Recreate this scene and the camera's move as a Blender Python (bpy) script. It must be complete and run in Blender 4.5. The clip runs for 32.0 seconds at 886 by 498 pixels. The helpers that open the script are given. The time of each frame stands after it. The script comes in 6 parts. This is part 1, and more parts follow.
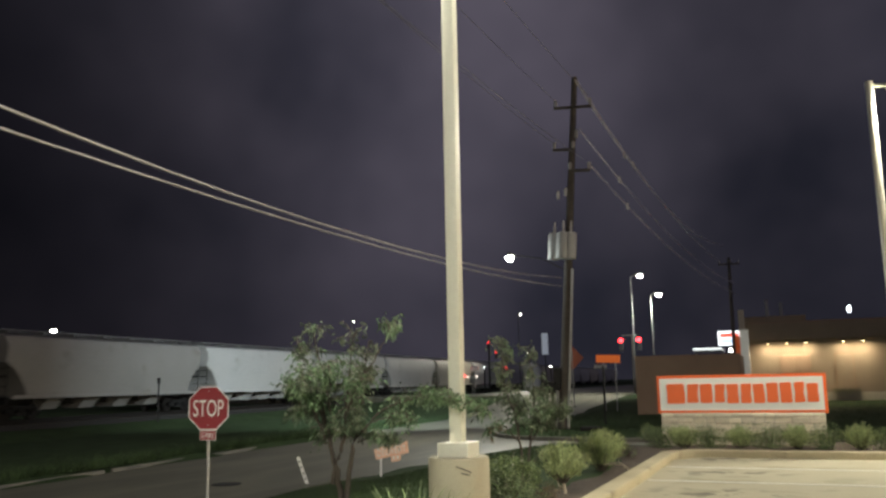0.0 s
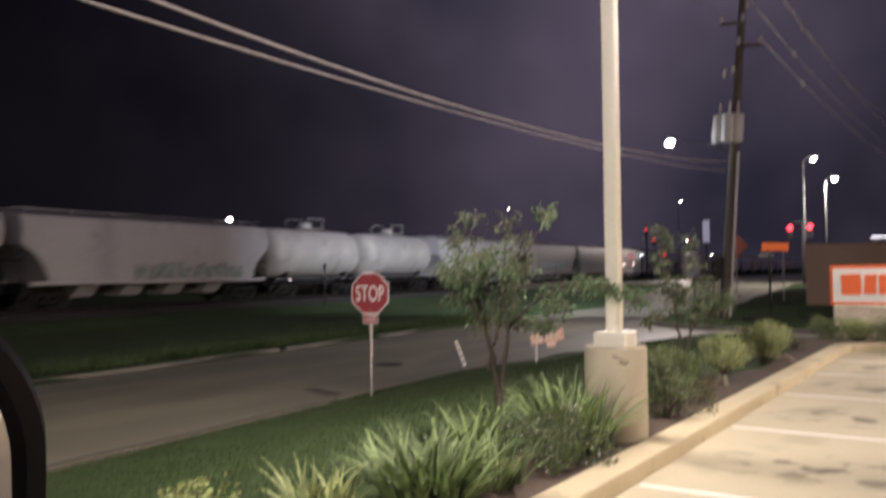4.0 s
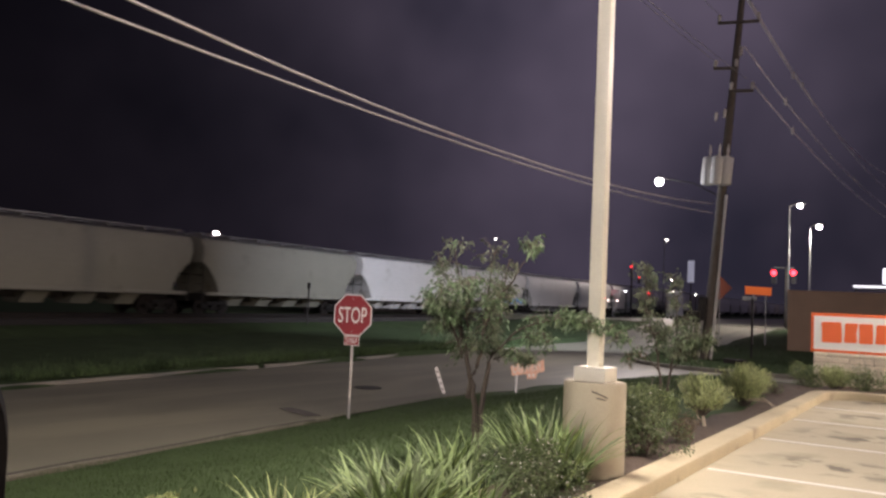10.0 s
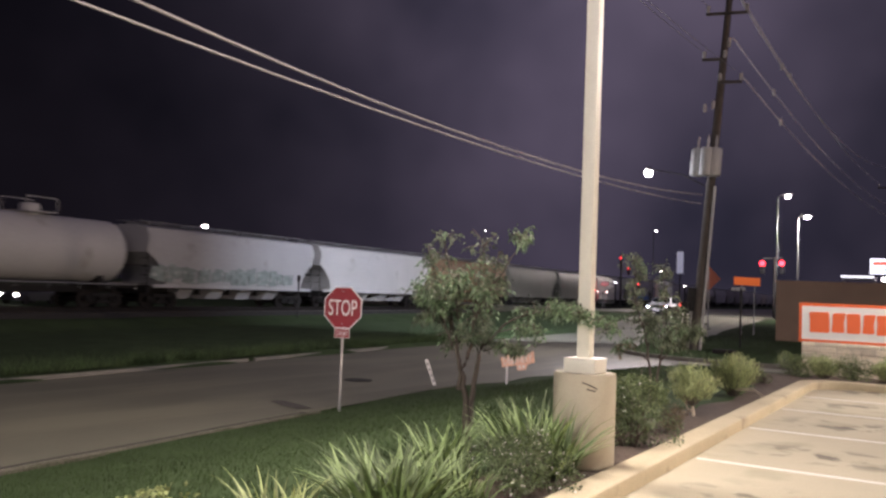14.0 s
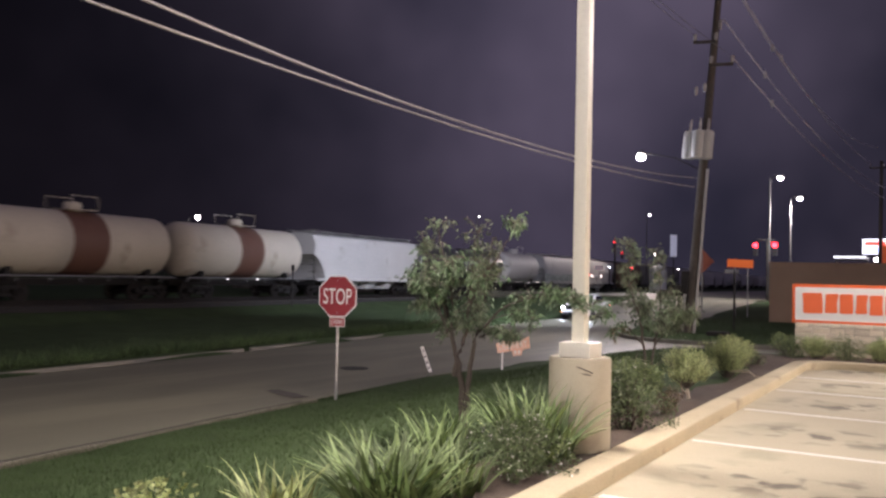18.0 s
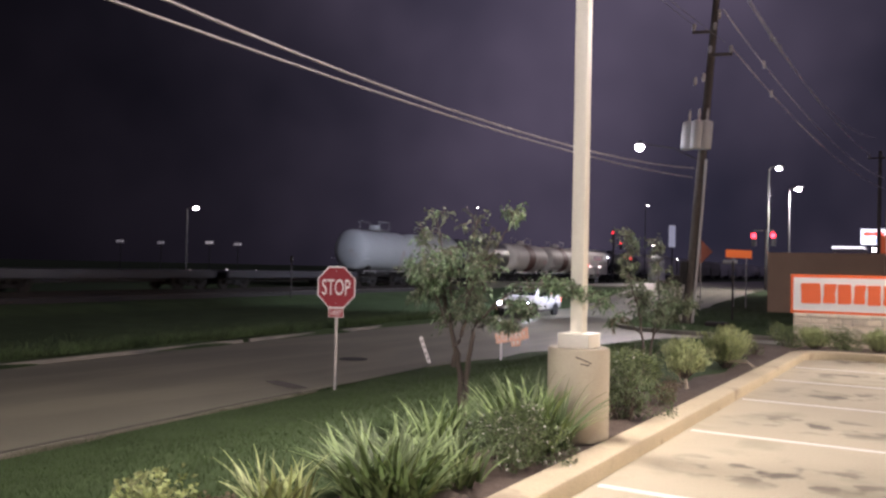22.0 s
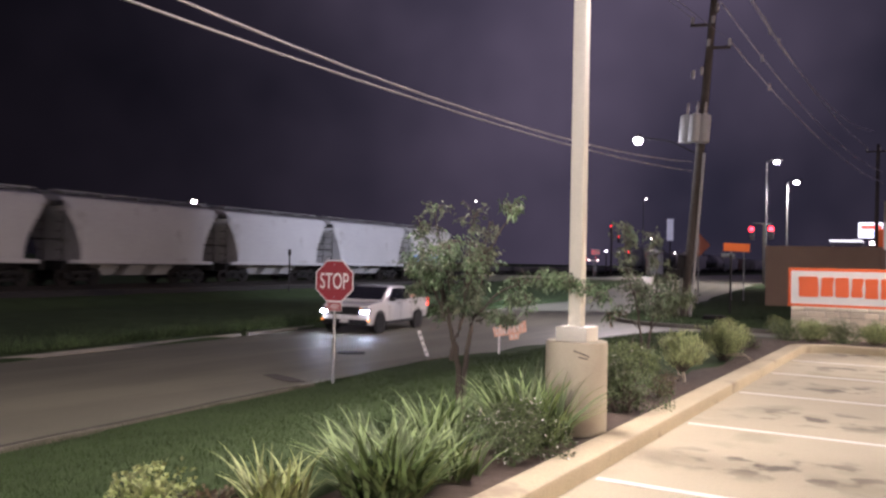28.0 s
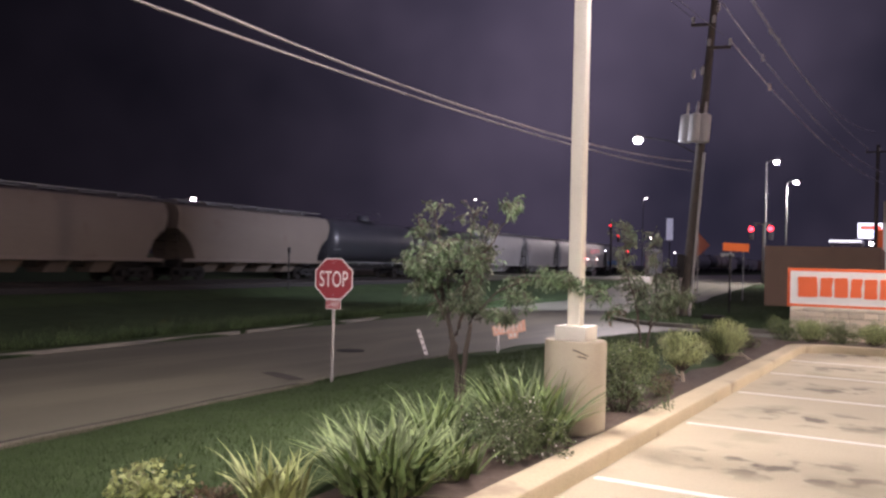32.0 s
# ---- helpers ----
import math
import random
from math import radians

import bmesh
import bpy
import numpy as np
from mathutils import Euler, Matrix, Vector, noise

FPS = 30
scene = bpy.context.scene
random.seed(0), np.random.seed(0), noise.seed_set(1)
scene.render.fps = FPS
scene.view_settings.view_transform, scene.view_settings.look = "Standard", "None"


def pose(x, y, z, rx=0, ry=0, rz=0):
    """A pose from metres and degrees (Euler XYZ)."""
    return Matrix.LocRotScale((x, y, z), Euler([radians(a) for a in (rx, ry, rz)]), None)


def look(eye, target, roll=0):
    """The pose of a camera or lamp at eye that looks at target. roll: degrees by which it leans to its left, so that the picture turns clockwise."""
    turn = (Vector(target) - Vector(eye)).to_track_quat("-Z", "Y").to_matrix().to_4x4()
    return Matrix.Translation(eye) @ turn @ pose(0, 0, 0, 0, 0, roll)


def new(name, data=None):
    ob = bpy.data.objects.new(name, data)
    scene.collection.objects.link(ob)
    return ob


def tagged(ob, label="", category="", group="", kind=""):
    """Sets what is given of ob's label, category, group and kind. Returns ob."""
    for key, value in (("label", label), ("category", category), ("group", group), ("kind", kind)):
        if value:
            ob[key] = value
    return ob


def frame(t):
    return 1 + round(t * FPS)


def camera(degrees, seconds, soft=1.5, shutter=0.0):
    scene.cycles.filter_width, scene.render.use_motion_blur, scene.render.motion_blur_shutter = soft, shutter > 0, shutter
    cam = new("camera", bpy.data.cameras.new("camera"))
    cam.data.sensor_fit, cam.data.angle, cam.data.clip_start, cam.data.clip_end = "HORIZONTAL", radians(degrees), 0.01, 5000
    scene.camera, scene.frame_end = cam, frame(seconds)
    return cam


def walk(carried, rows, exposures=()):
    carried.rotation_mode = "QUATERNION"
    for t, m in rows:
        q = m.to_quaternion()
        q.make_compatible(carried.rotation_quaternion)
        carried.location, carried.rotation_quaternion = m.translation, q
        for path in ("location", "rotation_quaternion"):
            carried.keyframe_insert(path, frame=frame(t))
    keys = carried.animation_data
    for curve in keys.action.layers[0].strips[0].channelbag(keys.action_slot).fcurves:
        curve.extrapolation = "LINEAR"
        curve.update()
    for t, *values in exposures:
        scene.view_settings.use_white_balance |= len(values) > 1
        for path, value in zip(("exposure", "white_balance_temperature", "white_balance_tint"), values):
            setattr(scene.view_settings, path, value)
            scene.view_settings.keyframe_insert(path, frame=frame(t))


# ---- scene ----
import colorsys

# ---- camera ----
EYE = (0.0, 0.0, 1.75)
cam = camera(56.0, 32.0, soft=2.6, shutter=0.6)
PATH = [
    (0.0, 22.61, 9.08, 1.07, 0.057, -0.129, -0.020),
    (0.5, 22.72, 8.37, 1.05, 0.056, -0.129, -0.020),
    (1.0, 22.36, 7.71, 0.86, 0.055, -0.129, -0.020),
    (1.5, 22.73, 7.14, 0.37, 0.054, -0.129, -0.020),
    (2.0, 23.59, 6.90, -0.33, 0.052, -0.129, -0.020),
    (2.5, 25.41, 7.90, -0.97, 0.040, -0.130, -0.018),
    (2.8, 27.20, 7.95, -1.22, 0.040, -0.130, -0.015),
    (3.0, 28.28, 7.82, -1.35, 0.017, -0.130, -0.011),
    (3.2, 29.14, 6.66, -1.10, 0.009, -0.131, -0.012),
    (3.4, 30.61, 8.50, -1.22, 0.004, -0.110, 0.002),
    (3.8, 31.94, 5.79, 0.04, -0.001, -0.040, 0.003),
    (4.0, 33.19, 1.51, 0.61, -0.002, -0.004, 0.001),
    (4.3, 33.79, 0.34, 0.99, -0.001, -0.000, 0.001),
    (4.5, 33.55, 0.15, 0.75, -0.010, 0.020, 0.010),
    (6.5, 33.80, 1.90, 0.09, 0.002, 0.000, 0.001),
    (7.0, 33.46, 2.61, -0.03, 0.002, 0.000, 0.001),
    (7.5, 33.42, 3.80, -0.32, 0.002, 0.000, -0.001),
    (8.0, 33.29, 4.24, -0.76, 0.002, -0.000, -0.000),
    (8.5, 32.92, 5.46, -1.45, 0.001, -0.001, -0.002),
    (9.0, 32.56, 3.66, -1.92, -0.001, -0.001, -0.001),
    (9.5, 32.27, 4.09, -2.38, -0.000, -0.001, -0.001),
    (10.0, 32.11, 3.33, -2.53, -0.001, -0.001, -0.001),
    (10.5, 32.01, 2.98, -2.59, -0.000, -0.001, -0.000),
    (11.0, 31.69, 1.92, -2.48, -0.001, -0.001, -0.001),
    (11.5, 31.61, 2.09, -2.40, -0.000, -0.000, 0.000),
    (12.0, 31.52, 2.00, -2.24, 0.000, -0.000, 0.001),
    (12.5, 31.50, 2.38, -2.28, -0.000, -0.001, 0.000),
    (13.0, 31.47, 2.75, -2.25, -0.000, -0.000, -0.001),
    (13.5, 31.44, 2.80, -2.31, -0.000, -0.000, -0.000),
    (15.5, 31.26, 2.58, -1.60, 0.001, 0.000, -0.001),
    (16.0, 31.12, 2.09, -1.38, 0.000, 0.000, 0.001),
    (16.5, 31.10, 2.00, -1.27, 0.001, -0.000, 0.000),
    (17.0, 31.08, 1.91, -1.19, -0.000, -0.000, 0.001),
    (17.5, 31.07, 1.91, -1.23, -0.000, 0.000, 0.001),
    (18.0, 31.05, 1.93, -1.31, 0.000, -0.000, 0.001),
    (18.5, 31.02, 1.96, -1.37, -0.000, -0.000, 0.000),
    (19.0, 31.00, 1.95, -1.40, 0.000, 0.000, 0.000),
    (19.5, 30.96, 1.94, -1.39, -0.000, -0.000, -0.001),
    (20.0, 30.95, 1.94, -1.38, -0.000, -0.000, 0.001),
    (20.5, 30.95, 1.81, -1.30, 0.001, 0.000, -0.000),
    (21.0, 30.96, 1.80, -1.32, -0.000, -0.000, -0.000),
    (21.5, 30.98, 1.66, -1.31, -0.000, -0.000, 0.001),
    (22.0, 30.96, 1.30, -1.24, 0.000, 0.000, -0.000),
    (22.5, 30.94, 1.10, -1.12, 0.000, 0.000, 0.001),
    (23.0, 30.93, 0.93, -1.04, 0.001, 0.000, 0.000),
    (23.5, 30.91, 0.80, -0.99, 0.000, -0.000, 0.001),
    (24.0, 30.93, 0.80, -0.99, 0.000, 0.000, 0.001),
    (24.5, 30.93, 0.75, -1.02, 0.000, 0.000, 0.001),
    (25.0, 30.93, 0.67, -1.04, 0.001, 0.000, 0.001),
    (25.5, 30.90, 0.60, -0.95, 0.001, 0.001, 0.001),
    (27.5, 30.80, 0.62, -1.08, 0.001, 0.001, 0.001),
    (28.0, 30.83, 0.86, -1.21, 0.000, 0.000, 0.001),
    (28.5, 30.82, 0.85, -1.17, 0.000, -0.000, 0.000),
    (29.0, 30.81, 0.81, -1.21, -0.000, 0.000, 0.001),
    (29.5, 30.81, 0.79, -1.21, 0.000, 0.001, 0.002),
    (30.0, 30.82, 0.80, -1.23, 0.000, 0.000, 0.001),
    (30.5, 30.81, 0.77, -1.28, 0.000, 0.000, 0.000),
    (31.0, 30.81, 0.80, -1.36, 0.000, 0.000, 0.000),
    (31.5, 30.79, 0.78, -1.41, 0.000, -0.000, 0.001),
    (32.0, 30.79, 0.76, -1.47, -0.000, -0.000, 0.001),
]
walk(cam, [(t, pose(EYE[0] + dx, EYE[1] + dy, EYE[2] + dz, 90 + p, r, y)) for t, y, p, r, dx, dy, dz in PATH],
     [(0.0, 0.12, 6480, 2), (3.5, 0.12, 6480, 2), (4.1, 0.35, 6500, 24), (7.2, 0.34, 6450, 24), (7.8, 0.16, 6500, 12), (8.3, 0.16, 6500, 12), (9.0, 0.3, 6500, 22), (16.0, 0.43, 6250, 24), (32.0, 0.46, 6200, 30)])

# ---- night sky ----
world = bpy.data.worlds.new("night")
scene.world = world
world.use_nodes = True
wn, wl = world.node_tree.nodes, world.node_tree.links
wn.clear()
w_out = wn.new("ShaderNodeOutputWorld")
w_bg = wn.new("ShaderNodeBackground")
w_co = wn.new("ShaderNodeTexCoord")
w_no = wn.new("ShaderNodeTexNoise")
w_no.inputs["Scale"].default_value = 2.2
w_no.inputs["Detail"].default_value = 4.0
w_ra = wn.new("ShaderNodeValToRGB")
w_ra.color_ramp.elements[0].position = 0.35
w_ra.color_ramp.elements[0].color = (0.0098, 0.0095, 0.0150, 1)
w_ra.color_ramp.elements[1].position = 0.72
w_ra.color_ramp.elements[1].color = (0.045, 0.038, 0.052, 1)
wl.new(w_co.outputs["Generated"], w_no.inputs["Vector"])
wl.new(w_no.outputs["Fac"], w_ra.inputs["Fac"])
wl.new(w_bg.outputs["Background"], w_out.inputs["Surface"])
w_bg.inputs["Strength"].default_value = 1.0
# cloud glow fades towards dark country beyond the railway; unseen part behind raised as fill
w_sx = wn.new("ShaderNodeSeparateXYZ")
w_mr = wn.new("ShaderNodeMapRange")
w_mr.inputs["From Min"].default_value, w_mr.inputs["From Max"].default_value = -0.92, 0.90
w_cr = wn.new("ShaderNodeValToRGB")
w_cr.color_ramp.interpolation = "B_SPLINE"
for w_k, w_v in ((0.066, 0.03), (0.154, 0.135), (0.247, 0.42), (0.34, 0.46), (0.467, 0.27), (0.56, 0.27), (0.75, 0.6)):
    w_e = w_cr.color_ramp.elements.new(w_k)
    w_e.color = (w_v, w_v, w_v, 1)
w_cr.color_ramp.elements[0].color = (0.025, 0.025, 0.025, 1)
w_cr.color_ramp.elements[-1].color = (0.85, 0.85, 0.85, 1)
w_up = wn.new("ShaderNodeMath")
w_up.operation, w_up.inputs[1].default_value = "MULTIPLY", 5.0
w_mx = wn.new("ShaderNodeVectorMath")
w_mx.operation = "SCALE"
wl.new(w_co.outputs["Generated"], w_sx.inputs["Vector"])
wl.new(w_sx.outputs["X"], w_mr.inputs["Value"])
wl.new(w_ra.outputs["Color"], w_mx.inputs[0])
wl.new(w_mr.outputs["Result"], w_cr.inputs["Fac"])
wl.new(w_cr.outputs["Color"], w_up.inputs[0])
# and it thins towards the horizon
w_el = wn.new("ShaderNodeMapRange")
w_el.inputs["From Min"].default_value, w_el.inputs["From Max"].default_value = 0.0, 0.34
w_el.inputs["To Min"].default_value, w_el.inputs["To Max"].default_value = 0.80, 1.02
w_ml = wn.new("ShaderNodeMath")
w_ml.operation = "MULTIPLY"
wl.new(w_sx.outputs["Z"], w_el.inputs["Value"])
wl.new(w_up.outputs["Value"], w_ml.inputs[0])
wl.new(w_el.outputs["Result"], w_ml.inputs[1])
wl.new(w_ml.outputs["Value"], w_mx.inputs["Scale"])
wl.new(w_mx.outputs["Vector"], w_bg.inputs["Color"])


# ---- lamps: luminaires of the place, plus unseen fill lamps added to brighten it ----
def lamp(name, at, watts, colour=(1, 0.92, 0.78), size=0.35, aim=None, spread=180):
    d = bpy.data.lights.new(name, "AREA")
    d.shape, d.size, d.energy, d.color, d.spread = "DISK", size, watts, colour, radians(spread)
    o = new(name, d)
    o.matrix_world = look(at, aim or (at[0], at[1] + 0.001, at[2] - 1))
    return o


def globe(name, at, watts, colour=(1, 0.92, 0.78), size=0.12):
    d = bpy.data.lights.new(name, "POINT")
    d.energy, d.color, d.shadow_soft_size = watts, colour, size
    o = new(name, d)
    o.location = at
    return o


WARM = (1.0, 0.92, 0.79)
lamp("lot_lamp_front", (-2.30, 7.70, 7.95), 118, WARM, 0.4, (-0.9, 7.4, 0))
# fill lamp added to brighten the bank, under an unseen second pole head
lamp("bank_fill_lamp", (-3.80, 7.70, 7.95), 270, WARM, 0.5, (-5.2, 7.0, 0), spread=100)
lamp("lot_lamp_side", (2.84, 20.5, 7.95), 900, WARM, 0.4, (0.6, 17.6, 0))
# unseen fill lamp added behind the eye to light bank, road and train
lamp("rear_fill_lamp", (-2.30, -8.0, 7.95), 380, WARM, 0.5, (-9, 13.0, 0), spread=82)
# unseen fill lamp added at the roadside to brighten bank and wagons
lamp("roadside_fill_lamp", (-11.6, -11.5, 8.4), 320, WARM, 0.4, (-30, 32, 0))
lamp("street_lamp_front", (-12.3, 36.2, 7.0), 1900, (0.80, 0.90, 1.0), 0.3, (-34, 53, 1.5), spread=104)
lamp("street_lamp_road", (-12.3, 36.1, 6.85), 420, (1.0, 0.96, 0.9), 0.3, (-12.0, 22.0, -0.6), spread=150)
globe("street_lamp_glow", (-12.3, 36.1, 6.9), 240, (0.9, 0.96, 1.0), 0.2)
globe("mast_lamp_glow", (-10.9, 66.6, 9.6), 130, (1.0, 0.98, 0.9), 0.2)
lamp("cross_street_lamp", (-9.6, 68.3, 8.0), 950, (1.0, 0.98, 0.9), 0.4, (-17.5, 69, 0), spread=130)
lamp("crossing_lamp", (-35.1, 112.6, 10.7), 650, (1.0, 0.92, 0.78), 0.4, (-39.5, 86.0, 2.2), spread=130)
# unseen fill lamp added at the canopy to brighten faces turned right
lamp("canopy_fill_lamp", (37.2, 17.4, 3.75), 2850, (1.0, 0.80, 0.56), 1.0, (-3, 8.0, 0.6), spread=120)
# ---- materials ----
def mat(name, colour, rough=0.7, metal=0.0, vary=0.18, scale=6.0, fine=60.0, bump=0.15, dist=0.01, stain=None, stain_scale=1.2,
        stain_at=0.58, emit=None, power=0.0, stretch=None, per_object=0.0, trans=0.0, coat=0.0, spec=0.5, island=0.0):
    m = bpy.data.materials.new(name)
    m.use_nodes = True
    n, l = m.node_tree.nodes, m.node_tree.links
    b = n["Principled BSDF"]
    co = n.new("ShaderNodeTexCoord")
    big = n.new("ShaderNodeTexNoise")
    big.inputs["Scale"].default_value, big.inputs["Detail"].default_value = scale, 5.0
    small = n.new("ShaderNodeTexNoise")
    small.inputs["Scale"].default_value, small.inputs["Detail"].default_value = fine, 3.0
    for t in (big, small):
        l.new(co.outputs["Object"], t.inputs["Vector"])
    mix = n.new("ShaderNodeMix")
    mix.data_type = "RGBA"
    dark = tuple(c * (1 - vary) for c in colour)
    light = tuple(min(1, c * (1 + vary)) for c in colour)
    mix.inputs[6].default_value, mix.inputs[7].default_value = (*dark, 1), (*light, 1)
    add = n.new("ShaderNodeMath")
    add.operation = "ADD"
    half = n.new("ShaderNodeMath")
    half.operation, half.inputs[1].default_value = "MULTIPLY", 0.5
    l.new(big.outputs["Fac"], add.inputs[0])
    l.new(small.outputs["Fac"], add.inputs[1])
    l.new(add.outputs[0], half.inputs[0])
    last = half.outputs[0]
    if per_object:
        oi = n.new("ShaderNodeObjectInfo")
        sc = n.new("ShaderNodeMath")
        sc.operation, sc.inputs[1].default_value, sc.inputs[2].default_value = "MULTIPLY_ADD", per_object, -per_object / 2
        l.new(oi.outputs["Random"], sc.inputs[0])
        ad = n.new("ShaderNodeMath")
        ad.operation = "ADD"
        l.new(last, ad.inputs[0])
        l.new(sc.outputs[0], ad.inputs[1])
        last = ad.outputs[0]
    if island:
        ge = n.new("ShaderNodeNewGeometry")
        si = n.new("ShaderNodeMath")
        si.operation, si.inputs[1].default_value, si.inputs[2].default_value = "MULTIPLY_ADD", island, -island / 2
        l.new(ge.outputs["Random Per Island"], si.inputs[0])
        ai = n.new("ShaderNodeMath")
        ai.operation = "ADD"
        l.new(last, ai.inputs[0])
        l.new(si.outputs[0], ai.inputs[1])
        last = ai.outputs[0]
    ramp = n.new("ShaderNodeMapRange")
    ramp.inputs["From Min"].default_value, ramp.inputs["From Max"].default_value = 0.3, 0.7
    l.new(last, ramp.inputs["Value"])
    l.new(ramp.outputs["Result"], mix.inputs[0])
    colour_out = mix.outputs[2]
    if stain:
        st = n.new("ShaderNodeTexNoise")
        st.inputs["Scale"].default_value, st.inputs["Detail"].default_value = stain_scale, 6.0
        if stretch:
            mp = n.new("ShaderNodeMapping")
            mp.inputs["Scale"].default_value = stretch
            l.new(co.outputs["Object"], mp.inputs["Vector"])
            l.new(mp.outputs["Vector"], st.inputs["Vector"])
        else:
            l.new(co.outputs["Object"], st.inputs["Vector"])
        sr = n.new("ShaderNodeMapRange")
        sr.inputs["From Min"].default_value, sr.inputs["From Max"].default_value = stain_at, stain_at + 0.12
        l.new(st.outputs["Fac"], sr.inputs["Value"])
        m2 = n.new("ShaderNodeMix")
        m2.data_type = "RGBA"
        l.new(sr.outputs["Result"], m2.inputs[0])
        l.new(colour_out, m2.inputs[6])
        m2.inputs[7].default_value = (*stain, 1)
        colour_out = m2.outputs[2]
    l.new(colour_out, b.inputs["Base Color"])
    b.inputs["Roughness"].default_value, b.inputs["Metallic"].default_value = rough, metal
    b.inputs["Specular IOR Level"].default_value = spec
    b.inputs["Transmission Weight"].default_value, b.inputs["Coat Weight"].default_value = trans, coat
    if bump:
        bu = n.new("ShaderNodeBump")
        bu.inputs["Strength"].default_value, bu.inputs["Distance"].default_value = bump, dist
        l.new(half.outputs[0], bu.inputs["Height"])
        l.new(bu.outputs["Normal"], b.inputs["Normal"])
    if emit:
        b.inputs["Emission Color"].default_value, b.inputs["Emission Strength"].default_value = (*emit, 1), power
    return m


def glow(name, colour, power):
    return mat(name, tuple(min(1, c) for c in colour), 0.5, emit=colour, power=power, bump=0)


CONCRETE = mat("lot_concrete", (0.46, 0.415, 0.29), 0.85, vary=0.13, scale=0.7, fine=45, bump=0.25, stain=(0.36, 0.326, 0.22), stain_scale=0.9, stain_at=0.56)


def oil_stains(m, colour):
    """Dark drips where engines have stood: blotches in the middle of each bay, near its head."""
    n, l = m.node_tree.nodes, m.node_tree.links
    b = n["Principled BSDF"]
    before = b.inputs["Base Color"].links[0].from_socket
    co, xyz = n.new("ShaderNodeTexCoord"), n.new("ShaderNodeSeparateXYZ")
    l.new(co.outputs["Object"], xyz.inputs[0])

    def math_node(op, a, *rest):
        k = n.new("ShaderNodeMath")
        k.operation = op
        for i, v in enumerate((a, *rest)):
            if isinstance(v, (int, float)):
                k.inputs[i].default_value = v
            else:
                l.new(v, k.inputs[i])
        return k.outputs[0]

    def fade(v, a, c):
        r = n.new("ShaderNodeMapRange")
        r.interpolation_type = "SMOOTHSTEP"
        r.inputs["From Min"].default_value, r.inputs["From Max"].default_value = a, c
        l.new(v, r.inputs["Value"])
        return r.outputs["Result"]
    bay = math_node("ABSOLUTE", math_node("WRAP", math_node("SUBTRACT", xyz.outputs["Y"], 7.85), 1.4, -1.4))
    head = math_node("ABSOLUTE", math_node("ADD", xyz.outputs["X"], 1.15))
    near = math_node("MULTIPLY", fade(bay, 0.85, 0.1), fade(head, 1.5, 0.2))
    blot = n.new("ShaderNodeTexNoise")
    blot.inputs["Scale"].default_value, blot.inputs["Detail"].default_value = 2.6, 6.0
    l.new(co.outputs["Object"], blot.inputs["Vector"])
    fac = math_node("MULTIPLY", math_node("MULTIPLY", fade(blot.outputs["Fac"], 0.50, 0.62), near), 0.85)
    mx = n.new("ShaderNodeMix")
    mx.data_type = "RGBA"
    l.new(fac, mx.inputs[0])
    l.new(before, mx.inputs[6])
    mx.inputs[7].default_value = (*colour, 1)
    l.new(mx.outputs[2], b.inputs["Base Color"])


oil_stains(CONCRETE, (0.13, 0.115, 0.085))
KERB = mat("kerb_concrete", (0.47, 0.41, 0.27), 0.85, vary=0.16, scale=1.5, fine=50, bump=0.3, stain=(0.30, 0.24, 0.17), stain_scale=1.6)
OLDKERB = mat("old_kerb_concrete", (0.155, 0.150, 0.128), 0.9, vary=0.22, scale=2, fine=40, bump=0.3)
BASEC = mat("pole_base_concrete", (0.40, 0.365, 0.27), 0.85, vary=0.12, scale=2.2, fine=70, bump=0.2, stain=(0.30, 0.26, 0.21), stain_scale=2.5)
LINE = mat("line_paint", (0.72, 0.70, 0.64), 0.7, vary=0.12, scale=4, fine=70, bump=0.1, stain=(0.50, 0.45, 0.37), stain_scale=5, stain_at=0.62)
ROAD = mat("road_surface", (0.144, 0.136, 0.098), 0.52, vary=0.25, scale=0.5, fine=60, bump=0.3, stain=(0.188, 0.175, 0.122), stain_scale=0.8, stain_at=0.47, stretch=(1.3, 0.16, 1))
GRASS = mat("grass_soil", (0.044, 0.068, 0.028), 0.95, vary=0.4, scale=1.3, fine=22, bump=0.5, dist=0.03, spec=0.1)
VERGE = mat("verge_blades", (0.050, 0.074, 0.036), 0.8, vary=0.4, scale=0.8, fine=9, bump=0, spec=0.15, island=0.4)
WEEDS = mat("weed_blades", (0.060, 0.098, 0.040), 0.6, vary=0.5, scale=0.8, fine=9, bump=0, spec=0.2, island=0.5)
NEARKERB = mat("silted_kerb", (0.105, 0.096, 0.070), 0.95, vary=0.5, scale=0.9, fine=25, bump=0.5, stain=(0.06, 0.06, 0.035), stain_scale=1.3, stain_at=0.5)
DULLKERB = mat("buried_kerb", (0.05, 0.045, 0.036), 0.95, vary=0.5, scale=1.1, fine=25, bump=0.5)
BLADES = mat("grass_blades", (0.040, 0.065, 0.022), 0.7, vary=0.4, scale=0.8, fine=9, bump=0, spec=0.2, island=0.4)
MULCH = mat("mulch", (0.085, 0.062, 0.045), 0.95, vary=0.45, scale=8, fine=60, bump=0.8, dist=0.03)
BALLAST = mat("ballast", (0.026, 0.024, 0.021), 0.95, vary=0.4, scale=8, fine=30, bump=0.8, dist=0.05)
STEEL = mat("galvanised_steel", (0.36, 0.36, 0.35), 0.5, 0.75, vary=0.15, scale=8, fine=90, bump=0.05)
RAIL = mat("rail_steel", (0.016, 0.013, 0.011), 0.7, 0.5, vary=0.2)
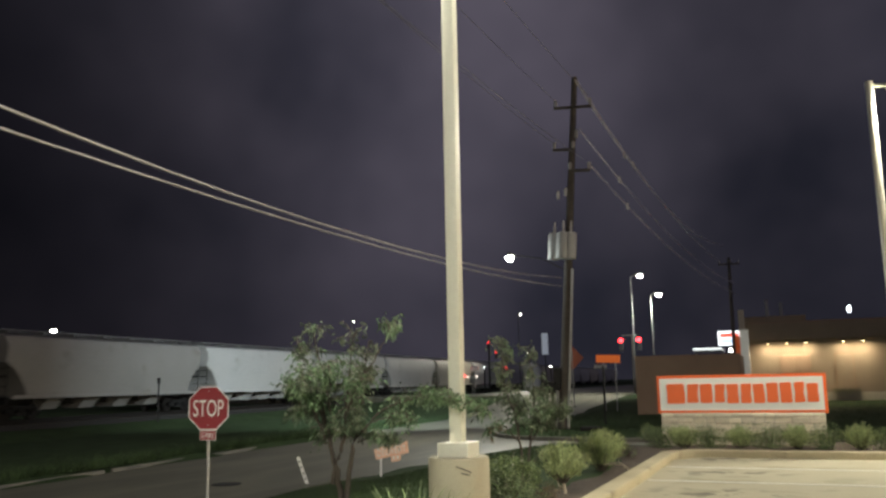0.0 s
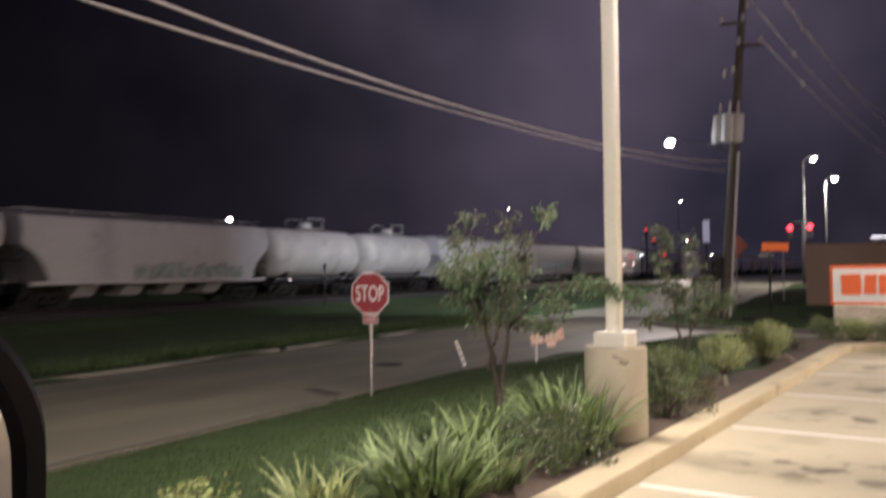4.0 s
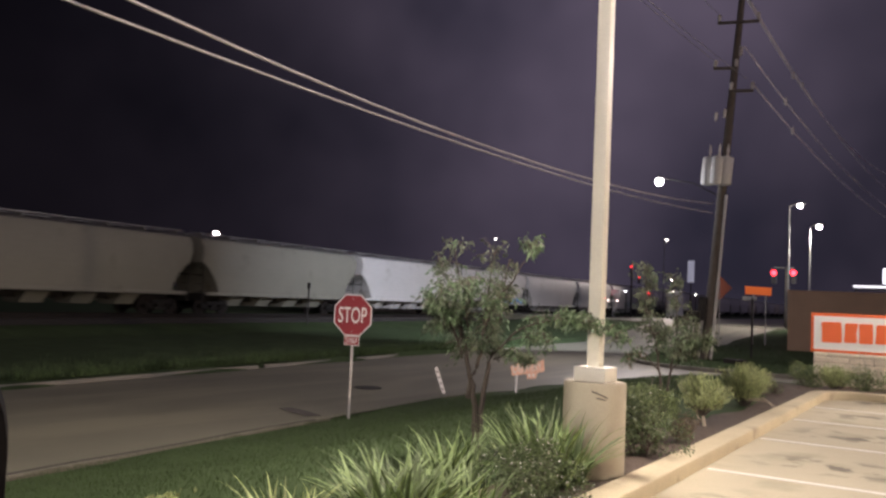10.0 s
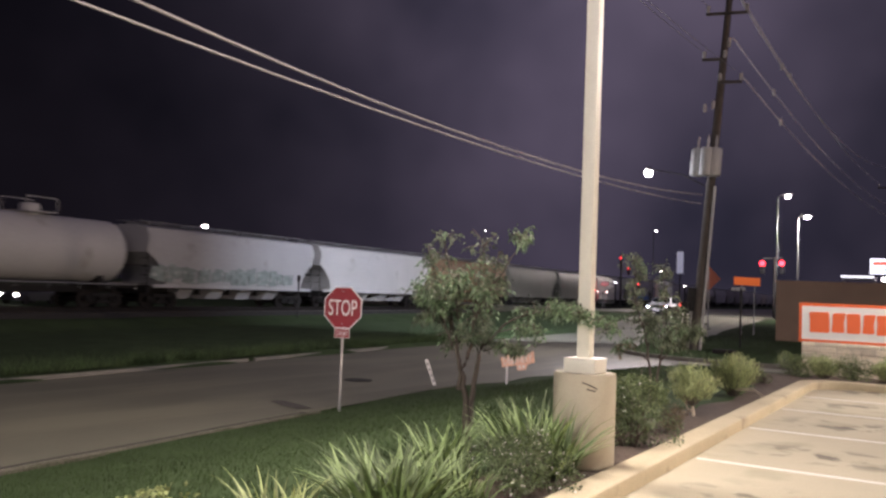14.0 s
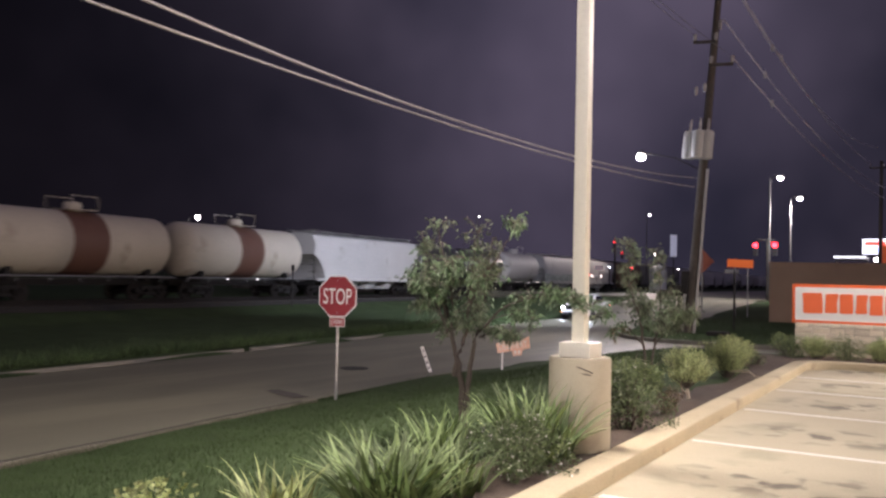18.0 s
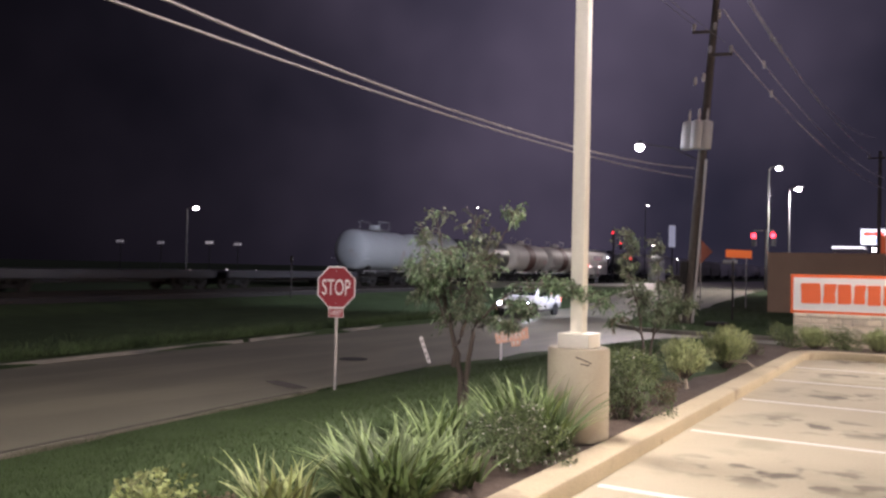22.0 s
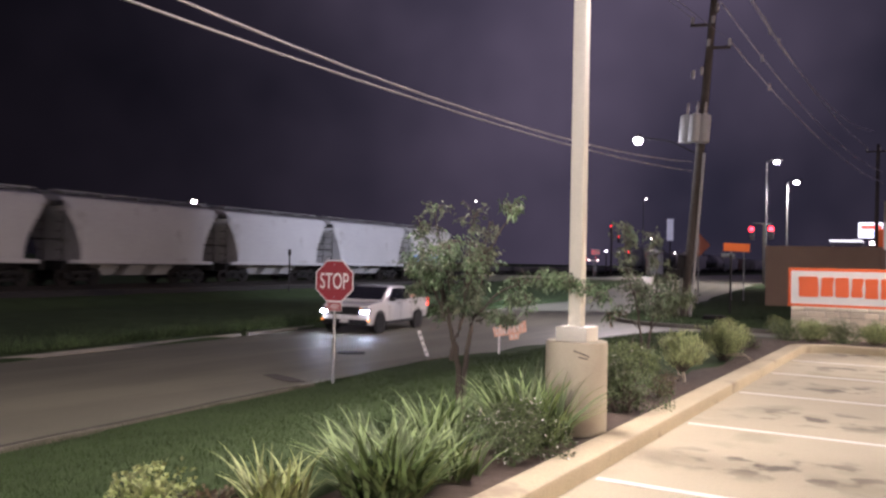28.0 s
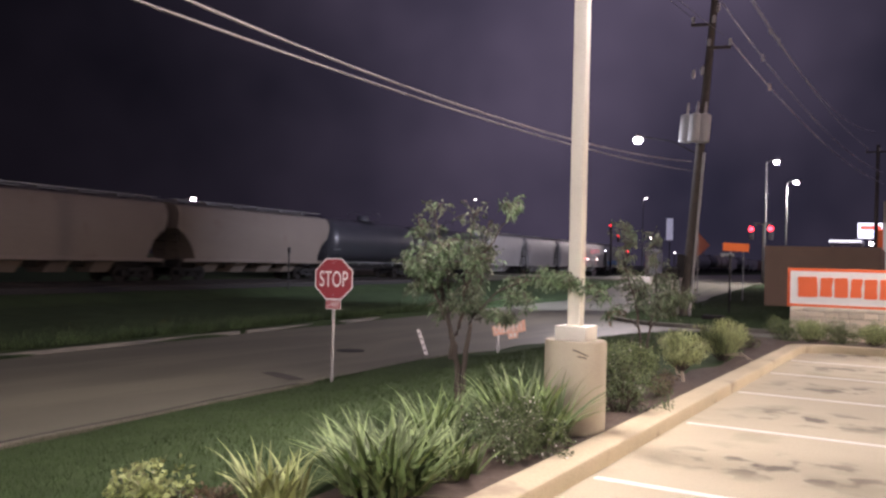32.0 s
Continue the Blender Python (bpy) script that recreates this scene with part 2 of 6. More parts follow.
WHITEPOLE = mat("white_pole_paint", (0.72, 0.71, 0.61), 0.45, vary=0.06, scale=3, fine=40, bump=0.05)
SIGNRED = mat("sign_red", (0.27, 0.028, 0.036), 0.45, vary=0.08, scale=5, fine=90, bump=0.02)
SIGNWHITE = mat("sign_white", (0.78, 0.76, 0.74), 0.45, vary=0.06, bump=0.02)
SIGNFACE = mat("sign_face", (0.74, 0.72, 0.66), 0.4, vary=0.05, bump=0.02, emit=(1.0, 0.93, 0.82), power=0.14)
# painted frame, wing and bands glow faintly, standing in for light on them
ORANGE = mat("sign_orange", (0.82, 0.13, 0.022), 0.4, vary=0.05, bump=0.02, emit=(1.0, 0.2, 0.05), power=0.10)
# roadwork board's own glow stands in for light falling on it
WORKORANGE = mat("work_sign_orange", (0.85, 0.16, 0.02), 0.4, vary=0.05, bump=0.02, emit=(1.0, 0.2, 0.03), power=0.25)
PAPER = mat("sun_faded_sign", (0.85, 0.52, 0.38), 0.7, vary=0.2, scale=9, bump=0.02)
STONE = mat("limestone", (0.80, 0.72, 0.57), 0.85, vary=0.2, scale=5, fine=40, bump=0.5, per_object=0.35)
MORTAR = mat("mortar", (0.58, 0.52, 0.42), 0.95)
POLEWOOD = mat("pole_wood", (0.095, 0.082, 0.070), 0.9, vary=0.3, scale=5, fine=40, bump=0.5)
INSUL = mat("porcelain", (0.55, 0.53, 0.52), 0.25, vary=0.05, bump=0)
TANKGREY = mat("transformer_paint", (0.50, 0.50, 0.48), 0.45, vary=0.08, bump=0.02)
WIRE = mat("cable", (0.48, 0.46, 0.47), 0.5, 0.3, vary=0.1, bump=0)
# darker copy of the line colour, keeps spans near the lot lamps faint
DIMWIRE = mat("dimmed_cable", (0.22, 0.22, 0.23), 0.7, vary=0.1, bump=0, spec=0.2)
DARKWIRE = mat("dark_cable", (0.78, 0.76, 0.79), 0.5, vary=0.1, bump=0)
BARK = mat("crape_bark", (0.075, 0.06, 0.048), 0.85, vary=0.3, scale=9, fine=50, bump=0.4)
LEAF = mat("tree_leaf", (0.125, 0.19, 0.10), 0.5, vary=0.5, scale=2.0, fine=12, bump=0, island=0.7)
LEAFDULL = mat("tree_leaf_dull", (0.115, 0.14, 0.085), 0.55, vary=0.5, scale=2.0, fine=12, bump=0, island=0.6)
LEAFRED = mat("tree_leaf_rust", (0.13, 0.10, 0.06), 0.5, vary=0.4, scale=2.0, fine=12, bump=0, island=0.5)
STRAP = mat("strap_leaf", (0.15, 0.212, 0.082), 0.62, vary=0.5, scale=3.0, fine=14, bump=0, island=0.7, spec=0.35)
STRAPPALE = mat("pale_strap_leaf", (0.30, 0.35, 0.14), 0.6, vary=0.45, scale=3.0, fine=14, bump=0, island=0.7)
SHRUB = mat("shrub_leaf", (0.14, 0.185, 0.078), 0.45, vary=0.55, scale=4.0, fine=20, bump=0, island=0.8)
SHRUBDARK = mat("dark_shrub_leaf", (0.095, 0.13, 0.058), 0.4, vary=0.55, scale=4.0, fine=20, bump=0, island=0.9)
SAGE = mat("sage_leaf", (0.35, 0.41, 0.19), 0.6, vary=0.4, scale=4.0, fine=20, bump=0, island=0.5)
DRYWOOD = mat("bare_pale_wood", (0.42, 0.36, 0.28), 0.9, vary=0.25, scale=8, fine=50, bump=0.3)
TWIG = mat("twig_bark", (0.11, 0.09, 0.07), 0.9, vary=0.3)
BLACK = mat("black_plastic", (0.012, 0.012, 0.013), 0.35, vary=0.2, bump=0.03)
MIRRORBLACK = mat("mirror_shell", (0.005, 0.005, 0.006), 0.45, vary=0.2, bump=0.02, spec=0.06)
RUBBER = mat("tyre_rubber", (0.012, 0.012, 0.012), 0.8, vary=0.2)
GLASSDARK = mat("tinted_glass", (0.01, 0.012, 0.015), 0.06, vary=0.1, bump=0, spec=0.6)
WHITEPAINT = mat("white_car_paint", (0.72, 0.72, 0.71), 0.25, vary=0.04, bump=0, coat=0.6)
REDPAINT = mat("dark_red_paint", (0.22, 0.02, 0.02), 0.3, vary=0.08, bump=0, coat=0.5)
CHROME = mat("mirror_silver", (0.92, 0.92, 0.92), 0.03, 1.0, vary=0.01, bump=0)
BROWNWALL = mat("brown_stucco", (0.30, 0.235, 0.17), 0.9, vary=0.12, scale=1.2, fine=40, bump=0.3)
DARKWALL = mat("dark_wall", (0.32, 0.22, 0.155), 0.9, vary=0.12, scale=1.2, fine=40, bump=0.3)
IRON = mat("cast_iron", (0.03, 0.028, 0.026), 0.7, 0.3, vary=0.3)
# ---- mesh helpers ----
def bm_box(bm, cx, cy, cz, sx, sy, sz, rz=0.0, rx=0.0, ry=0.0, bevel=0.0):
    r = bmesh.ops.create_cube(bm, size=1.0, matrix=Matrix.LocRotScale((cx, cy, cz), Euler((radians(rx), radians(ry), radians(rz))), (sx, sy, sz)))
    if bevel:
        es = list({e for v in r["verts"] for e in v.link_edges})
        bmesh.ops.bevel(bm, geom=es, offset=bevel, segments=2, affect="EDGES", profile=0.5)
    return bm


def box(cx, cy, cz, sx, sy, sz, rz=0.0, rx=0.0, ry=0.0, bevel=0.0):
    return bm_box(bmesh.new(), cx, cy, cz, sx, sy, sz, rz, rx, ry, bevel)


def bm_tube(bm, points, radii, sides=8, cap=True):
    """A tube along points with a radius at each."""
    rings = []
    pts = [Vector(p) for p in points]
    for i, p in enumerate(pts):
        d = (pts[min(i + 1, len(pts) - 1)] - pts[max(i - 1, 0)]).normalized()
        u = d.cross(Vector((0, 0, 1)) if abs(d.z) < 0.95 else Vector((1, 0, 0))).normalized()
        v = d.cross(u)
        r = radii[i] if hasattr(radii, "__len__") else radii
        rings.append([bm.verts.new(p + (u * math.cos(a) + v * math.sin(a)) * r) for a in (2 * math.pi * k / sides for k in range(sides))])
    for a, b in zip(rings, rings[1:]):
        for k in range(sides):
            bm.faces.new((a[k], a[(k + 1) % sides], b[(k + 1) % sides], b[k]))
    if cap:
        bm.faces.new(rings[0])
        bm.faces.new(list(reversed(rings[-1])))
    return bm


def tube(points, radii, sides=8, cap=True):
    return bm_tube(bmesh.new(), points, radii, sides, cap)


def lathe(profile, sides=24, axis="z", at=(0, 0, 0)):
    """A turned body: profile of (radius, height)."""
    bm = bmesh.new()
    rings = []
    for r, h in profile:
        ring = []
        for k in range(sides):
            a = 2 * math.pi * k / sides
            c, s = r * math.cos(a), r * math.sin(a)
            p = {"z": (c, s, h), "y": (c, h, s), "x": (h, c, s)}[axis]
            ring.append(bm.verts.new(Vector(p) + Vector(at)))
        rings.append(ring)
    for a, b in zip(rings, rings[1:]):
        for k in range(sides):
            bm.faces.new((a[k], a[(k + 1) % sides], b[(k + 1) % sides], b[k]))
    bm.faces.new(rings[0])
    bm.faces.new(list(reversed(rings[-1])))
    return bm


def plate(outline, depth, bevel=0.0):
    """A flat plate in the xz plane, outline of (x, z), its front at y=0 and facing -y."""
    bm = bmesh.new()
    f = bm.faces.new([bm.verts.new((x, 0, z)) for x, z in outline])
    r = bmesh.ops.extrude_face_region(bm, geom=[f])
    for v in r["geom"]:
        if isinstance(v, bmesh.types.BMVert):
            v.co.y = depth
    if bevel:
        bmesh.ops.bevel(bm, geom=bm.edges[:], offset=bevel, segments=2, affect="EDGES")
    return bm


def mesh_of(name, bm, material, smooth=None):
    bmesh.ops.recalc_face_normals(bm, faces=bm.faces[:])
    if smooth:
        for f in bm.faces:
            f.smooth = True
    me = bpy.data.meshes.new(name)
    bm.to_mesh(me)
    bm.free()
    for m in (material if isinstance(material, (list, tuple)) else [material]):
        me.materials.append(m)
    if smooth:
        me.set_sharp_from_angle(angle=radians(smooth))
    return me


def part(name, bm, material, parent=None, label="", smooth=None):
    me = bm if isinstance(bm, bpy.types.Mesh) else mesh_of(name, bm, material, smooth)
    ob = new(name, me)
    if parent:
        ob.parent = parent
    return tagged(ob, label)


def thing(name, at, label, category, group="", kind="", rz=0.0):
    ob = new(name)
    ob.empty_display_size = 0.2
    ob.matrix_world = pose(*at, 0, 0, rz)
    return tagged(ob, label, category, group, kind)


def setting(name, bm, material, label, category, smooth=None):
    return tagged(part(name, bm, material, smooth=smooth), label, category, kind="structure")


# ---- the lie of the land ----
TRACK_TURN = radians(4.5)
TRACK_X = -33.0
ALONG = Vector((-math.sin(TRACK_TURN), math.cos(TRACK_TURN), 0))
ACROSS = Vector((math.cos(TRACK_TURN), math.sin(TRACK_TURN), 0))
RAIL_TOP = 0.28
ROAD_Z = -0.60
NEAR_N, FAR_N = 23.7, 16.4
LOT_EDGE = -2.45


def track_point(s, n=0.0, z=0.0):
    p = Vector((TRACK_X, 0, 0)) + ALONG * s + ACROSS * n
    p.z = z
    return p


def across(x, y):
    return (x - TRACK_X) * ACROSS.x + y * ACROSS.y


def along(x, y):
    return (x - TRACK_X) * ALONG.x + y * ALONG.y


def step(a, b, v):
    v = min(1.0, max(0.0, (v - a) / (b - a)))
    return v * v * (3 - 2 * v)


def mix(a, b, k):
    return a + (b - a) * k


def island_rim(x):
    """The y at which the grass island beyond the driveway begins."""
    return float(np.interp(x, (-12.7, -11.6, -10.3, -8.6, -6.6), (36.2, 34.2, 32.9, 32.35, 32.2)))


def land(x, y):
    """The height of the ground sheet."""
    n = across(x, y)
    if n < 8:
        z = mix(-0.12, -0.48, step(2.4, 5.0, abs(n)))
    else:
        z = -0.48
    if FAR_N - 0.3 < n:
        z = mix(-0.48, -0.70, step(FAR_N - 0.15, FAR_N + 0.05, n))
    if n > NEAR_N - 0.2:
        bank = mix(-0.64, 0.08, step(NEAR_N + 0.1, NEAR_N + 5.6, n))
        entry = step(21.5, 24.6, y)
        bank = mix(bank, -0.70, entry)
        rim = island_rim(x)
        far = step(rim, rim + 0.3, y)
        bank = mix(bank, mix(-0.52, -0.2, step(34, 40, y)) , far)
        if x > LOT_EDGE - 0.1 and y < 19.5:
            bank = -0.12
        z = bank
    if y > 44:
        z = mix(z, 0.42, step(47, 68, y)) if n > 6 else z
        if FAR_N - 0.1 < n < NEAR_N + 0.1 + 1.05 * step(39, 47, y) + 1.0 * step(47, 70, y):
            z = min(z, mix(ROAD_Z, 0.5, step(47, 70, along(x, y))) - 0.10)
    return z
# ---- ground sheet ----
def spaced(lo, hi, core_lo, core_hi, fine, grow=1.35):
    out = list(np.arange(core_lo, core_hi + 1e-6, fine))
    d = fine
    while out[0] > lo:
        d *= grow
        out.insert(0, max(lo, out[0] - d))
    d = fine
    while out[-1] < hi:
        d *= grow
        out.append(min(hi, out[-1] + d))
    return out


def ground_sheet():
    xs, ys = spaced(-2500, 2500, -42, 6, 0.5), spaced(-2500, 2500, 0, 48, 0.5)
    xs = sorted(set(xs) | {LOT_EDGE - 0.1, LOT_EDGE - 0.11})
    ys = sorted(set(ys) | {19.49, 19.5, 32.2, 32.35})
    verts, faces = [], []
    for y in ys:
        for x in xs:
            bumpy = 0.05 * noise.noise((x * 0.5, y * 0.5, 0)) if abs(x) < 60 and not (x > LOT_EDGE - 3 and y < 20) else 0
            verts.append((x, y, land(x, y) + bumpy * (0.3 if across(x, y) > FAR_N else 1)))
    w = len(xs)
    for j in range(len(ys) - 1):
        for i in range(w - 1):
            faces.append((j * w + i, j * w + i + 1, (j + 1) * w + i + 1, (j + 1) * w + i))
    me = bpy.data.meshes.new("ground")
    me.from_pydata(verts, [], faces)
    me.materials.append(GRASS)
    for p in me.polygons:
        p.use_smooth = True
    return tagged(part("ground", me, None), "dark uneven night-time lawn sloping down to the road", "ground", kind="structure")


ground_sheet()


def flat(points, z):
    bm = bmesh.new()
    bm.faces.new([bm.verts.new((x, y, z)) for x, y in points])
    return bm


def slab(points, z, depth):
    bm = flat(points, z - depth)
    r = bmesh.ops.extrude_face_region(bm, geom=bm.faces[:])
    for v in r["geom"]:
        if isinstance(v, bmesh.types.BMVert):
            v.co.z = z
    return bm


def road_z(s):
    return mix(ROAD_Z, 0.5, step(47, 70, s))


def road_strip():
    bm = bmesh.new()
    ss = [-150, -60, -20] + list(np.arange(0, 46, 2.0)) + list(np.arange(46, 76, 2.0))
    rows = []
    for s in ss:
        crown = [(FAR_N, -0.02), (FAR_N + 1.8, 0.0), ((FAR_N + NEAR_N) / 2, 0.02), (NEAR_N - 1.8, 0.0), (NEAR_N, -0.02)]
        rows.append([bm.verts.new(track_point(s, n, road_z(s) + dz)) for n, dz in crown])
    for a, b in zip(rows, rows[1:]):
        for k in range(4):
            bm.faces.new((a[k], a[k + 1], b[k + 1], b[k]))
    return bm


setting("road", road_strip(), ROAD, "worn grey two-lane road without markings", "road", smooth=60)


def arc(cx, cy, r, a0, a1, n=8):
    return [(cx + r * math.cos(radians(mix(a0, a1, k / n))), cy + r * math.sin(radians(mix(a0, a1, k / n)))) for k in range(n + 1)]


def road_edge_x(y, n=None):
    return TRACK_X + ((NEAR_N if n is None else n) - y * ACROSS.y) / ACROSS.x


entry = [(road_edge_x(17.0), 17.0), (road_edge_x(19.0) + 0.35, 19.0), (-9.6, 20.8), (-8.6, 22.6), (-7.2, 23.9), (-5.2, 24.7), (-2, 25.0), (40, 25.0), (40, 32.2),
         (-6.6, 32.2), (-8.6, 32.35), (-10.3, 32.9), (-11.6, 34.2), (road_edge_x(34.7), 34.7)]
setting("pavement_entry", slab(entry, ROAD_Z - 0.012, 0.1), ROAD, "worn grey driveway mouth joining the road", "driveway")


# ---- concrete car park with its kerb ----
setting("pavement_lot", slab([(LOT_EDGE, -40), (60, -40), (60, 19.35), (LOT_EDGE + 0.6, 19.35), (LOT_EDGE, 18.75)], 0.0, 0.15), CONCRETE,
        "pale concrete car park with oil stains", "car park")


def kerb_run(name, pts, width, top, low, material, label):
    """A kerb along pts (its inner face), widening to the left, with a rounded upper edge."""
    bm = bmesh.new()
    prof = [(0.0, low), (0.0, top - 0.04), (0.012, top - 0.012), (0.04, top), (width - 0.02, top), (width, top - 0.02), (width, low)]
    rings = []
    v = [Vector((x, y, 0)) for x, y in pts]
    for i, p in enumerate(v):
        d = (v[min(i + 1, len(v) - 1)] - v[max(i - 1, 0)]).normalized()
        side = Vector((-d.y, d.x, 0))
        rings.append([bm.verts.new(p + side * o + Vector((0, 0, z))) for o, z in prof])
    for a, b in zip(rings, rings[1:]):
        for k in range(len(prof) - 1):
            bm.faces.new((a[k], a[k + 1], b[k + 1], b[k]))
    bm.faces.new(rings[0])
    bm.faces.new(list(reversed(rings[-1])))
    return setting(name, bm, material, label, "kerb", smooth=40)


corner = [(LOT_EDGE, -40), (LOT_EDGE, 0), (LOT_EDGE, 9), (LOT_EDGE, 18.75)] + arc(LOT_EDGE + 0.6, 18.75, 0.6, 180, 90, 6)[1:] + [(10, 19.35), (60, 19.35)]
kerb_run("kerb", corner, 0.30, 0.15, -0.15, KERB, "pale concrete kerb round the car park")


def far_kerb():
    pts = [track_point(s, FAR_N) for s in (-150, -60, -20, 0, 10, 17.2)]
    kerb_run("kerb_far", [(p.x, p.y) for p in pts], 0.09, ROAD_Z + 0.075, ROAD_Z - 0.2, OLDKERB, "weathered low concrete road kerb")
    pts = [track_point(s, FAR_N - 0.05 - 0.9 * step(24, 34, s)) for s in (17.6, 22, 25, 28, 31, 34, 42)]
    kerb_run("kerb_far_end", [(p.x, p.y) for p in pts], 0.09, ROAD_Z + 0.07, ROAD_Z - 0.2, OLDKERB, "weathered low concrete road kerb")


far_kerb()
kerb_run("kerb_near", [(p.x, p.y) for p in (track_point(s, NEAR_N) for s in (10.5, 8, 5, 0, -20, -60, -150))], 0.07, ROAD_Z + 0.004, ROAD_Z - 0.2, NEARKERB,
         "sunken kerb half grown over by grass")
kerb_run("gutter_near", [(p.x, p.y) for p in (track_point(s, NEAR_N - 0.17 - 0.03 * math.sin(s * 1.7)) for s in (10.2, 9, 8, 7, 6, 5, 4, 3, 2, 1, 0, -2, -4, -8, -20))], 0.12, ROAD_Z - 0.008, ROAD_Z - 0.1, DULLKERB,
         "dark silted gutter line at the road edge")
kerb_run("kerb_island", [(-12.35, 36.4), (-12.05, 35.1), (-11.6, 34.2), (-10.95, 33.4), (-10.3, 32.9), (-9.5, 32.55), (-8.6, 32.35), (-6.6, 32.2), (40, 32.2)][::-1], 0.2, ROAD_Z + 0.14, ROAD_Z - 0.2, OLDKERB,
         "weathered kerb round the grass island")

# painted bay lines
for y in (-10.0, -7.2, -4.5, -1.7, 1.05, 3.8, 6.55, 9.45, 12.25, 14.85, 17.15):
    ln = slab([(LOT_EDGE + 0.05, y - 0.05), (LOT_EDGE + 5.2, y - 0.05), (LOT_EDGE + 5.2, y + 0.05), (LOT_EDGE + 0.05, y + 0.05)], 0.004, 0.003)
    tagged(part("bay_line", ln, LINE), "white painted parking bay line", "marking", "bay lines", "structure")

# mulch bed behind the kerb
def bed():
    bm = bmesh.new()
    ys = np.arange(-12, 24.6, 0.4)
    rows = []
    for y in ys:
        row = []
        for k in range(7):
            x = mix(LOT_EDGE - 0.30, -4.15 - 0.25 * math.sin(y * 0.7) + (0.5 if y > 9 else 0) , k / 6)
            if y > 18:
                x = mix(LOT_EDGE - 0.3, -5.2, k / 6)
            z = 0.12 + 0.035 * noise.noise((x * 2, y * 2, 3)) - 0.10 * (k / 6) ** 3 - 0.7 * step(20.5, 24.4, y)
            row.append(bm.verts.new((x, y, z)))
        rows.append(row)
    for a, b in zip(rows, rows[1:]):
        for k in range(6):
            bm.faces.new((a[k], a[k + 1], b[k + 1], b[k]))
    return bm


setting("planting_bed", bed(), MULCH, "dark brown mulch bed behind the kerb", "planting bed", smooth=60)


def bed_end():
    bm = bmesh.new()
    rows = []
    for j in range(13):
        y = mix(19.65, 24.4, j / 12)
        rows.append([bm.verts.new((x, y, 0.12 + 0.03 * noise.noise((x * 2, y * 2, 3)) - 0.7 * step(22.6, 24.4, y))) for x in np.arange(LOT_EDGE - 0.3, 30, 0.8)])
    for a, b in zip(rows, rows[1:]):
        for k in range(len(a) - 1):
            bm.faces.new((a[k], a[k + 1], b[k + 1], b[k]))
    return bm


setting("planting_bed_end", bed_end(), MULCH, "dark brown mulch bed under the monument sign", "planting bed", smooth=60)

# ---- railway ----
def ballast():
    bm = bmesh.new()
    rows = []
    for s in (-700, -200, -50, 0, 50, 100, 300, 900):
        rows.append([bm.verts.new(track_point(s, n, z)) for n, z in ((-3.4, -0.5), (-1.75, 0.08), (1.75, 0.08), (2.5, -0.5))])
    for a, b in zip(rows, rows[1:]):
        for k in range(3):
            bm.faces.new((a[k], a[k + 1], b[k + 1], b[k]))
    return bm


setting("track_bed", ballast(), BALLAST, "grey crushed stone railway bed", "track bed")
for n in (-0.7175, 0.7175):
    bm = bmesh.new()
    for dz, w, h in ((0.10, 0.14, 0.02), (0.19, 0.03, 0.16), (0.265, 0.07, 0.035)):
        c = track_point(100, n, dz)
        bm_box(bm, c.x, c.y, c.z, w, 1600, h, rz=math.degrees(TRACK_TURN))
    setting("rail", bm, RAIL, "rusty steel running rail", "rail")
bm = bmesh.new()
for k in range(170):
    c = track_point(-10 + k * 0.62, 0, 0.07)
    bm_box(bm, c.x, c.y, c.z, 2.6, 0.23, 0.05, rz=math.degrees(TRACK_TURN))
tagged(part("sleepers", bm, POLEWOOD), "dark timber railway sleepers", "sleeper", kind="stuff")

# the road's mouth widens towards the cross street
def mouth():
    bm = bmesh.new()
    rows = []
    for k in range(17):
        y = mix(39.0, 69.45, k / 16)
        x = road_edge_x(y)
        wide = 0.05 + 1.05 * step(39, 47, y) + 1.0 * step(47, 70, y)
        rows.append([bm.verts.new((x + wide * j / 4, y, road_z(along(x, y)) - 0.015)) for j in range(5)])
    for a, b in zip(rows, rows[1:]):
        for j in range(4):
            bm.faces.new((a[j], a[j + 1], b[j + 1], b[j]))
    return bm


setting("road_mouth", mouth(), ROAD, "widened pale mouth of the road", "road", smooth=60)

# cross street over the railway
setting("road_cross", slab([(-70, 69.5), (80, 69.5), (80, 79), (-70, 79)], 0.495, 0.5), ROAD, "cross street over the railway", "road")
setting("pavement_far", slab([(-30, 79.05), (40, 79.05), (40, 190), (-30, 190)], 0.485, 0.4), ROAD, "worn grey paving beyond the cross street", "paving")
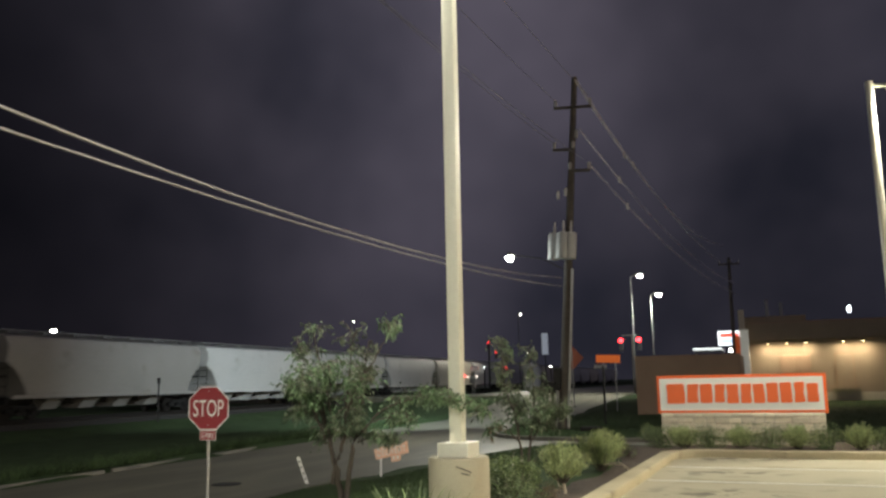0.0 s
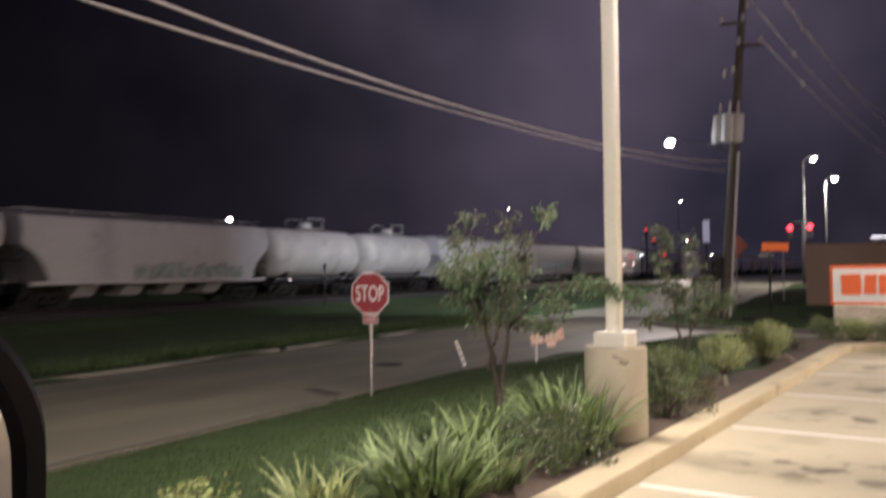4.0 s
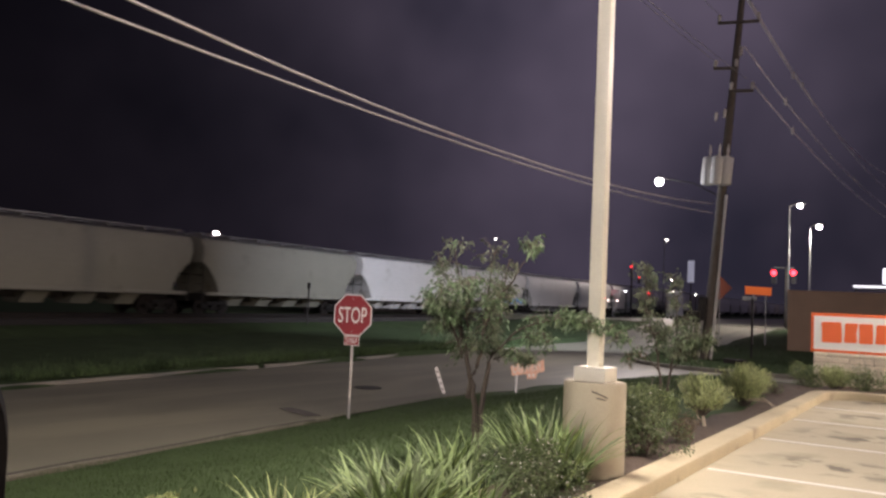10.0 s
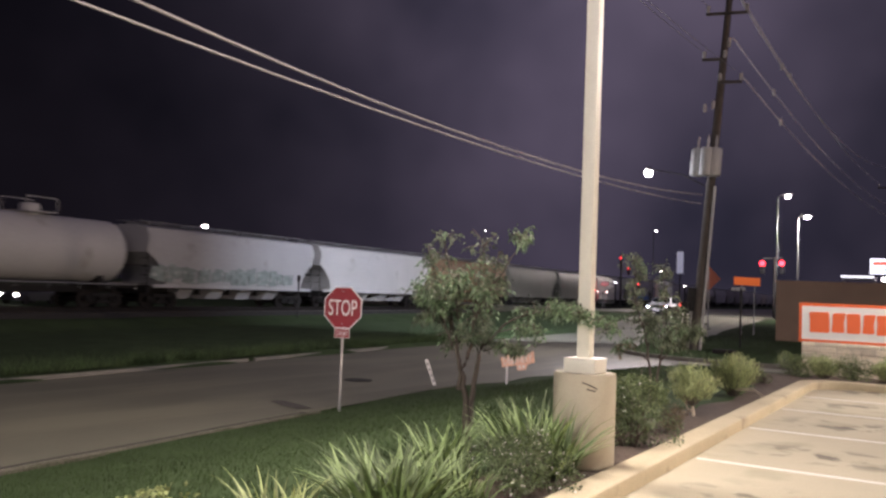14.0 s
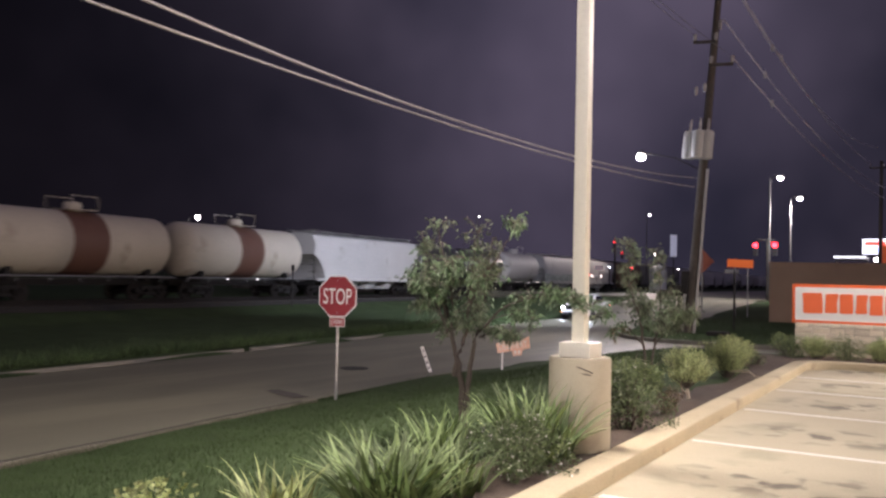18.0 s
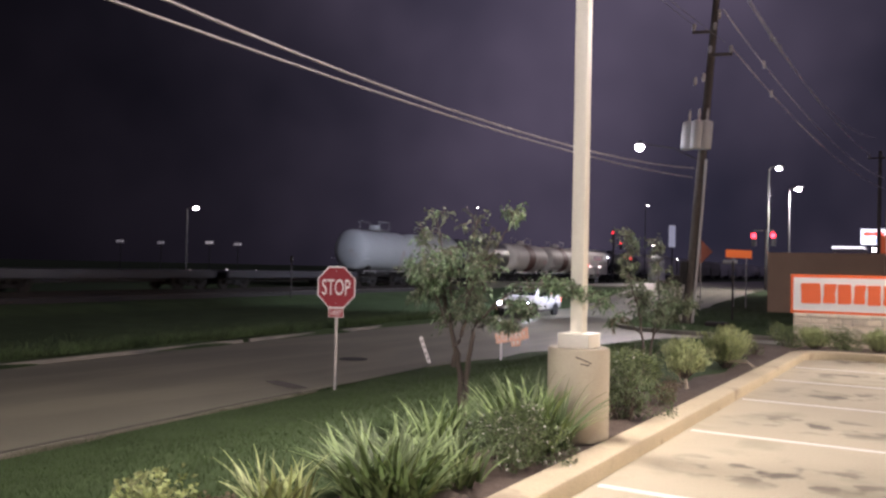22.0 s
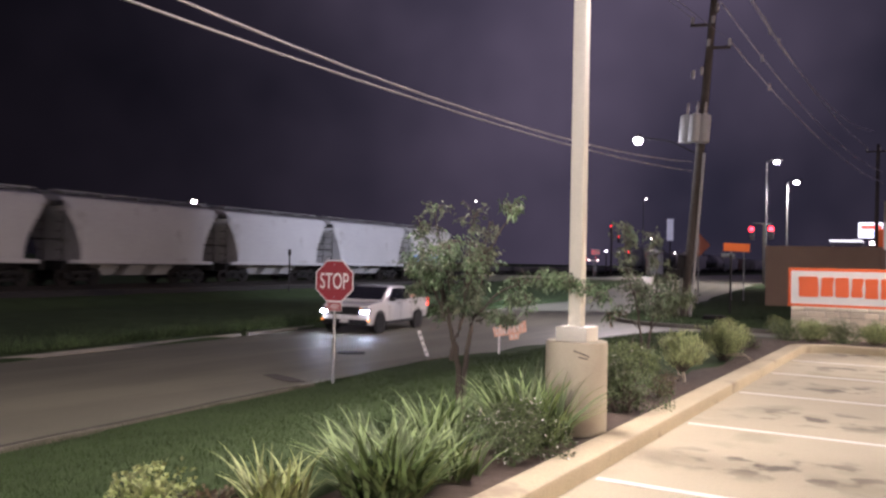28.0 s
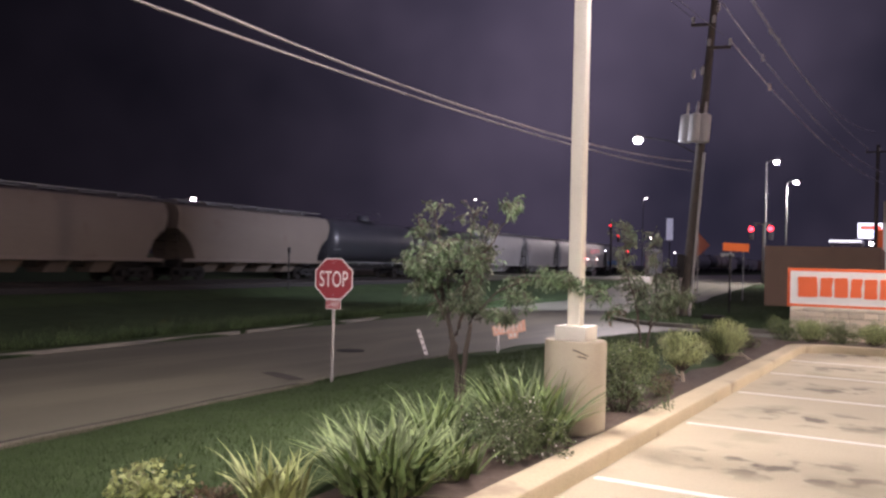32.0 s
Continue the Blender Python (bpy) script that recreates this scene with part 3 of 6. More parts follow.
# ---- white light pole on its concrete base ----
def lot_pole(at, rz, marks):
    t = thing("light_pole", at, "square white steel light pole on a round concrete base", "light pole", "car park light poles", rz=rz)
    part("concrete_base", lathe([(0.30, -0.15), (0.30, 0.865), (0.285, 0.885), (0.0, 0.885)][:3], 40), BASEC, t, "round stained concrete base", smooth=40)
    bm = bmesh.new()
    bm_box(bm, 0, 0, 0.955, 0.32, 0.32, 0.14, bevel=0.008)
    part("base_cover", bm, WHITEPOLE, t, smooth=40)
    part("shaft", box(-0.006, 0, 4.575, 0.13, 0.13, 7.15, bevel=0.010), WHITEPOLE, t, smooth=40)
    part("hand_hole_cover", box(0.066, 0.0, 1.33, 0.012, 0.07, 0.16, bevel=0.004), WHITEPOLE, t)
    a = part("arm", box(0.3, 0, 8.05, 0.5, 0.07, 0.07, bevel=0.006), WHITEPOLE, t)
    if marks:
        # second head added out of view to carry the bank's fill lamp
        part("arm", box(-0.3, 0, 8.05, 0.5, 0.07, 0.07, bevel=0.006), WHITEPOLE, t)
        h2 = part("lamp_head", box(-0.75, 0, 8.05, 0.62, 0.36, 0.11, bevel=0.02), WHITEPOLE, t)
        part("lens", box(-0.75, 0, 7.988, 0.5, 0.28, 0.012), glow("lamp_lens", (1.0, 0.9, 0.75), 30), h2)
    h = part("lamp_head", box(0.75, 0, 8.05, 0.62, 0.36, 0.11, bevel=0.02), WHITEPOLE, t)
    part("lens", box(0.75, 0, 7.988, 0.5, 0.28, 0.012), glow("lamp_lens", (1.0, 0.9, 0.75), 30), h)
    if marks:
        for dx, dz, ry in ((-0.02, 0.80, 20), (0.05, 0.775, 24), (0.03, 0.745, 12)):
            ang = radians(-62) + dx * 3
            part("scuff_mark", box(0.3 * math.cos(ang), 0.3 * math.sin(ang), dz, 0.09, 0.006, 0.010, rz=math.degrees(ang) + 90, ry=ry), BLACK, t)
    return t


lot_pole((-3.05, 7.70, 0.12), 0, True)
lot_pole((2.14, 20.25, 0.12), 20, False)


# ---- stop sign ----
def stop_sign(at, rz):
    t = thing("stop_sign", at, "red octagonal stop sign on a thin steel post", "stop sign", rz=rz)
    r = 0.398
    oct_pts = [(r / math.cos(radians(22.5)) * math.cos(radians(22.5 + 45 * k)), r / math.cos(radians(22.5)) * math.sin(radians(22.5 + 45 * k))) for k in range(8)]
    zc = 1.955

    def shifted(scale):
        return [(x * scale, z * scale + zc) for x, z in oct_pts]
    part("post", tube([(0, 0.03, -0.3), (0, 0.03, 2.36)], 0.03, 10), STEEL, t, "thin galvanised round post")
    panel = part("panel", plate(shifted(1.0), 0.006), SIGNWHITE, t, "white-bordered octagonal plate")
    bm = plate(shifted(0.945), 0.004)
    bmesh.ops.translate(bm, vec=(0, -0.004, 0), verts=bm.verts)
    part("red_field", bm, SIGNRED, panel)
    part("lettering", letters("STOP", 0.305, 0.60, (0, -0.0075, zc - 0.152), squeeze=0.8), SIGNWHITE, panel, "white word STOP")
    small = part("sub_plate", plate([(-0.16, 1.375), (0.16, 1.375), (0.16, 1.548), (-0.16, 1.548)], 0.005), SIGNWHITE, t, "small red 3-way plate")
    bm = plate([(-0.15, 1.385), (0.15, 1.385), (0.15, 1.538), (-0.15, 1.538)], 0.004)
    bmesh.ops.translate(bm, vec=(0, -0.0035, 0), verts=bm.verts)
    part("red_field", bm, SIGNRED, small)
    part("lettering", letters("3-WAY", 0.105, 0.25, (0, -0.0065, 1.409)), SIGNWHITE, small, "white word 3-WAY")
    for dz in (0.31, -0.31):
        part("bolt", lathe([(0.012, -0.014), (0.012, 0.0)], 8, "y", (0, 0, zc + dz)), STEEL, panel)
    return t


def letters(text, height, width, at, squeeze=1.0, depth=0.0015):
    """Words in the built-in font, scaled to height and width, facing -y, bottom centre at 'at'."""
    cu = bpy.data.curves.new("lettering", "FONT")
    cu.body, cu.extrude, cu.offset = text, 0.01, 0.004
    o = bpy.data.objects.new("lettering_source", cu)
    scene.collection.objects.link(o)
    me = bpy.data.meshes.new_from_object(o.evaluated_get(bpy.context.evaluated_depsgraph_get()))
    bpy.data.objects.remove(o)
    bm = bmesh.new()
    bm.from_mesh(me)
    xs, ys = [v.co.x for v in bm.verts], [v.co.y for v in bm.verts]
    x0, x1, y0, y1 = min(xs), max(xs), min(ys), max(ys)
    for v in bm.verts:
        x, y, z = v.co
        v.co = (at[0] + ((x - x0) / (x1 - x0) - 0.5) * width, at[1] - (z + 0.01) / 0.02 * depth, at[2] + (y - y0) / (y1 - y0) * height)
    return bm


stop_sign((-10.0, 12.70, -0.62), 12)


# ---- monument sign ----
def monument_sign():
    t = thing("monument_sign", (-1.2, 21.5, 0.1), "orange-framed white sign cabinet on a pale limestone base", "monument sign")
    core = part("stone_base", box(0, 0.22, 0.27, 3.70, 0.50, 1.0), MORTAR, t, "pale limestone base")
    rng = random.Random(4)
    z = -0.02
    meshes = {}
    for h in (0.19, 0.15, 0.2, 0.14, 0.1):
        x = -1.87
        while x < 1.86:
            w = min(rng.choice((0.22, 0.30, 0.38, 0.46)), 1.87 - x)
            if 1.87 - x - w < 0.12:
                w = 1.87 - x
            key = (round(w, 2), h)
            if key not in meshes:
                meshes[key] = mesh_of("stone", box(0, 0, 0, w - 0.014, 0.06, h - 0.014, bevel=0.012), STONE)
            s = part("stone", meshes[key], None, core)
            s.location = (x + w / 2, -0.035 + rng.uniform(-0.008, 0.008), z + h / 2)
            x += w
        z += h
    cab = part("cabinet", box(0, 0.2, 1.22, 3.88, 0.44, 0.92, bevel=0.01), ORANGE, t, "orange sign frame")
    part("face", box(0, -0.024, 1.22, 3.74, 0.012, 0.78), SIGNFACE, cab, "lit white sign face")
    # plain uneven orange blocks in place of the lettering
    widths = (0.46, 0.31, 0.32, 0.28, 0.31, 0.28, 0.29, 0.29, 0.29, 0.27, 0.29)
    x = -1.71
    for i, w in enumerate(widths):
        low, high = 1.0 + rng.uniform(-0.015, 0.02), 1.47 + rng.uniform(-0.02, 0.015)
        lean, waist = rng.uniform(-0.02, 0.02), rng.uniform(0.0, 0.03)
        left, right, mid = x + 0.015, x + w - 0.015, (low + high) / 2
        outline = [(left, low + 0.03), (left + 0.03, low), (right - 0.03, low + 0.005), (right, low + 0.035), (right - waist, mid), (right + lean, high - 0.03),
                   (right - 0.03 + lean, high), (left + 0.03 + lean, high - 0.008), (left + lean, high - 0.035), (left + waist, mid)]
        block = plate(outline, 0.02, bevel=0.004)
        bmesh.ops.translate(block, vec=(0, -0.046, 0), verts=block.verts)
        part("letter_block", block, ORANGE, cab)
        x += w + 0.01
    return t


monument_sign()


# ---- utility pole with transformers ----
def utility_pole():
    t = thing("utility_pole", (-9.33, 36.6, -0.3), "tall leaning wooden utility pole with transformers and cross-arms", "utility pole")
    t.matrix_world = pose(-9.53, 36.6, -0.3, 0, 4.35, 0)
    part("shaft", tube([(0, 0, -0.5), (0, 0, 8), (0, 0, 16.0)], [0.22, 0.18, 0.13], 14), POLEWOOD, t, smooth=40)
    part("riser_pipe", tube([(0.27, -0.12, -0.3), (0.22, -0.12, 7.0)], 0.06, 10), TANKGREY, t, "pale conduit up the pole")
    part("riser_pipe", tube([(-0.26, -0.1, -0.3), (-0.26, -0.1, 1.9)], 0.06, 10), STEEL, t)
    part("meter_box", box(-0.30, -0.12, 2.05, 0.34, 0.24, 1.0, bevel=0.02), IRON, t, "dark meter box low on the pole")
    for z, w, x0 in ((14.5, 1.75, 0.0), (12.5, 1.0, -0.35), (11.5, 1.0, 0.42)):
        arm = part("cross_arm", box(x0, -0.2, z, w, 0.1, 0.12, bevel=0.01), POLEWOOD, t)
        for k in (-1, 1):
            part("insulator", lathe([(0.03, 0), (0.09, 0.05), (0.05, 0.09), (0.10, 0.15), (0.05, 0.19), (0.10, 0.25), (0.04, 0.33)], 12, "z", (x0 + k * (w / 2 - 0.06), -0.2, z + 0.06)), INSUL, arm, smooth=50)
    part("insulator", lathe([(0.03, 0), (0.10, 0.06), (0.05, 0.12), (0.11, 0.2), (0.05, 0.27), (0.1, 0.33), (0.04, 0.42)], 12, "z", (0.2, -0.1, 13.05)), INSUL, t, smooth=50)
    for k, z in ((-0.20, 10.35), (-0.55, 10.2)):
        part("insulator", lathe([(0.05, 0), (0.08, 0.1), (0.08, 0.3), (0.04, 0.38)], 10, "z", (k, -0.15, z)), INSUL, t, smooth=50)
    for x, y in ((-0.66, -0.1), (-0.16, -0.46), (0.16, -0.36)):
        can = part("transformer", lathe([(0.20, 7.4), (0.27, 7.43), (0.275, 7.45), (0.275, 8.5), (0.25, 8.6), (0.12, 8.64)], 20, "z", (x, y, 0)), TANKGREY, t, "grey pot transformer", smooth=40)
        part("bushing", lathe([(0.05, 8.62), (0.07, 8.7), (0.04, 8.78), (0.07, 8.86), (0.03, 9.15)], 10, "z", (x, y, 0)), INSUL, can, smooth=50)
    arm = part("lamp_arm", tube([(0, 0, 6.9), (-1.2, -0.15, 7.45), (-2.55, -0.3, 7.6)], 0.025, 8), IRON, t)
    part("lamp_head", lathe([(0.10, -0.02), (0.16, 0.06), (0.10, 0.16)], 12, "z", (-2.7, -0.32, 7.55)), IRON, arm)
    part("lamp_globe", lathe([(0.05, -0.26), (0.14, -0.22), (0.18, -0.12), (0.16, -0.02)], 16, "z", (-2.7, -0.32, 7.55)), glow("street_globe", (1.0, 1.0, 0.93), 60), arm)
    return t


utility_pole()
# ---- plants ----
def leaf_mesh(name, places, material, rng, length, width, droop=0.25, fold=0.15):
    """Many small pointed leaves, each of four triangles, at places of (point, direction)."""
    verts, faces = [], []
    for p, d in places:
        d = Vector(d)
        if d.length < 1e-6:
            d = Vector((0, 0, 1))
        d.normalize()
        ln, w = length * rng.uniform(0.6, 1.25), width * rng.uniform(0.7, 1.2)
        side = d.cross(Vector((rng.uniform(-1, 1), rng.uniform(-1, 1), rng.uniform(-0.3, 1)))).normalized()
        up = side.cross(d)
        b = len(verts)
        p = Vector(p)
        verts += [p, p + d * ln * 0.45 + side * w * 0.5 + up * w * fold, p + d * ln - Vector((0, 0, droop * ln)), p + d * ln * 0.45 - side * w * 0.5 + up * w * fold]
        faces += [(b, b + 1, b + 2), (b, b + 2, b + 3)]
    me = bpy.data.meshes.new(name)
    me.from_pydata(verts, [], faces)
    me.materials.append(material)
    return me


def strap_mesh(name, rng, count, height, spread, width, material, lean=0.5):
    """Arching strap leaves from one crown, folded along the middle."""
    verts, faces = [], []
    for i in range(count):
        a = rng.uniform(0, 2 * math.pi)
        out = Vector((math.cos(a), math.sin(a), 0))
        side = Vector((-out.y, out.x, 0))
        r0 = spread * 0.5 * math.sqrt(rng.random())
        b0 = a + rng.gauss(0, 0.9)
        base = Vector((math.cos(b0) * r0, math.sin(b0) * r0, 0))
        tall = rng.uniform(0.5, 1.08) * (1.05 - 0.35 * (r0 / spread))
        h, reach = height * tall, spread * rng.uniform(0.25, 1.05)
        w = width * rng.uniform(0.6, 1.15)
        sag = rng.uniform(0.0, 0.25) * reach / spread
        twist = rng.uniform(-0.5, 0.5)
        n = 6
        rows = []
        for k in range(n + 1):
            u = k / n
            p = base + out * reach * (u ** 1.2) + side * twist * 0.12 * u * u + Vector((0, 0, h * (u * (1.5 - 0.5 * u) * (1 - sag * 0.55 * u * u) if sag else u)))
            ww = w * (0.8 + 0.8 * u if u < 0.25 else 1.333 * (1 - u)) * 0.5
            if k == n:
                ww = 0.0008
            s = (side + Vector((0, 0, twist * u))).normalized()
            rows.append((p - s * ww + out * 0.25 * ww, p - out * 0.1 * ww, p + s * ww + out * 0.25 * ww))
        b = len(verts)
        for r in rows:
            verts += r
        for k in range(n):
            for j in (0, 1):
                c = b + 3 * k + j
                faces.append((c, c + 1, c + 4, c + 3))
    me = bpy.data.meshes.new(name)
    me.from_pydata(verts, [], faces)
    me.materials.append(material)
    for p in me.polygons:
        p.use_smooth = True
    return me


def strap_plant(at, seed, height, spread, material, label, count=120, width=0.034):
    rng = random.Random(seed)
    t = thing("strap_leaf_plant", at, label, "plant", "bed plants")
    part("foliage", strap_mesh("foliage", rng, count, height, spread, width, material), None, t)
    dead = strap_mesh("dry_leaves", rng, max(6, count // 9), height * 0.45, spread * 0.9, width * 0.8, STRAPPALE if material is not STRAPPALE else BARK)
    part("dry_leaves", dead, None, t, "bent pale older leaves")
    return t


def shrub(at, seed, rx, rz, material, label, count=1500, leaf=0.05, width=0.028, upright=0.3, stems=9, flowers=0, name="shrub", ry=None):
    rng = random.Random(seed)
    t = thing(name, at, label, "shrub", "bed shrubs")
    ry = ry or rx
    bm = bmesh.new()
    ends = []
    for k in range(stems):
        a = rng.uniform(0, 2 * math.pi)
        q = rng.uniform(0.2, 0.85)
        end = Vector((math.cos(a) * rx * q, math.sin(a) * ry * q, rz * rng.uniform(0.75, 1.5)))
        mid = end * 0.5 + Vector((0, 0, rz * 0.15))
        bm_tube(bm, [(rng.uniform(-0.03, 0.03), rng.uniform(-0.03, 0.03), -0.06), mid, end], [0.014, 0.009, 0.003], 5)
        ends.append(end)
    tagged(part("stemwork", bm, TWIG, t), kind="stuff")
    places = []
    lumps = [(Vector((rng.uniform(-0.6, 0.6) * rx, rng.uniform(-0.6, 0.6) * ry, rz * rng.uniform(0.5, 1.25))), rng.uniform(0.3, 0.55) * rx) for _ in range(12)]
    while len(places) < count:
        c, r = rng.choice(lumps)
        v = Vector((rng.gauss(0, 1), rng.gauss(0, 1), rng.gauss(0, 1))).normalized()
        p = c + v * r * rng.uniform(0.55, 1.08)
        if p.z < 0.03:
            continue
        places.append((p, v + Vector((0, 0, upright)) + Vector((rng.uniform(-0.6, 0.6), rng.uniform(-0.6, 0.6), rng.uniform(-0.6, 0.6)))))
    part("foliage", leaf_mesh("foliage", places, material, rng, leaf, width), None, t)
    if flowers:
        tagged(part("blossom", leaf_mesh("blossom", [(p + v * 0.02, v) for p, v in rng.sample(places, flowers)], SIGNWHITE, rng, 0.022, 0.02), None, t, "tiny white flowers"), kind="stuff")
    return t


def feather_shrub(at, seed, r, h, material, label, count=420, trunk=0.0, fallen=0):
    """A pale upright shrub of fine needle-like shoots."""
    rng = random.Random(seed)
    t = thing("feathery_shrub", at, label, "shrub", "bed shrubs")
    bm = bmesh.new()
    places = []
    for k in range(34):
        a, q = rng.uniform(0, 2 * math.pi), rng.uniform(0.1, 1.0)
        top = Vector((math.cos(a) * r * q, math.sin(a) * r * q, h * (1.05 - 0.35 * q * q) * rng.uniform(0.8, 1.1)))
        low = Vector((math.cos(a) * r * q * 0.25, math.sin(a) * r * q * 0.25, 0.02 + trunk))
        bm_tube(bm, [Vector((low.x * 0.4, low.y * 0.4, low.z - 0.06)), low.lerp(top, 0.5), top], [0.010, 0.006, 0.002], 4)
        for j in range(count // 5):
            u = rng.uniform(0.18, 1.0)
            p = low.lerp(top, u) + Vector((rng.gauss(0, 0.035), rng.gauss(0, 0.035), rng.gauss(0, 0.035)))
            places.append((p, Vector((rng.gauss(0, 0.7), rng.gauss(0, 0.7), 0.8)) + (top - low).normalized()))
    tagged(part("stemwork", bm, TWIG, t), kind="stuff")
    if trunk:
        part("trunk", tube([(0.05, -0.03, -0.08), (0.02, -0.01, trunk * 0.45), (-0.02, 0, trunk + 0.05)], [0.03, 0.022, 0.018], 8), DRYWOOD, t, "pale bare trunk")
        part("fork", tube([(0.03, -0.01, trunk * 0.3), (-0.06, -0.02, trunk * 0.62), (-0.09, 0.01, trunk + 0.04)], [0.016, 0.013, 0.009], 7), DRYWOOD, t, "pale bare fork")
    for k in range(fallen):
        x = rng.uniform(0.05, 0.2)
        part("dry_branch", tube([(0.05, -0.1, 0.10), (0.22 + x, -0.25 - 0.1 * k, 0.13 + 0.05 * k), (0.40 + x, -0.35 - 0.12 * k, 0.05)], [0.014, 0.011, 0.005], 6), DRYWOOD, t, "bare pale lower branch")
    part("foliage", leaf_mesh("foliage", places, material, rng, 0.085, 0.015, droop=0.1), None, t)
    return t


def smooth_path(points, n=4):
    """Points along a soft curve through the given ones."""
    p = [Vector(q) for q in points]
    p = [p[0] * 2 - p[1]] + p + [p[-1] * 2 - p[-2]]
    out = []
    for a, b, c, d in zip(p, p[1:], p[2:], p[3:]):
        for k in range(n):
            u = k / n
            out.append(0.5 * (2 * b + (c - a) * u + (2 * a - 5 * b + 4 * c - d) * u * u + (3 * b - a - 3 * c + d) * u ** 3))
    return out + [p[-2]]


def young_tree(at, turn, seed, limbs, label, leaf_mats, leaf, width):
    """A small many-stemmed tree. A limb: its points (across, away, up), its thickness, the share of it that is bare,
    how many twigs, how far they reach, leaves to a twig and which foliage it bears."""
    rng = random.Random(seed)
    t = thing("crape_myrtle", at, label, "tree", "young trees", rz=turn)
    twigs = bmesh.new()
    spots = [[] for _ in leaf_mats]
    for pts, thick, bare, count, reach, leaves, which in limbs:
        path = smooth_path(pts)
        path = [p + Vector((rng.gauss(0, 0.008), rng.gauss(0, 0.008), 0)) for p in path]
        m = len(path)
        part("stem", tube(path, [max(0.003, thick * (1 - 0.85 * k / (m - 1))) for k in range(m)], 7), BARK, t, smooth=60)
        for k in range(count):
            f = bare + (1 - bare) * rng.random() ** 0.8
            p = path[min(m - 1, int(f * (m - 1) + 0.5))]
            v = Vector((rng.gauss(0, 1), rng.gauss(0, 1), rng.gauss(0.25, 0.75))).normalized()
            tip = p + v * reach * rng.uniform(0.35, 1.15)
            bm_tube(twigs, [p, p.lerp(tip, 0.5) + Vector((0, 0, 0.02)), tip], [0.005, 0.0035, 0.0015], 4)
            kind = which if rng.random() < 0.85 else (which + 1) % len(leaf_mats)
            for j in range(int(leaves * rng.uniform(0.6, 1.4))):
                q = p.lerp(tip, rng.uniform(0.2, 1.08)) + Vector((rng.gauss(0, 0.03), rng.gauss(0, 0.03), rng.gauss(0, 0.025)))
                spots[kind].append((q, v * 0.6 + Vector((rng.gauss(0, 0.8), rng.gauss(0, 0.8), rng.gauss(-0.35, 0.5)))))
    tagged(part("twigwork", twigs, TWIG, t), kind="stuff")
    for s, m in zip(spots, leaf_mats):
        if s:
            part("crown", leaf_mesh("crown", s, m, rng, leaf, width, droop=0.5), None, t)
    return t


young_tree((-4.30, 7.55, -0.02), 30.8, 11, [
    ([(0.02, 0, -0.1), (0.02, 0, 0.45), (-0.04, 0, 0.88), (-0.11, 0.02, 1.2), (-0.17, 0.05, 1.55), (-0.28, 0.05, 2.34)], 0.042, 0.60, 39, 0.20, 11, 1),
    ([(-0.06, 0, 0.75), (-0.04, -0.02, 0.95), (0.05, -0.04, 1.22), (0.07, -0.05, 1.64), (0.14, -0.05, 2.24)], 0.030, 0.48, 43, 0.20, 11, 1),
    ([(0.05, 0.02, -0.1), (0.06, 0.02, 0.46), (0.105, 0.03, 0.94), (0.15, 0.05, 1.18), (0.22, 0.10, 1.55), (0.31, 0.12, 2.2)], 0.038, 0.62, 36, 0.18, 11, 1),
    ([(0.26, 0.1, 1.85), (0.42, 0.05, 2.1), (0.50, 0.0, 2.26), (0.53, 0, 2.36)], 0.009, 0.8, 14, 0.15, 16, 0),
    ([(-0.13, 0, 1.15), (-0.3, -0.06, 1.55), (-0.42, -0.1, 1.70), (-0.52, -0.12, 1.72)], 0.014, 0.35, 46, 0.21, 14, 0),
    ([(-0.16, 0, 1.35), (-0.26, -0.2, 1.6), (-0.38, -0.32, 1.86)], 0.012, 0.4, 31, 0.20, 13, 0),
    ([(-0.15, 0, 1.3), (-0.33, 0.1, 1.45), (-0.46, 0.12, 1.54)], 0.010, 0.4, 24, 0.17, 13, 1),
    ([(-0.1, 0.0, 1.45), (-0.12, -0.15, 1.75), (-0.12, -0.24, 1.98)], 0.011, 0.35, 35, 0.22, 13, 0),
    ([(-0.2, 0.0, 1.65), (-0.36, 0.05, 1.95), (-0.43, 0.05, 2.16)], 0.009, 0.4, 14, 0.13, 10, 1),
    ([(0.08, 0, 1.5), (0.2, 0.2, 1.75), (0.3, 0.25, 1.92)], 0.010, 0.3, 27, 0.2, 11, 1),
    ([(0.07, -0.05, 1.4), (0.12, -0.2, 1.62), (0.2, -0.26, 1.8)], 0.010, 0.4, 24, 0.18, 11, 0),
    ([(0.18, 0.04, 1.2), (0.36, -0.05, 1.42), (0.52, -0.2, 1.53), (0.86, -0.55, 1.62), (1.1, -0.68, 1.58), (1.34, -0.72, 1.45)], 0.014, 0.38, 59, 0.13, 11, 0),
    ([(0.3, 0.0, 1.35), (0.5, -0.12, 1.40), (0.72, -0.2, 1.36)], 0.009, 0.45, 27, 0.13, 13, 0),
    ([(0.18, 0.05, 1.15), (0.36, 0.05, 1.22), (0.56, 0, 1.17)], 0.009, 0.4, 27, 0.10, 13, 1),
    ([(0.05, -0.05, 1.3), (0.12, -0.1, 1.4), (0.2, -0.12, 1.5)], 0.006, 0.9, 2, 0.06, 4, 1),
    ([(-0.1, 0, 1.2), (-0.02, -0.1, 1.3), (0.1, -0.12, 1.32)], 0.007, 0.4, 13, 0.13, 11, 1)],
    "small many-stemmed crape myrtle with sparse dull green leaves", [LEAF, LEAFDULL], 0.056, 0.022)
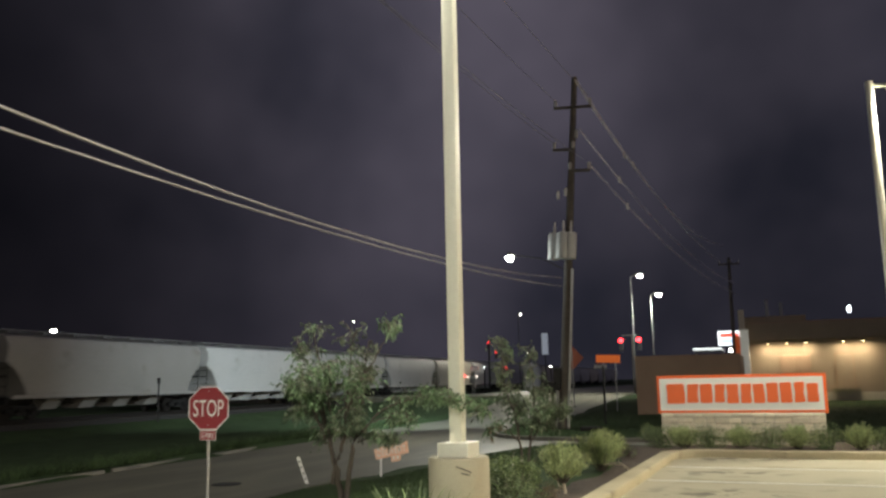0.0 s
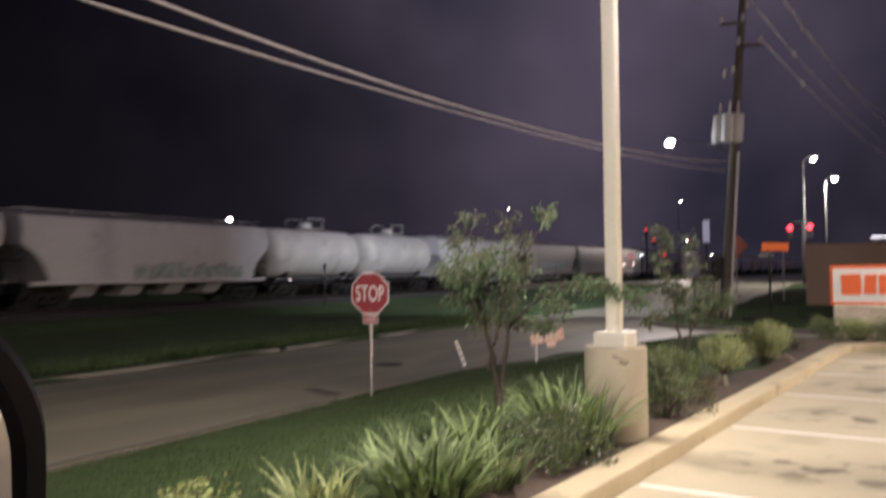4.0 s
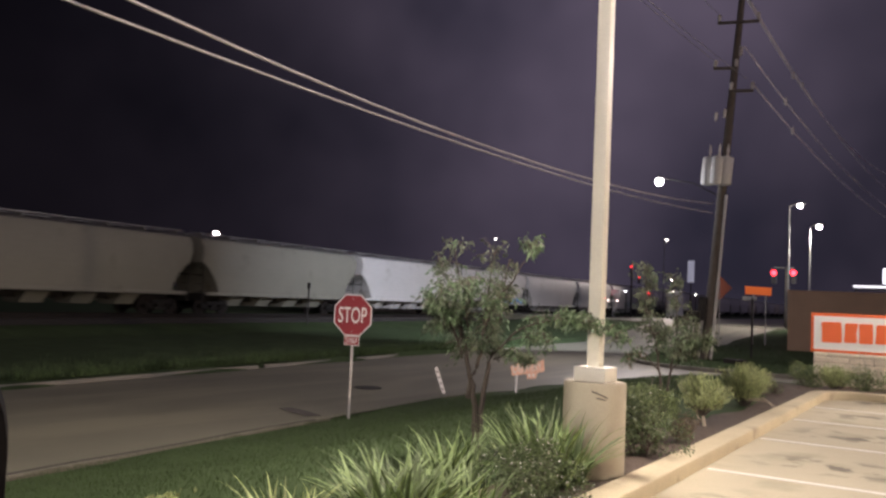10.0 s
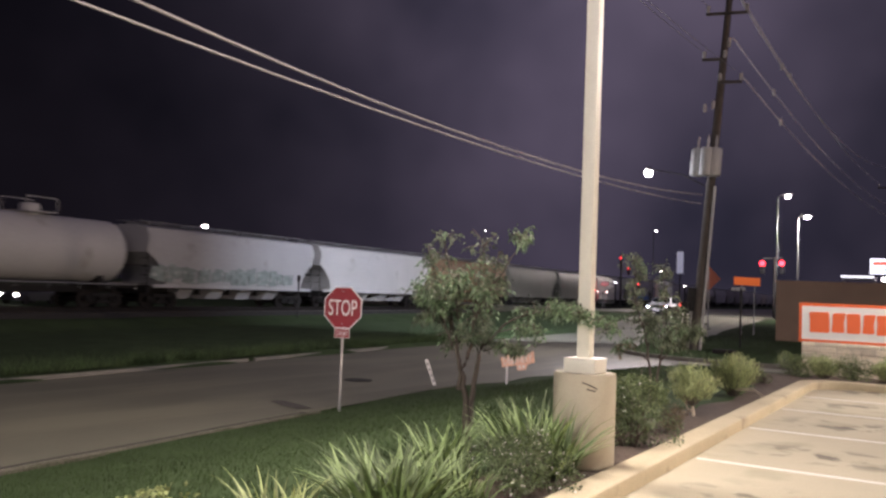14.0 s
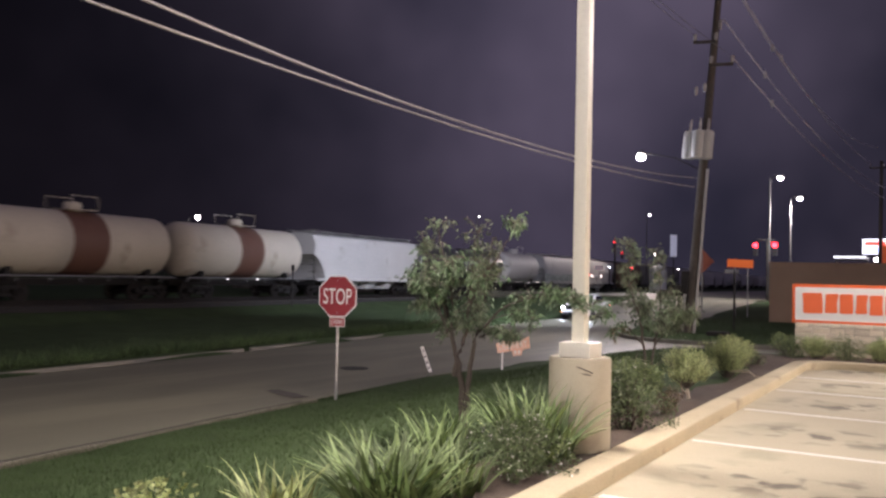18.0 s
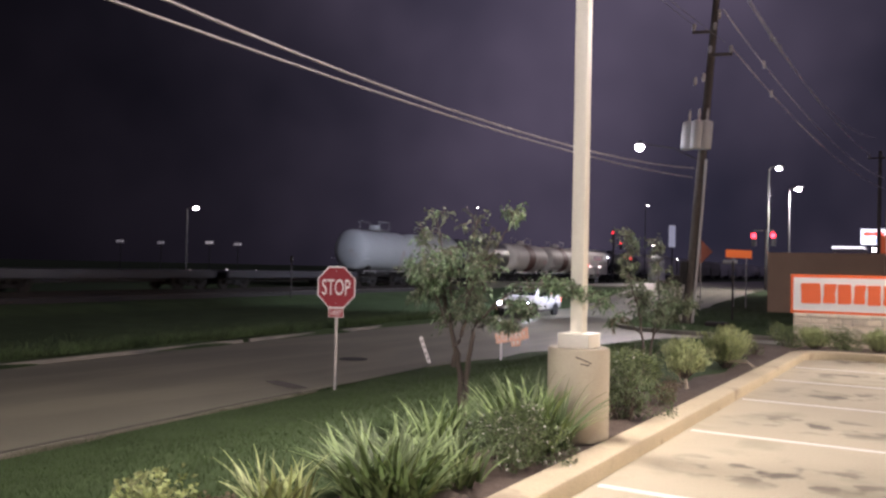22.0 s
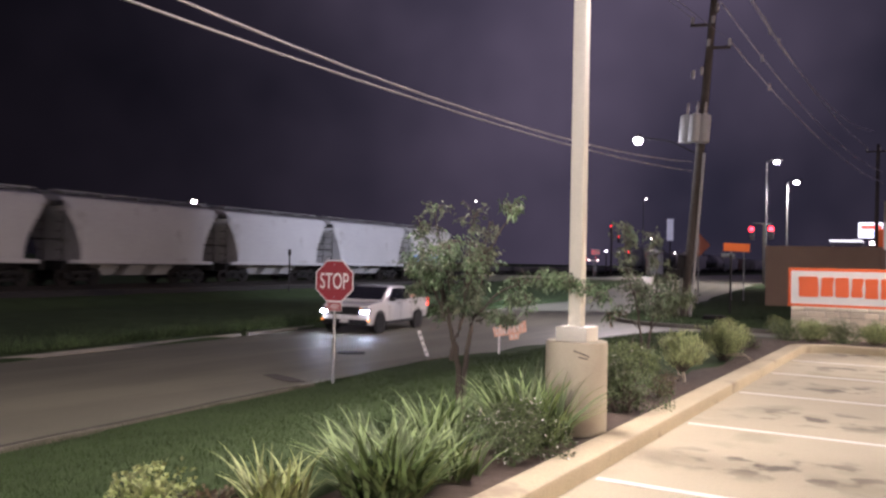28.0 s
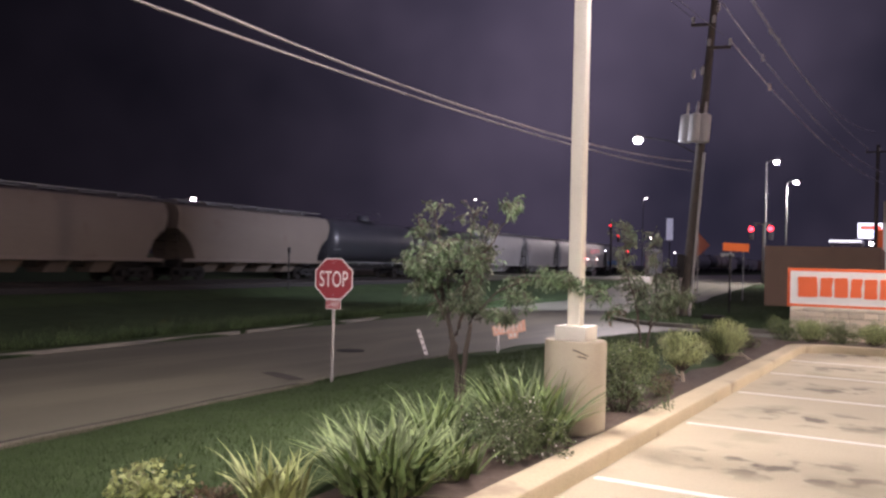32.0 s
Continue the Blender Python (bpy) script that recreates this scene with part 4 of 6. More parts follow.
young_tree((-3.86, 12.05, -0.02), 30.8, 23, [
    ([(0.10, 0, -0.1), (0.10, 0, 0.5), (0.06, 0, 0.9), (0.0, 0, 1.25), (-0.12, 0.05, 1.7), (-0.18, 0.05, 2.32)], 0.026, 0.58, 60, 0.20, 11, 0),
    ([(0.16, 0, -0.1), (0.2, 0, 0.65), (0.25, 0, 1.0), (0.3, 0, 1.6), (0.24, 0, 2.2)], 0.024, 0.5, 51, 0.18, 11, 0),
    ([(0.22, 0, 0.8), (0.4, -0.05, 1.1), (0.58, -0.1, 1.26), (0.72, -0.1, 1.3)], 0.012, 0.3, 72, 0.19, 14, 0),
    ([(0.2, 0, 0.9), (0.3, -0.2, 1.15), (0.42, -0.3, 1.35)], 0.011, 0.3, 58, 0.21, 14, 0),
    ([(0.05, 0, 1.0), (0.1, 0.15, 1.25), (0.12, 0.2, 1.5)], 0.010, 0.3, 49, 0.21, 13, 0),
    ([(0.05, 0, 0.85), (-0.2, -0.03, 1.1), (-0.4, -0.05, 1.0)], 0.009, 0.5, 22, 0.12, 10, 1),
    ([(0.2, 0, 0.5), (0.36, -0.05, 0.66), (0.5, -0.08, 0.68)], 0.008, 0.4, 27, 0.13, 10, 0),
    ([(0.24, 0, 1.2), (0.45, 0.1, 1.5), (0.5, 0.1, 1.62)], 0.009, 0.3, 31, 0.18, 11, 0)],
    "thin crape myrtle with rust-tinged leaves", [LEAFDULL, LEAF, LEAFRED], 0.060, 0.023)

strap_plant((-3.38, 4.92, 0.08), 1, 0.54, 0.60, STRAP, "large clump of arching green strap leaves", 200, 0.048)
strap_plant((-3.22, 5.55, 0.08), 24, 0.44, 0.42, STRAP, "clump of arching green strap leaves", 70, 0.042)
strap_plant((-3.80, 5.5, 0.05), 2, 0.52, 0.50, STRAP, "clump of arching green strap leaves", 70, 0.044)
strap_plant((-3.82, 4.26, 0.06), 3, 0.44, 0.40, STRAPPALE, "pale yellow-green clump of strap leaves", 85, 0.034)
strap_plant((-3.72, 6.15, 0.07), 4, 0.62, 0.42, STRAP, "sparse clump of tall strap leaves", 46, 0.042)
strap_plant((-3.22, 7.02, 0.10), 5, 0.72, 0.62, STRAP, "dark green strap-leaf clump against the pole base", 210, 0.046)
strap_plant((-4.0, 6.7, 0.05), 6, 0.52, 0.44, STRAP, "clump of arching green strap leaves", 60, 0.038)
shrub((-3.04, 6.32, 0.0), 7, 0.46, 0.36, SHRUBDARK, "low dark shrub dotted with tiny white flowers", 5200, 0.033, 0.016, flowers=170)
shrub((-4.42, 3.74, 0.0), 8, 0.32, 0.20, STRAPPALE, "bright green leafy low shrub", 900, 0.06, 0.042, name="leafy_shrub")
shrub((-4.08, 3.95, 0.0), 18, 0.18, 0.14, LEAFRED, "low shrub with browning leaves", 400, 0.05, 0.035, name="leafy_shrub")
shrub((-3.00, 8.95, -0.03), 9, 0.46, 0.55, SHRUBDARK, "rounded green shrub with a few white flowers", 4500, 0.038, 0.021, flowers=40)
shrub((-3.34, 10.0, 0.10), 10, 0.46, 0.52, SHRUB, "rounded green shrub with a few white flowers", 6000, 0.038, 0.021, flowers=25)
shrub((-2.98, 10.3, 0.10), 31, 0.22, 0.24, LEAFRED, "low shrub with browning leaves", 800, 0.036, 0.02)
feather_shrub((-3.14, 12.0, 0.10), 12, 0.50, 0.66, SAGE, "pale grey-green feathery shrub on a bare trunk", trunk=0.20)
feather_shrub((-3.30, 15.4, 0.10), 13, 0.50, 0.62, SAGE, "green feathery shrub with bare lower branches", count=560, fallen=2)
feather_shrub((-3.50, 16.6, 0.10), 14, 0.46, 0.58, SAGE, "green feathery shrub by the kerb")
shrub((-3.3, 17.9, 0.10), 15, 0.22, 0.16, SHRUB, "tiny dark shrub by the kerb corner", 500, 0.035, 0.02)
for k in range(10):
    x = -3.05 + 0.62 * k
    if k % 2:
        feather_shrub((x, 20.35, 0.11), 40 + k, 0.42, 0.46, SAGE, "pale feathery shrub before the sign")
    else:
        shrub((x, 20.4, 0.11), 40 + k, 0.46, 0.30, SHRUB, "low dark green shrub before the sign", 2200, 0.04, 0.024)


def grass(name, count, seed, place, material, height, width, label):
    rng = np.random.default_rng(seed)
    pts = place(rng, count)
    verts = np.zeros((len(pts) * 3, 3))
    for i, (x, y) in enumerate(pts):
        z = land(x, y) + 0.03 * noise.noise((x * 0.5, y * 0.5, 0)) * 0.3
        a, h, w = rng.uniform(0, math.tau), height * rng.uniform(0.5, 1.3), width * rng.uniform(0.7, 1.3)
        lx, ly = rng.normal(0, 0.5) * h, rng.normal(0, 0.5) * h
        verts[3 * i] = (x - math.cos(a) * w, y - math.sin(a) * w, z - 0.01)
        verts[3 * i + 1] = (x + math.cos(a) * w, y + math.sin(a) * w, z - 0.01)
        verts[3 * i + 2] = (x + lx, y + ly, z + h)
    me = bpy.data.meshes.new(name)
    me.from_pydata(verts.tolist(), [], [(3 * i, 3 * i + 1, 3 * i + 2) for i in range(len(pts))])
    me.materials.append(material)
    return tagged(part(name, me, None), label, "grass", kind="stuff")


def bank_spots(rng, count):
    out = []
    while len(out) < count:
        y = 3.0 + 19.0 * rng.random() ** 1.2
        x = rng.uniform(-11.5, -4.0)
        n = across(x, y)
        edge = NEAR_N - 0.06 + 0.26 * noise.noise((x * 0.9, y * 0.9, 7))
        if n > edge and not (x > -4.4 and y > 9.2) and not (y > 18.5 and x < -9.2 + (y - 19) * 0.45):
            out.append((x, y))
    return out


def verge_spots(rng, count):
    out = []
    while len(out) < count:
        s, n = rng.uniform(4, 44), FAR_N - 0.25 - abs(rng.normal(0, 1.6))
        p = track_point(s, n)
        out.append((p.x, p.y))
    return out


grass("bank_grass", 60000, 5, bank_spots, BLADES, 0.055, 0.004, "mown dark green grass bank")
grass("verge_grass", 16000, 6, verge_spots, VERGE, 0.16, 0.008, "rough grass along the far kerb")


def weed_spots(rng, count):
    out = []
    while len(out) < count:
        s, n = rng.uniform(6, 40), FAR_N - 0.24 - abs(rng.normal(0, 0.16))
        if noise.noise((s * 0.7, n, 4)) > rng.uniform(-0.5, 0.45):
            p = track_point(s, n)
            out.append((p.x, p.y))
    return out


def island_spots(rng, count):
    out = []
    while len(out) < count:
        y = 32.4 + 36 * rng.random() ** 1.6
        x = rng.uniform(-12.6, 6.0)
        if y > island_rim(x) + 0.3 and across(x, y) > NEAR_N + 1.0 + 1.1 * step(38, 47, y):
            out.append((x, y))
    return out


grass("island_grass", 26000, 8, island_spots, BLADES, 0.10, 0.008, "dark mown grass island beyond the driveway")
grass("kerb_weeds", 7000, 7, weed_spots, WEEDS, 0.30, 0.009, "tall pale weeds along the road kerb")
# ---- cables ----
def cable(name, pts, r, material, label, group):
    cu = tube(pts, r, 6)
    return tagged(part(name, cu, material, smooth=80), label, "cable", group)


def sagging(x0, x1, y0, y1, mid_y, low, rise, half, n=24):
    out = []
    for k in range(n + 1):
        y = mix(y0, y1, k / n)
        out.append((mix(x0, x1, k / n), y, low + rise * ((y - mid_y) / half) ** 2))
    return out


def upper_sag(lift=0.0):
    return [(mix(-9.3, -9.45, k / 28), y, 5.25 + lift + (0.0036 if y < 15 else 0.0023) * (y - 15) ** 2) for k, y in ((k, mix(36.4, -12, k / 28)) for k in range(29))]


cable("comm_cable", upper_sag(), 0.026, WIRE, "thick grey lashed communication cable", "communication cables")
cable("comm_cable", sagging(-9.33, -9.45, 36.4, -12, 13.5, 5.11, 0.80, 23.0), 0.022, WIRE, "thin grey communication cable", "communication cables")
# lines to the next pole: start, end, sag and where the clamp sits
for x, z, x1, z1, sag, at in ((-8.25, 15.40, -4.87, 13.4, 1.8, 4), (-8.2, 15.44, -5.3, 12.02, 1.05, 5), (-7.75, 11.35, -4.15, 9.07, 0.9, 3), (-8.15, 13.05, -4.21, 9.97, 1.14, 3)):
    pts = [(mix(x, x1, k / 20), mix(36.4, 78, k / 20), mix(z, z1, k / 20) - sag * 4 * (k / 20) * (1 - k / 20)) for k in range(21)]
    ln = cable("power_line", pts, 0.029, DARKWIRE, "thin grey overhead power line with a small clamp", "power lines")
    part("line_clamp", lathe([(0.02, -0.20), (0.08, -0.14), (0.09, 0.08), (0.03, 0.20)], 8, "z", pts[at]), INSUL, ln)
for x, z, x1, z1 in ((-9.0, 14.6, -9.6, 14.6), (-7.4, 14.6, -8.2, 14.6), (-9.2, 12.6, -9.5, 12.5), (-7.75, 11.6, -9.2, 11.6)):
    pts = [(mix(x - 0.25, x1, k / 16), mix(36.4, -12, k / 16), mix(z, z1, k / 16) - 0.7 * 4 * (k / 16) * (1 - k / 16)) for k in range(17)]
    cable("power_line", pts, 0.010, DIMWIRE, "thin grey overhead power line", "power lines")


def plain_pole(at, height, lean, label):
    t = thing("wooden_pole", at, label, "utility pole")
    t.matrix_world = pose(*at, 0, lean, 0)
    part("shaft", tube([(0, 0, -0.5), (0, 0, height)], [0.19, 0.13], 12), POLEWOOD, t, smooth=40)
    arm = part("cross_arm", box(0, -0.15, height - 0.6, 1.8, 0.1, 0.12, bevel=0.01), POLEWOOD, t)
    for k in (-1, 0.2, 1):
        part("insulator", lathe([(0.03, 0), (0.08, 0.06), (0.05, 0.1), (0.09, 0.17), (0.04, 0.28)], 10, "z", (k * 0.82, -0.15, height - 0.54)), INSUL, arm)
    return t


plain_pole((-4.65, 78.2, 0.3), 12.0, 0.5, "distant wooden utility pole with a cross-arm")
road_pole = plain_pole((-9.5, -12.2, -0.5), 15.2, 0, "wooden roadside utility pole with an added unseen lamp")
# arm, head and lens are added out of view for a fill lamp
arm = part("lamp_arm", tube([(0, 0, 8.6), (-0.9, 0.3, 9.0), (-1.9, 0.6, 9.05)], 0.035, 8), STEEL, road_pole)
part("lamp_head", box(-2.1, 0.65, 9.05, 0.7, 0.3, 0.14, rz=-18, bevel=0.03), STEEL, arm)
part("lens", box(-2.1, 0.65, 8.97, 0.5, 0.22, 0.03, rz=-18), glow("roadside_fill_lens", (1.0, 0.9, 0.75), 20), arm)

# rear car park pole, added unseen behind the eye to carry a fill lamp
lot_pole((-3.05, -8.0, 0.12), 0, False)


# ---- small things on the verge ----
def marker_stake():
    t = thing("marker_stake", (-10.98, 17.75, -0.63), "leaning white utility marker stake with dark marks", "marker stake")
    t.matrix_world = pose(-10.95, 17.7, -0.64, 0, -20, 25)
    part("strip", box(0, 0, 0.33, 0.085, 0.012, 0.72, bevel=0.003), SIGNWHITE, t)
    for k in range(4):
        part("mark", box(0, -0.0075, 0.13 + 0.15 * k, 0.035, 0.004, 0.05), BLACK, t)
    part("ground_pin", box(0, 0, -0.08, 0.03, 0.012, 0.25), BLACK, t)
    return t


marker_stake()


def yard_sign():
    """A cut-out peach notice on a white stake; its second line cannot be read and is plain bars."""
    t = thing("yard_sign", (-9.50, 19.24, -0.54), "peach cut-out yard sign on a white stake", "yard sign", rz=22)
    part("stake", box(-0.20, 0.015, 0.11, 0.05, 0.02, 0.68), SIGNWHITE, t, "white stake")
    back = part("board", plate([(-0.35, 0.52), (-0.31, 0.31), (0.02, 0.37), (0.04, 0.26), (0.24, 0.29), (0.26, 0.40), (0.43, 0.45), (0.40, 0.70), (0.29, 0.64), (0.22, 0.60),
                                (0.07, 0.62), (-0.06, 0.56), (-0.16, 0.58), (-0.28, 0.53)], 0.01), PAPER, t, "peach cut-out board")
    word = letters("DELIVERY", 0.15, 0.66, (0.04, -0.003, 0.42))
    bmesh.ops.rotate(word, verts=word.verts, cent=(0.04, 0, 0.5), matrix=Matrix.Rotation(radians(-9), 3, "Y"))
    part("lettering", word, SIGNWHITE, back, "white word DELIVERY")
    for k in range(2):
        part("word_bar", box(0.09 + 0.09 * k, -0.004, 0.34 + 0.012 * k, 0.05, 0.006, 0.07, ry=-8), SIGNWHITE, back)
    for o in t.children_recursive:
        o.data.transform(Matrix.Diagonal((1.12, 1.0, 1.2, 1)))
    return t


yard_sign()


def flat_disc(name, x, y, z, r, material, label, category):
    t = tagged(part(name, lathe([(r, 0), (r, 0.012), (r - 0.03, 0.016), (0.02, 0.016)], 28, "z", (x, y, z)), material), label, category)
    return t


flat_disc("manhole_cover", -12.72, 16.9, ROAD_Z + 0.004, 0.36, IRON, "dark iron manhole cover set in the road", "manhole cover")
PATCH = mat("road_patch", (0.075, 0.065, 0.055), 0.85, vary=0.3, scale=3)


def road_patch(pts, label):
    return tagged(part("road_patch", slab(pts, ROAD_Z + 0.005, 0.004), PATCH), label, "road patch")


road_patch([(-11.65, 12.55), (-11.1, 12.3), (-10.55, 12.15), (-10.4, 12.4), (-10.9, 12.62), (-11.5, 12.8)], "dark worn patch in the road")


def street_sign():
    t = thing("street_name_sign", (-7.95, 38.1, -0.42), "thin steel post with a small street blade", "street sign")
    part("post", tube([(0, 0, -0.2), (0, 0, 2.75)], 0.04, 8), IRON, t)
    part("blade", box(-0.12, 0, 2.72, 0.6, 0.02, 0.16, bevel=0.003), STEEL, t, "small grey blade")
    return t


street_sign()
tagged(part("storm_inlet", box(-8.15, 36.0, -0.37, 0.85, 0.5, 0.20, bevel=0.03), IRON), "low dark utility vault in the grass", "utility box")
t = thing("pole_meter_box", (-9.85, 36.2, -0.35), "dark meter box on a short stub beside the utility pole", "meter box")
part("box", box(0, 0, 1.75, 0.32, 0.22, 0.5, bevel=0.02), IRON, t)
part("stub", tube([(0, 0, -0.1), (0, 0, 1.55)], 0.07, 10), POLEWOOD, t)


def work_board():
    t = thing("roadwork_board", (-10.2, 50.4, -0.05), "blank orange roadwork board on two posts", "road sign")
    for x in (-0.28, 0.42):
        part("post", box(x, 0.03, 1.3, 0.07, 0.05, 3.0), STEEL, t)
    part("board", box(0, 0, 2.98, 1.45, 0.02, 0.46, ry=2, bevel=0.004), WORKORANGE, t, "plain orange board")
    return t


work_board()
t = thing("warning_diamond", (-11.05, 45.0, -0.3), "dull orange diamond warning sign on a post", "road sign")
part("post", tube([(0, 0.03, -0.2), (0, 0.03, 3.6)], 0.04, 8), STEEL, t)
part("diamond", plate([(0, 2.55), (0.62, 3.2), (0, 3.85), (-0.62, 3.2)], 0.01), mat("faded_orange", (0.36, 0.10, 0.05), 0.6), t)
# ---- far street lamps and lights ----
LAMPPOST = mat("lamp_post_paint", (0.07, 0.07, 0.068), 0.6, vary=0.15, scale=3, fine=30, bump=0.03)


def far_street_lamp(x, y, z0, height, arm, power, colour, label, back=0.2, size=1.0):
    t = thing("street_lamp", (x, y, z0), label, "street lamp", "far street lamps")
    part("shaft", tube([(0, 0, 0), (0, 0, height)], [0.075, 0.05], 10), LAMPPOST, t, smooth=40)
    a = part("arm", tube([(0, 0, height - 0.05), (arm * 0.5, -back / 2, height + 0.15), (arm, -back, height + 0.15)], 0.035, 8), LAMPPOST, t)
    part("lamp_head", box(arm + 0.2, -back, height + 0.16, 0.75, 0.34, 0.14, bevel=0.03), LAMPPOST, a)
    part("lens", lathe([(0.05 * size, -0.4 * size), (0.3 * size, -0.3 * size), (0.42 * size, -0.08 * size), (0.3 * size, 0.08)], 16, "z", (arm + 0.2, -back, height + 0.06)), glow("far_lens", colour, power), a)
    return t


far_street_lamp(-11.6, 68.0, 0.3, 9.6, 0.56, 60, (1.0, 1.0, 0.9), "tall grey street lamp lit white", size=0.48)
far_street_lamp(-10.2, 68.7, 0.3, 8.05, 0.48, 60, (1.0, 1.0, 0.9), "tall grey street lamp lit white", size=0.48)
far_street_lamp(-62.2, 55.8, -0.4, 7.3, 1.2, 60, (1.0, 0.93, 0.8), "street lamp beyond the railway", size=0.6)
far_street_lamp(-35.3, 112.9, 0.0, 10.9, 0.2, 25, (1.0, 0.97, 0.9), "distant lamp on a thin mast", size=0.26)
far_street_lamp(-55.3, 100.8, 0.0, 10.1, 0.1, 14, (1.0, 0.95, 0.85), "distant lamp on a thin mast", size=0.26)


def signal_mast(x, y, z0, heads, label, lens=None, size=0.20):
    """A mast with red signal heads at offsets (dx, z)."""
    t = thing("traffic_signal", (x, y, z0), label, "traffic signal", "signals")
    top = max(z for _, z in heads) + 0.5
    part("mast", tube([(0, 0, 0), (0, 0, top)], 0.13, 10), IRON, t)
    part("bar", tube([(heads[0][0], 0, top - 0.1), (heads[-1][0], 0, top - 0.1)], 0.06, 8), IRON, t)
    for dx, z in heads:
        hd = part("signal_head", box(dx, -0.1, z - 0.35, 0.36, 0.26, 1.05, bevel=0.03), BLACK, t)
        part("red_lens", lathe([(size, -0.30), (size, -0.2)], 16, "y", (dx, 0, z)), lens or RED, hd, "glowing red lens")
        part("visor", box(dx, -0.33, z + 0.19, 0.38, 0.26, 0.02), BLACK, hd)
    return t


DIMRED = glow("dim_red_signal", (1.0, 0.04, 0.05), 1.6)
RED = glow("red_signal", (1.0, 0.025, 0.035), 8)
signal_mast(-12.4, 72.0, 0.3, [(-0.95, 4.65), (0.55, 4.68)], "dark signal mast with two red lights")
signal_mast(-39.0, 110.6, 0.0, [(0.0, 7.1), (1.1, 5.7)], "distant dark mast with red lights", DIMRED, 0.16)
signal_mast(-37.3, 111.7, 0.0, [(0.0, 3.6), (0.5, 3.6)], "distant dark mast with red lights", DIMRED, 0.16)
t = thing("control_cabinet", (-11.7, 71.0, 0.3), "dark signal cabinet beside the mast", "cabinet")
part("box", box(0, 0, 0.9, 0.9, 0.6, 1.8, bevel=0.03), BLACK, t)

# railway crossing warning light that reddens the wagons beside it
t = thing("crossing_signal", (-39.4, 101.6, -0.3), "railway crossing post with a glowing red lamp", "crossing signal")
part("post", tube([(0, 0, 0), (0, 0, 3.6)], 0.07, 10), STEEL, t)
part("red_lamp", lathe([(0.02, -0.3), (0.3, -0.24), (0.3, -0.1)], 16, "y", (0, 0, 2.75)), RED, t)
globe("crossing_glow", (-39.6, 102.0, 2.5), 70, (1.0, 0.07, 0.07), 0.2)


def light_box(x, y, z, w, h, colour, power, label, name="lit_sign", d=0.25):
    t = thing(name, (x, y, land(x, y) if abs(x) < 60 else -0.45), label, "lit sign")
    z -= t.location.z
    part("post", tube([(0, 0.1, 0), (0, 0.1, z)], 0.08, 8), IRON, t)
    part("panel", box(0, 0, z, w, d, h, bevel=0.02), glow("panel_" + name, colour, power), t)
    return t


light_box(-32.1, 114.8, 6.8, 0.85, 3.0, (0.55, 0.58, 0.68), 0.26, "tall pale banner sign, dimly lit", "banner_sign")
light_box(-34.3, 113.5, 5.5, 0.15, 0.13, (1.0, 0.95, 0.85), 9, "small distant white light", "far_light")
light_box(-31.5, 115.2, 3.6, 0.15, 0.13, (1.0, 0.97, 0.9), 10, "small distant white light", "far_light")
light_box(-39.7, 110.4, 3.65, 0.15, 0.13, (0.95, 0.97, 1.0), 9, "small distant white light", "far_light")


for x, z, w, p in ((-8.6, 4.5, 1.3, 0.05), (-3.0, 4.4, 1.1, 0.04), (3.7, 4.55, 1.2, 0.14), (7.6, 4.4, 1.2, 0.07), (6.2, 0.7, 0.3, 1.5), (10.3, 0.7, 0.35, 2.5)):
    light_box(-90 + x * 0.857, 80 + x * 0.515, z, w, 0.35, (1.0, 0.95, 0.88), p, "dim distant light beyond the railway", "far_light")

# small things by the track and at the crossing
t = thing("trackside_marker", (-32.9, 37.5, -0.2), "dark trackside marker post with a small head", "marker post")
part("post", tube([(0, 0, -0.1), (0, 0, 2.2)], 0.045, 8), IRON, t)
part("head", box(0, 0, 2.3, 0.16, 0.12, 0.34, bevel=0.02), IRON, t)
t = thing("crossing_barrier", (-38.1, 101.4, -0.4), "white crossing barrier with two small lamps", "barrier")
part("post", tube([(0, 0, -0.1), (0, 0, 2.65)], 0.07, 8), STEEL, t)
part("bar", box(0, -0.12, 2.70, 1.35, 0.06, 0.10, bevel=0.01), SIGNWHITE, t, "white bar")
for x in (-0.62, 0.62):
    part("lamp", lathe([(0.03, -0.24), (0.10, -0.22), (0.10, -0.16)], 12, "y", (x, 0, 2.73)), glow("barrier_lamp", (1.0, 0.85, 0.75), 4), t)
t = thing("crossing_board", (-38.2, 102.4, -0.4), "pale blank board on a thin post", "road sign")
part("post", tube([(0, 0.05, -0.1), (0, 0.05, 3.8)], 0.05, 8), STEEL, t)
part("board", box(0, 0, 3.8, 1.1, 0.03, 0.62, bevel=0.01), SIGNWHITE, t)
t = thing("storage_tank", (-30.4, 102.0, -0.4), "pale grey upright storage tank with a domed top", "tank")
part("shell", lathe([(1.0, -0.1), (1.05, 0.05), (1.05, 3.6), (0.9, 3.95), (0.5, 4.15), (0.05, 4.2)], 24), TANKGREY, t, smooth=40)
part("hatch", lathe([(0.2, 4.1), (0.2, 4.35), (0.05, 4.38)], 12), STEEL, t)

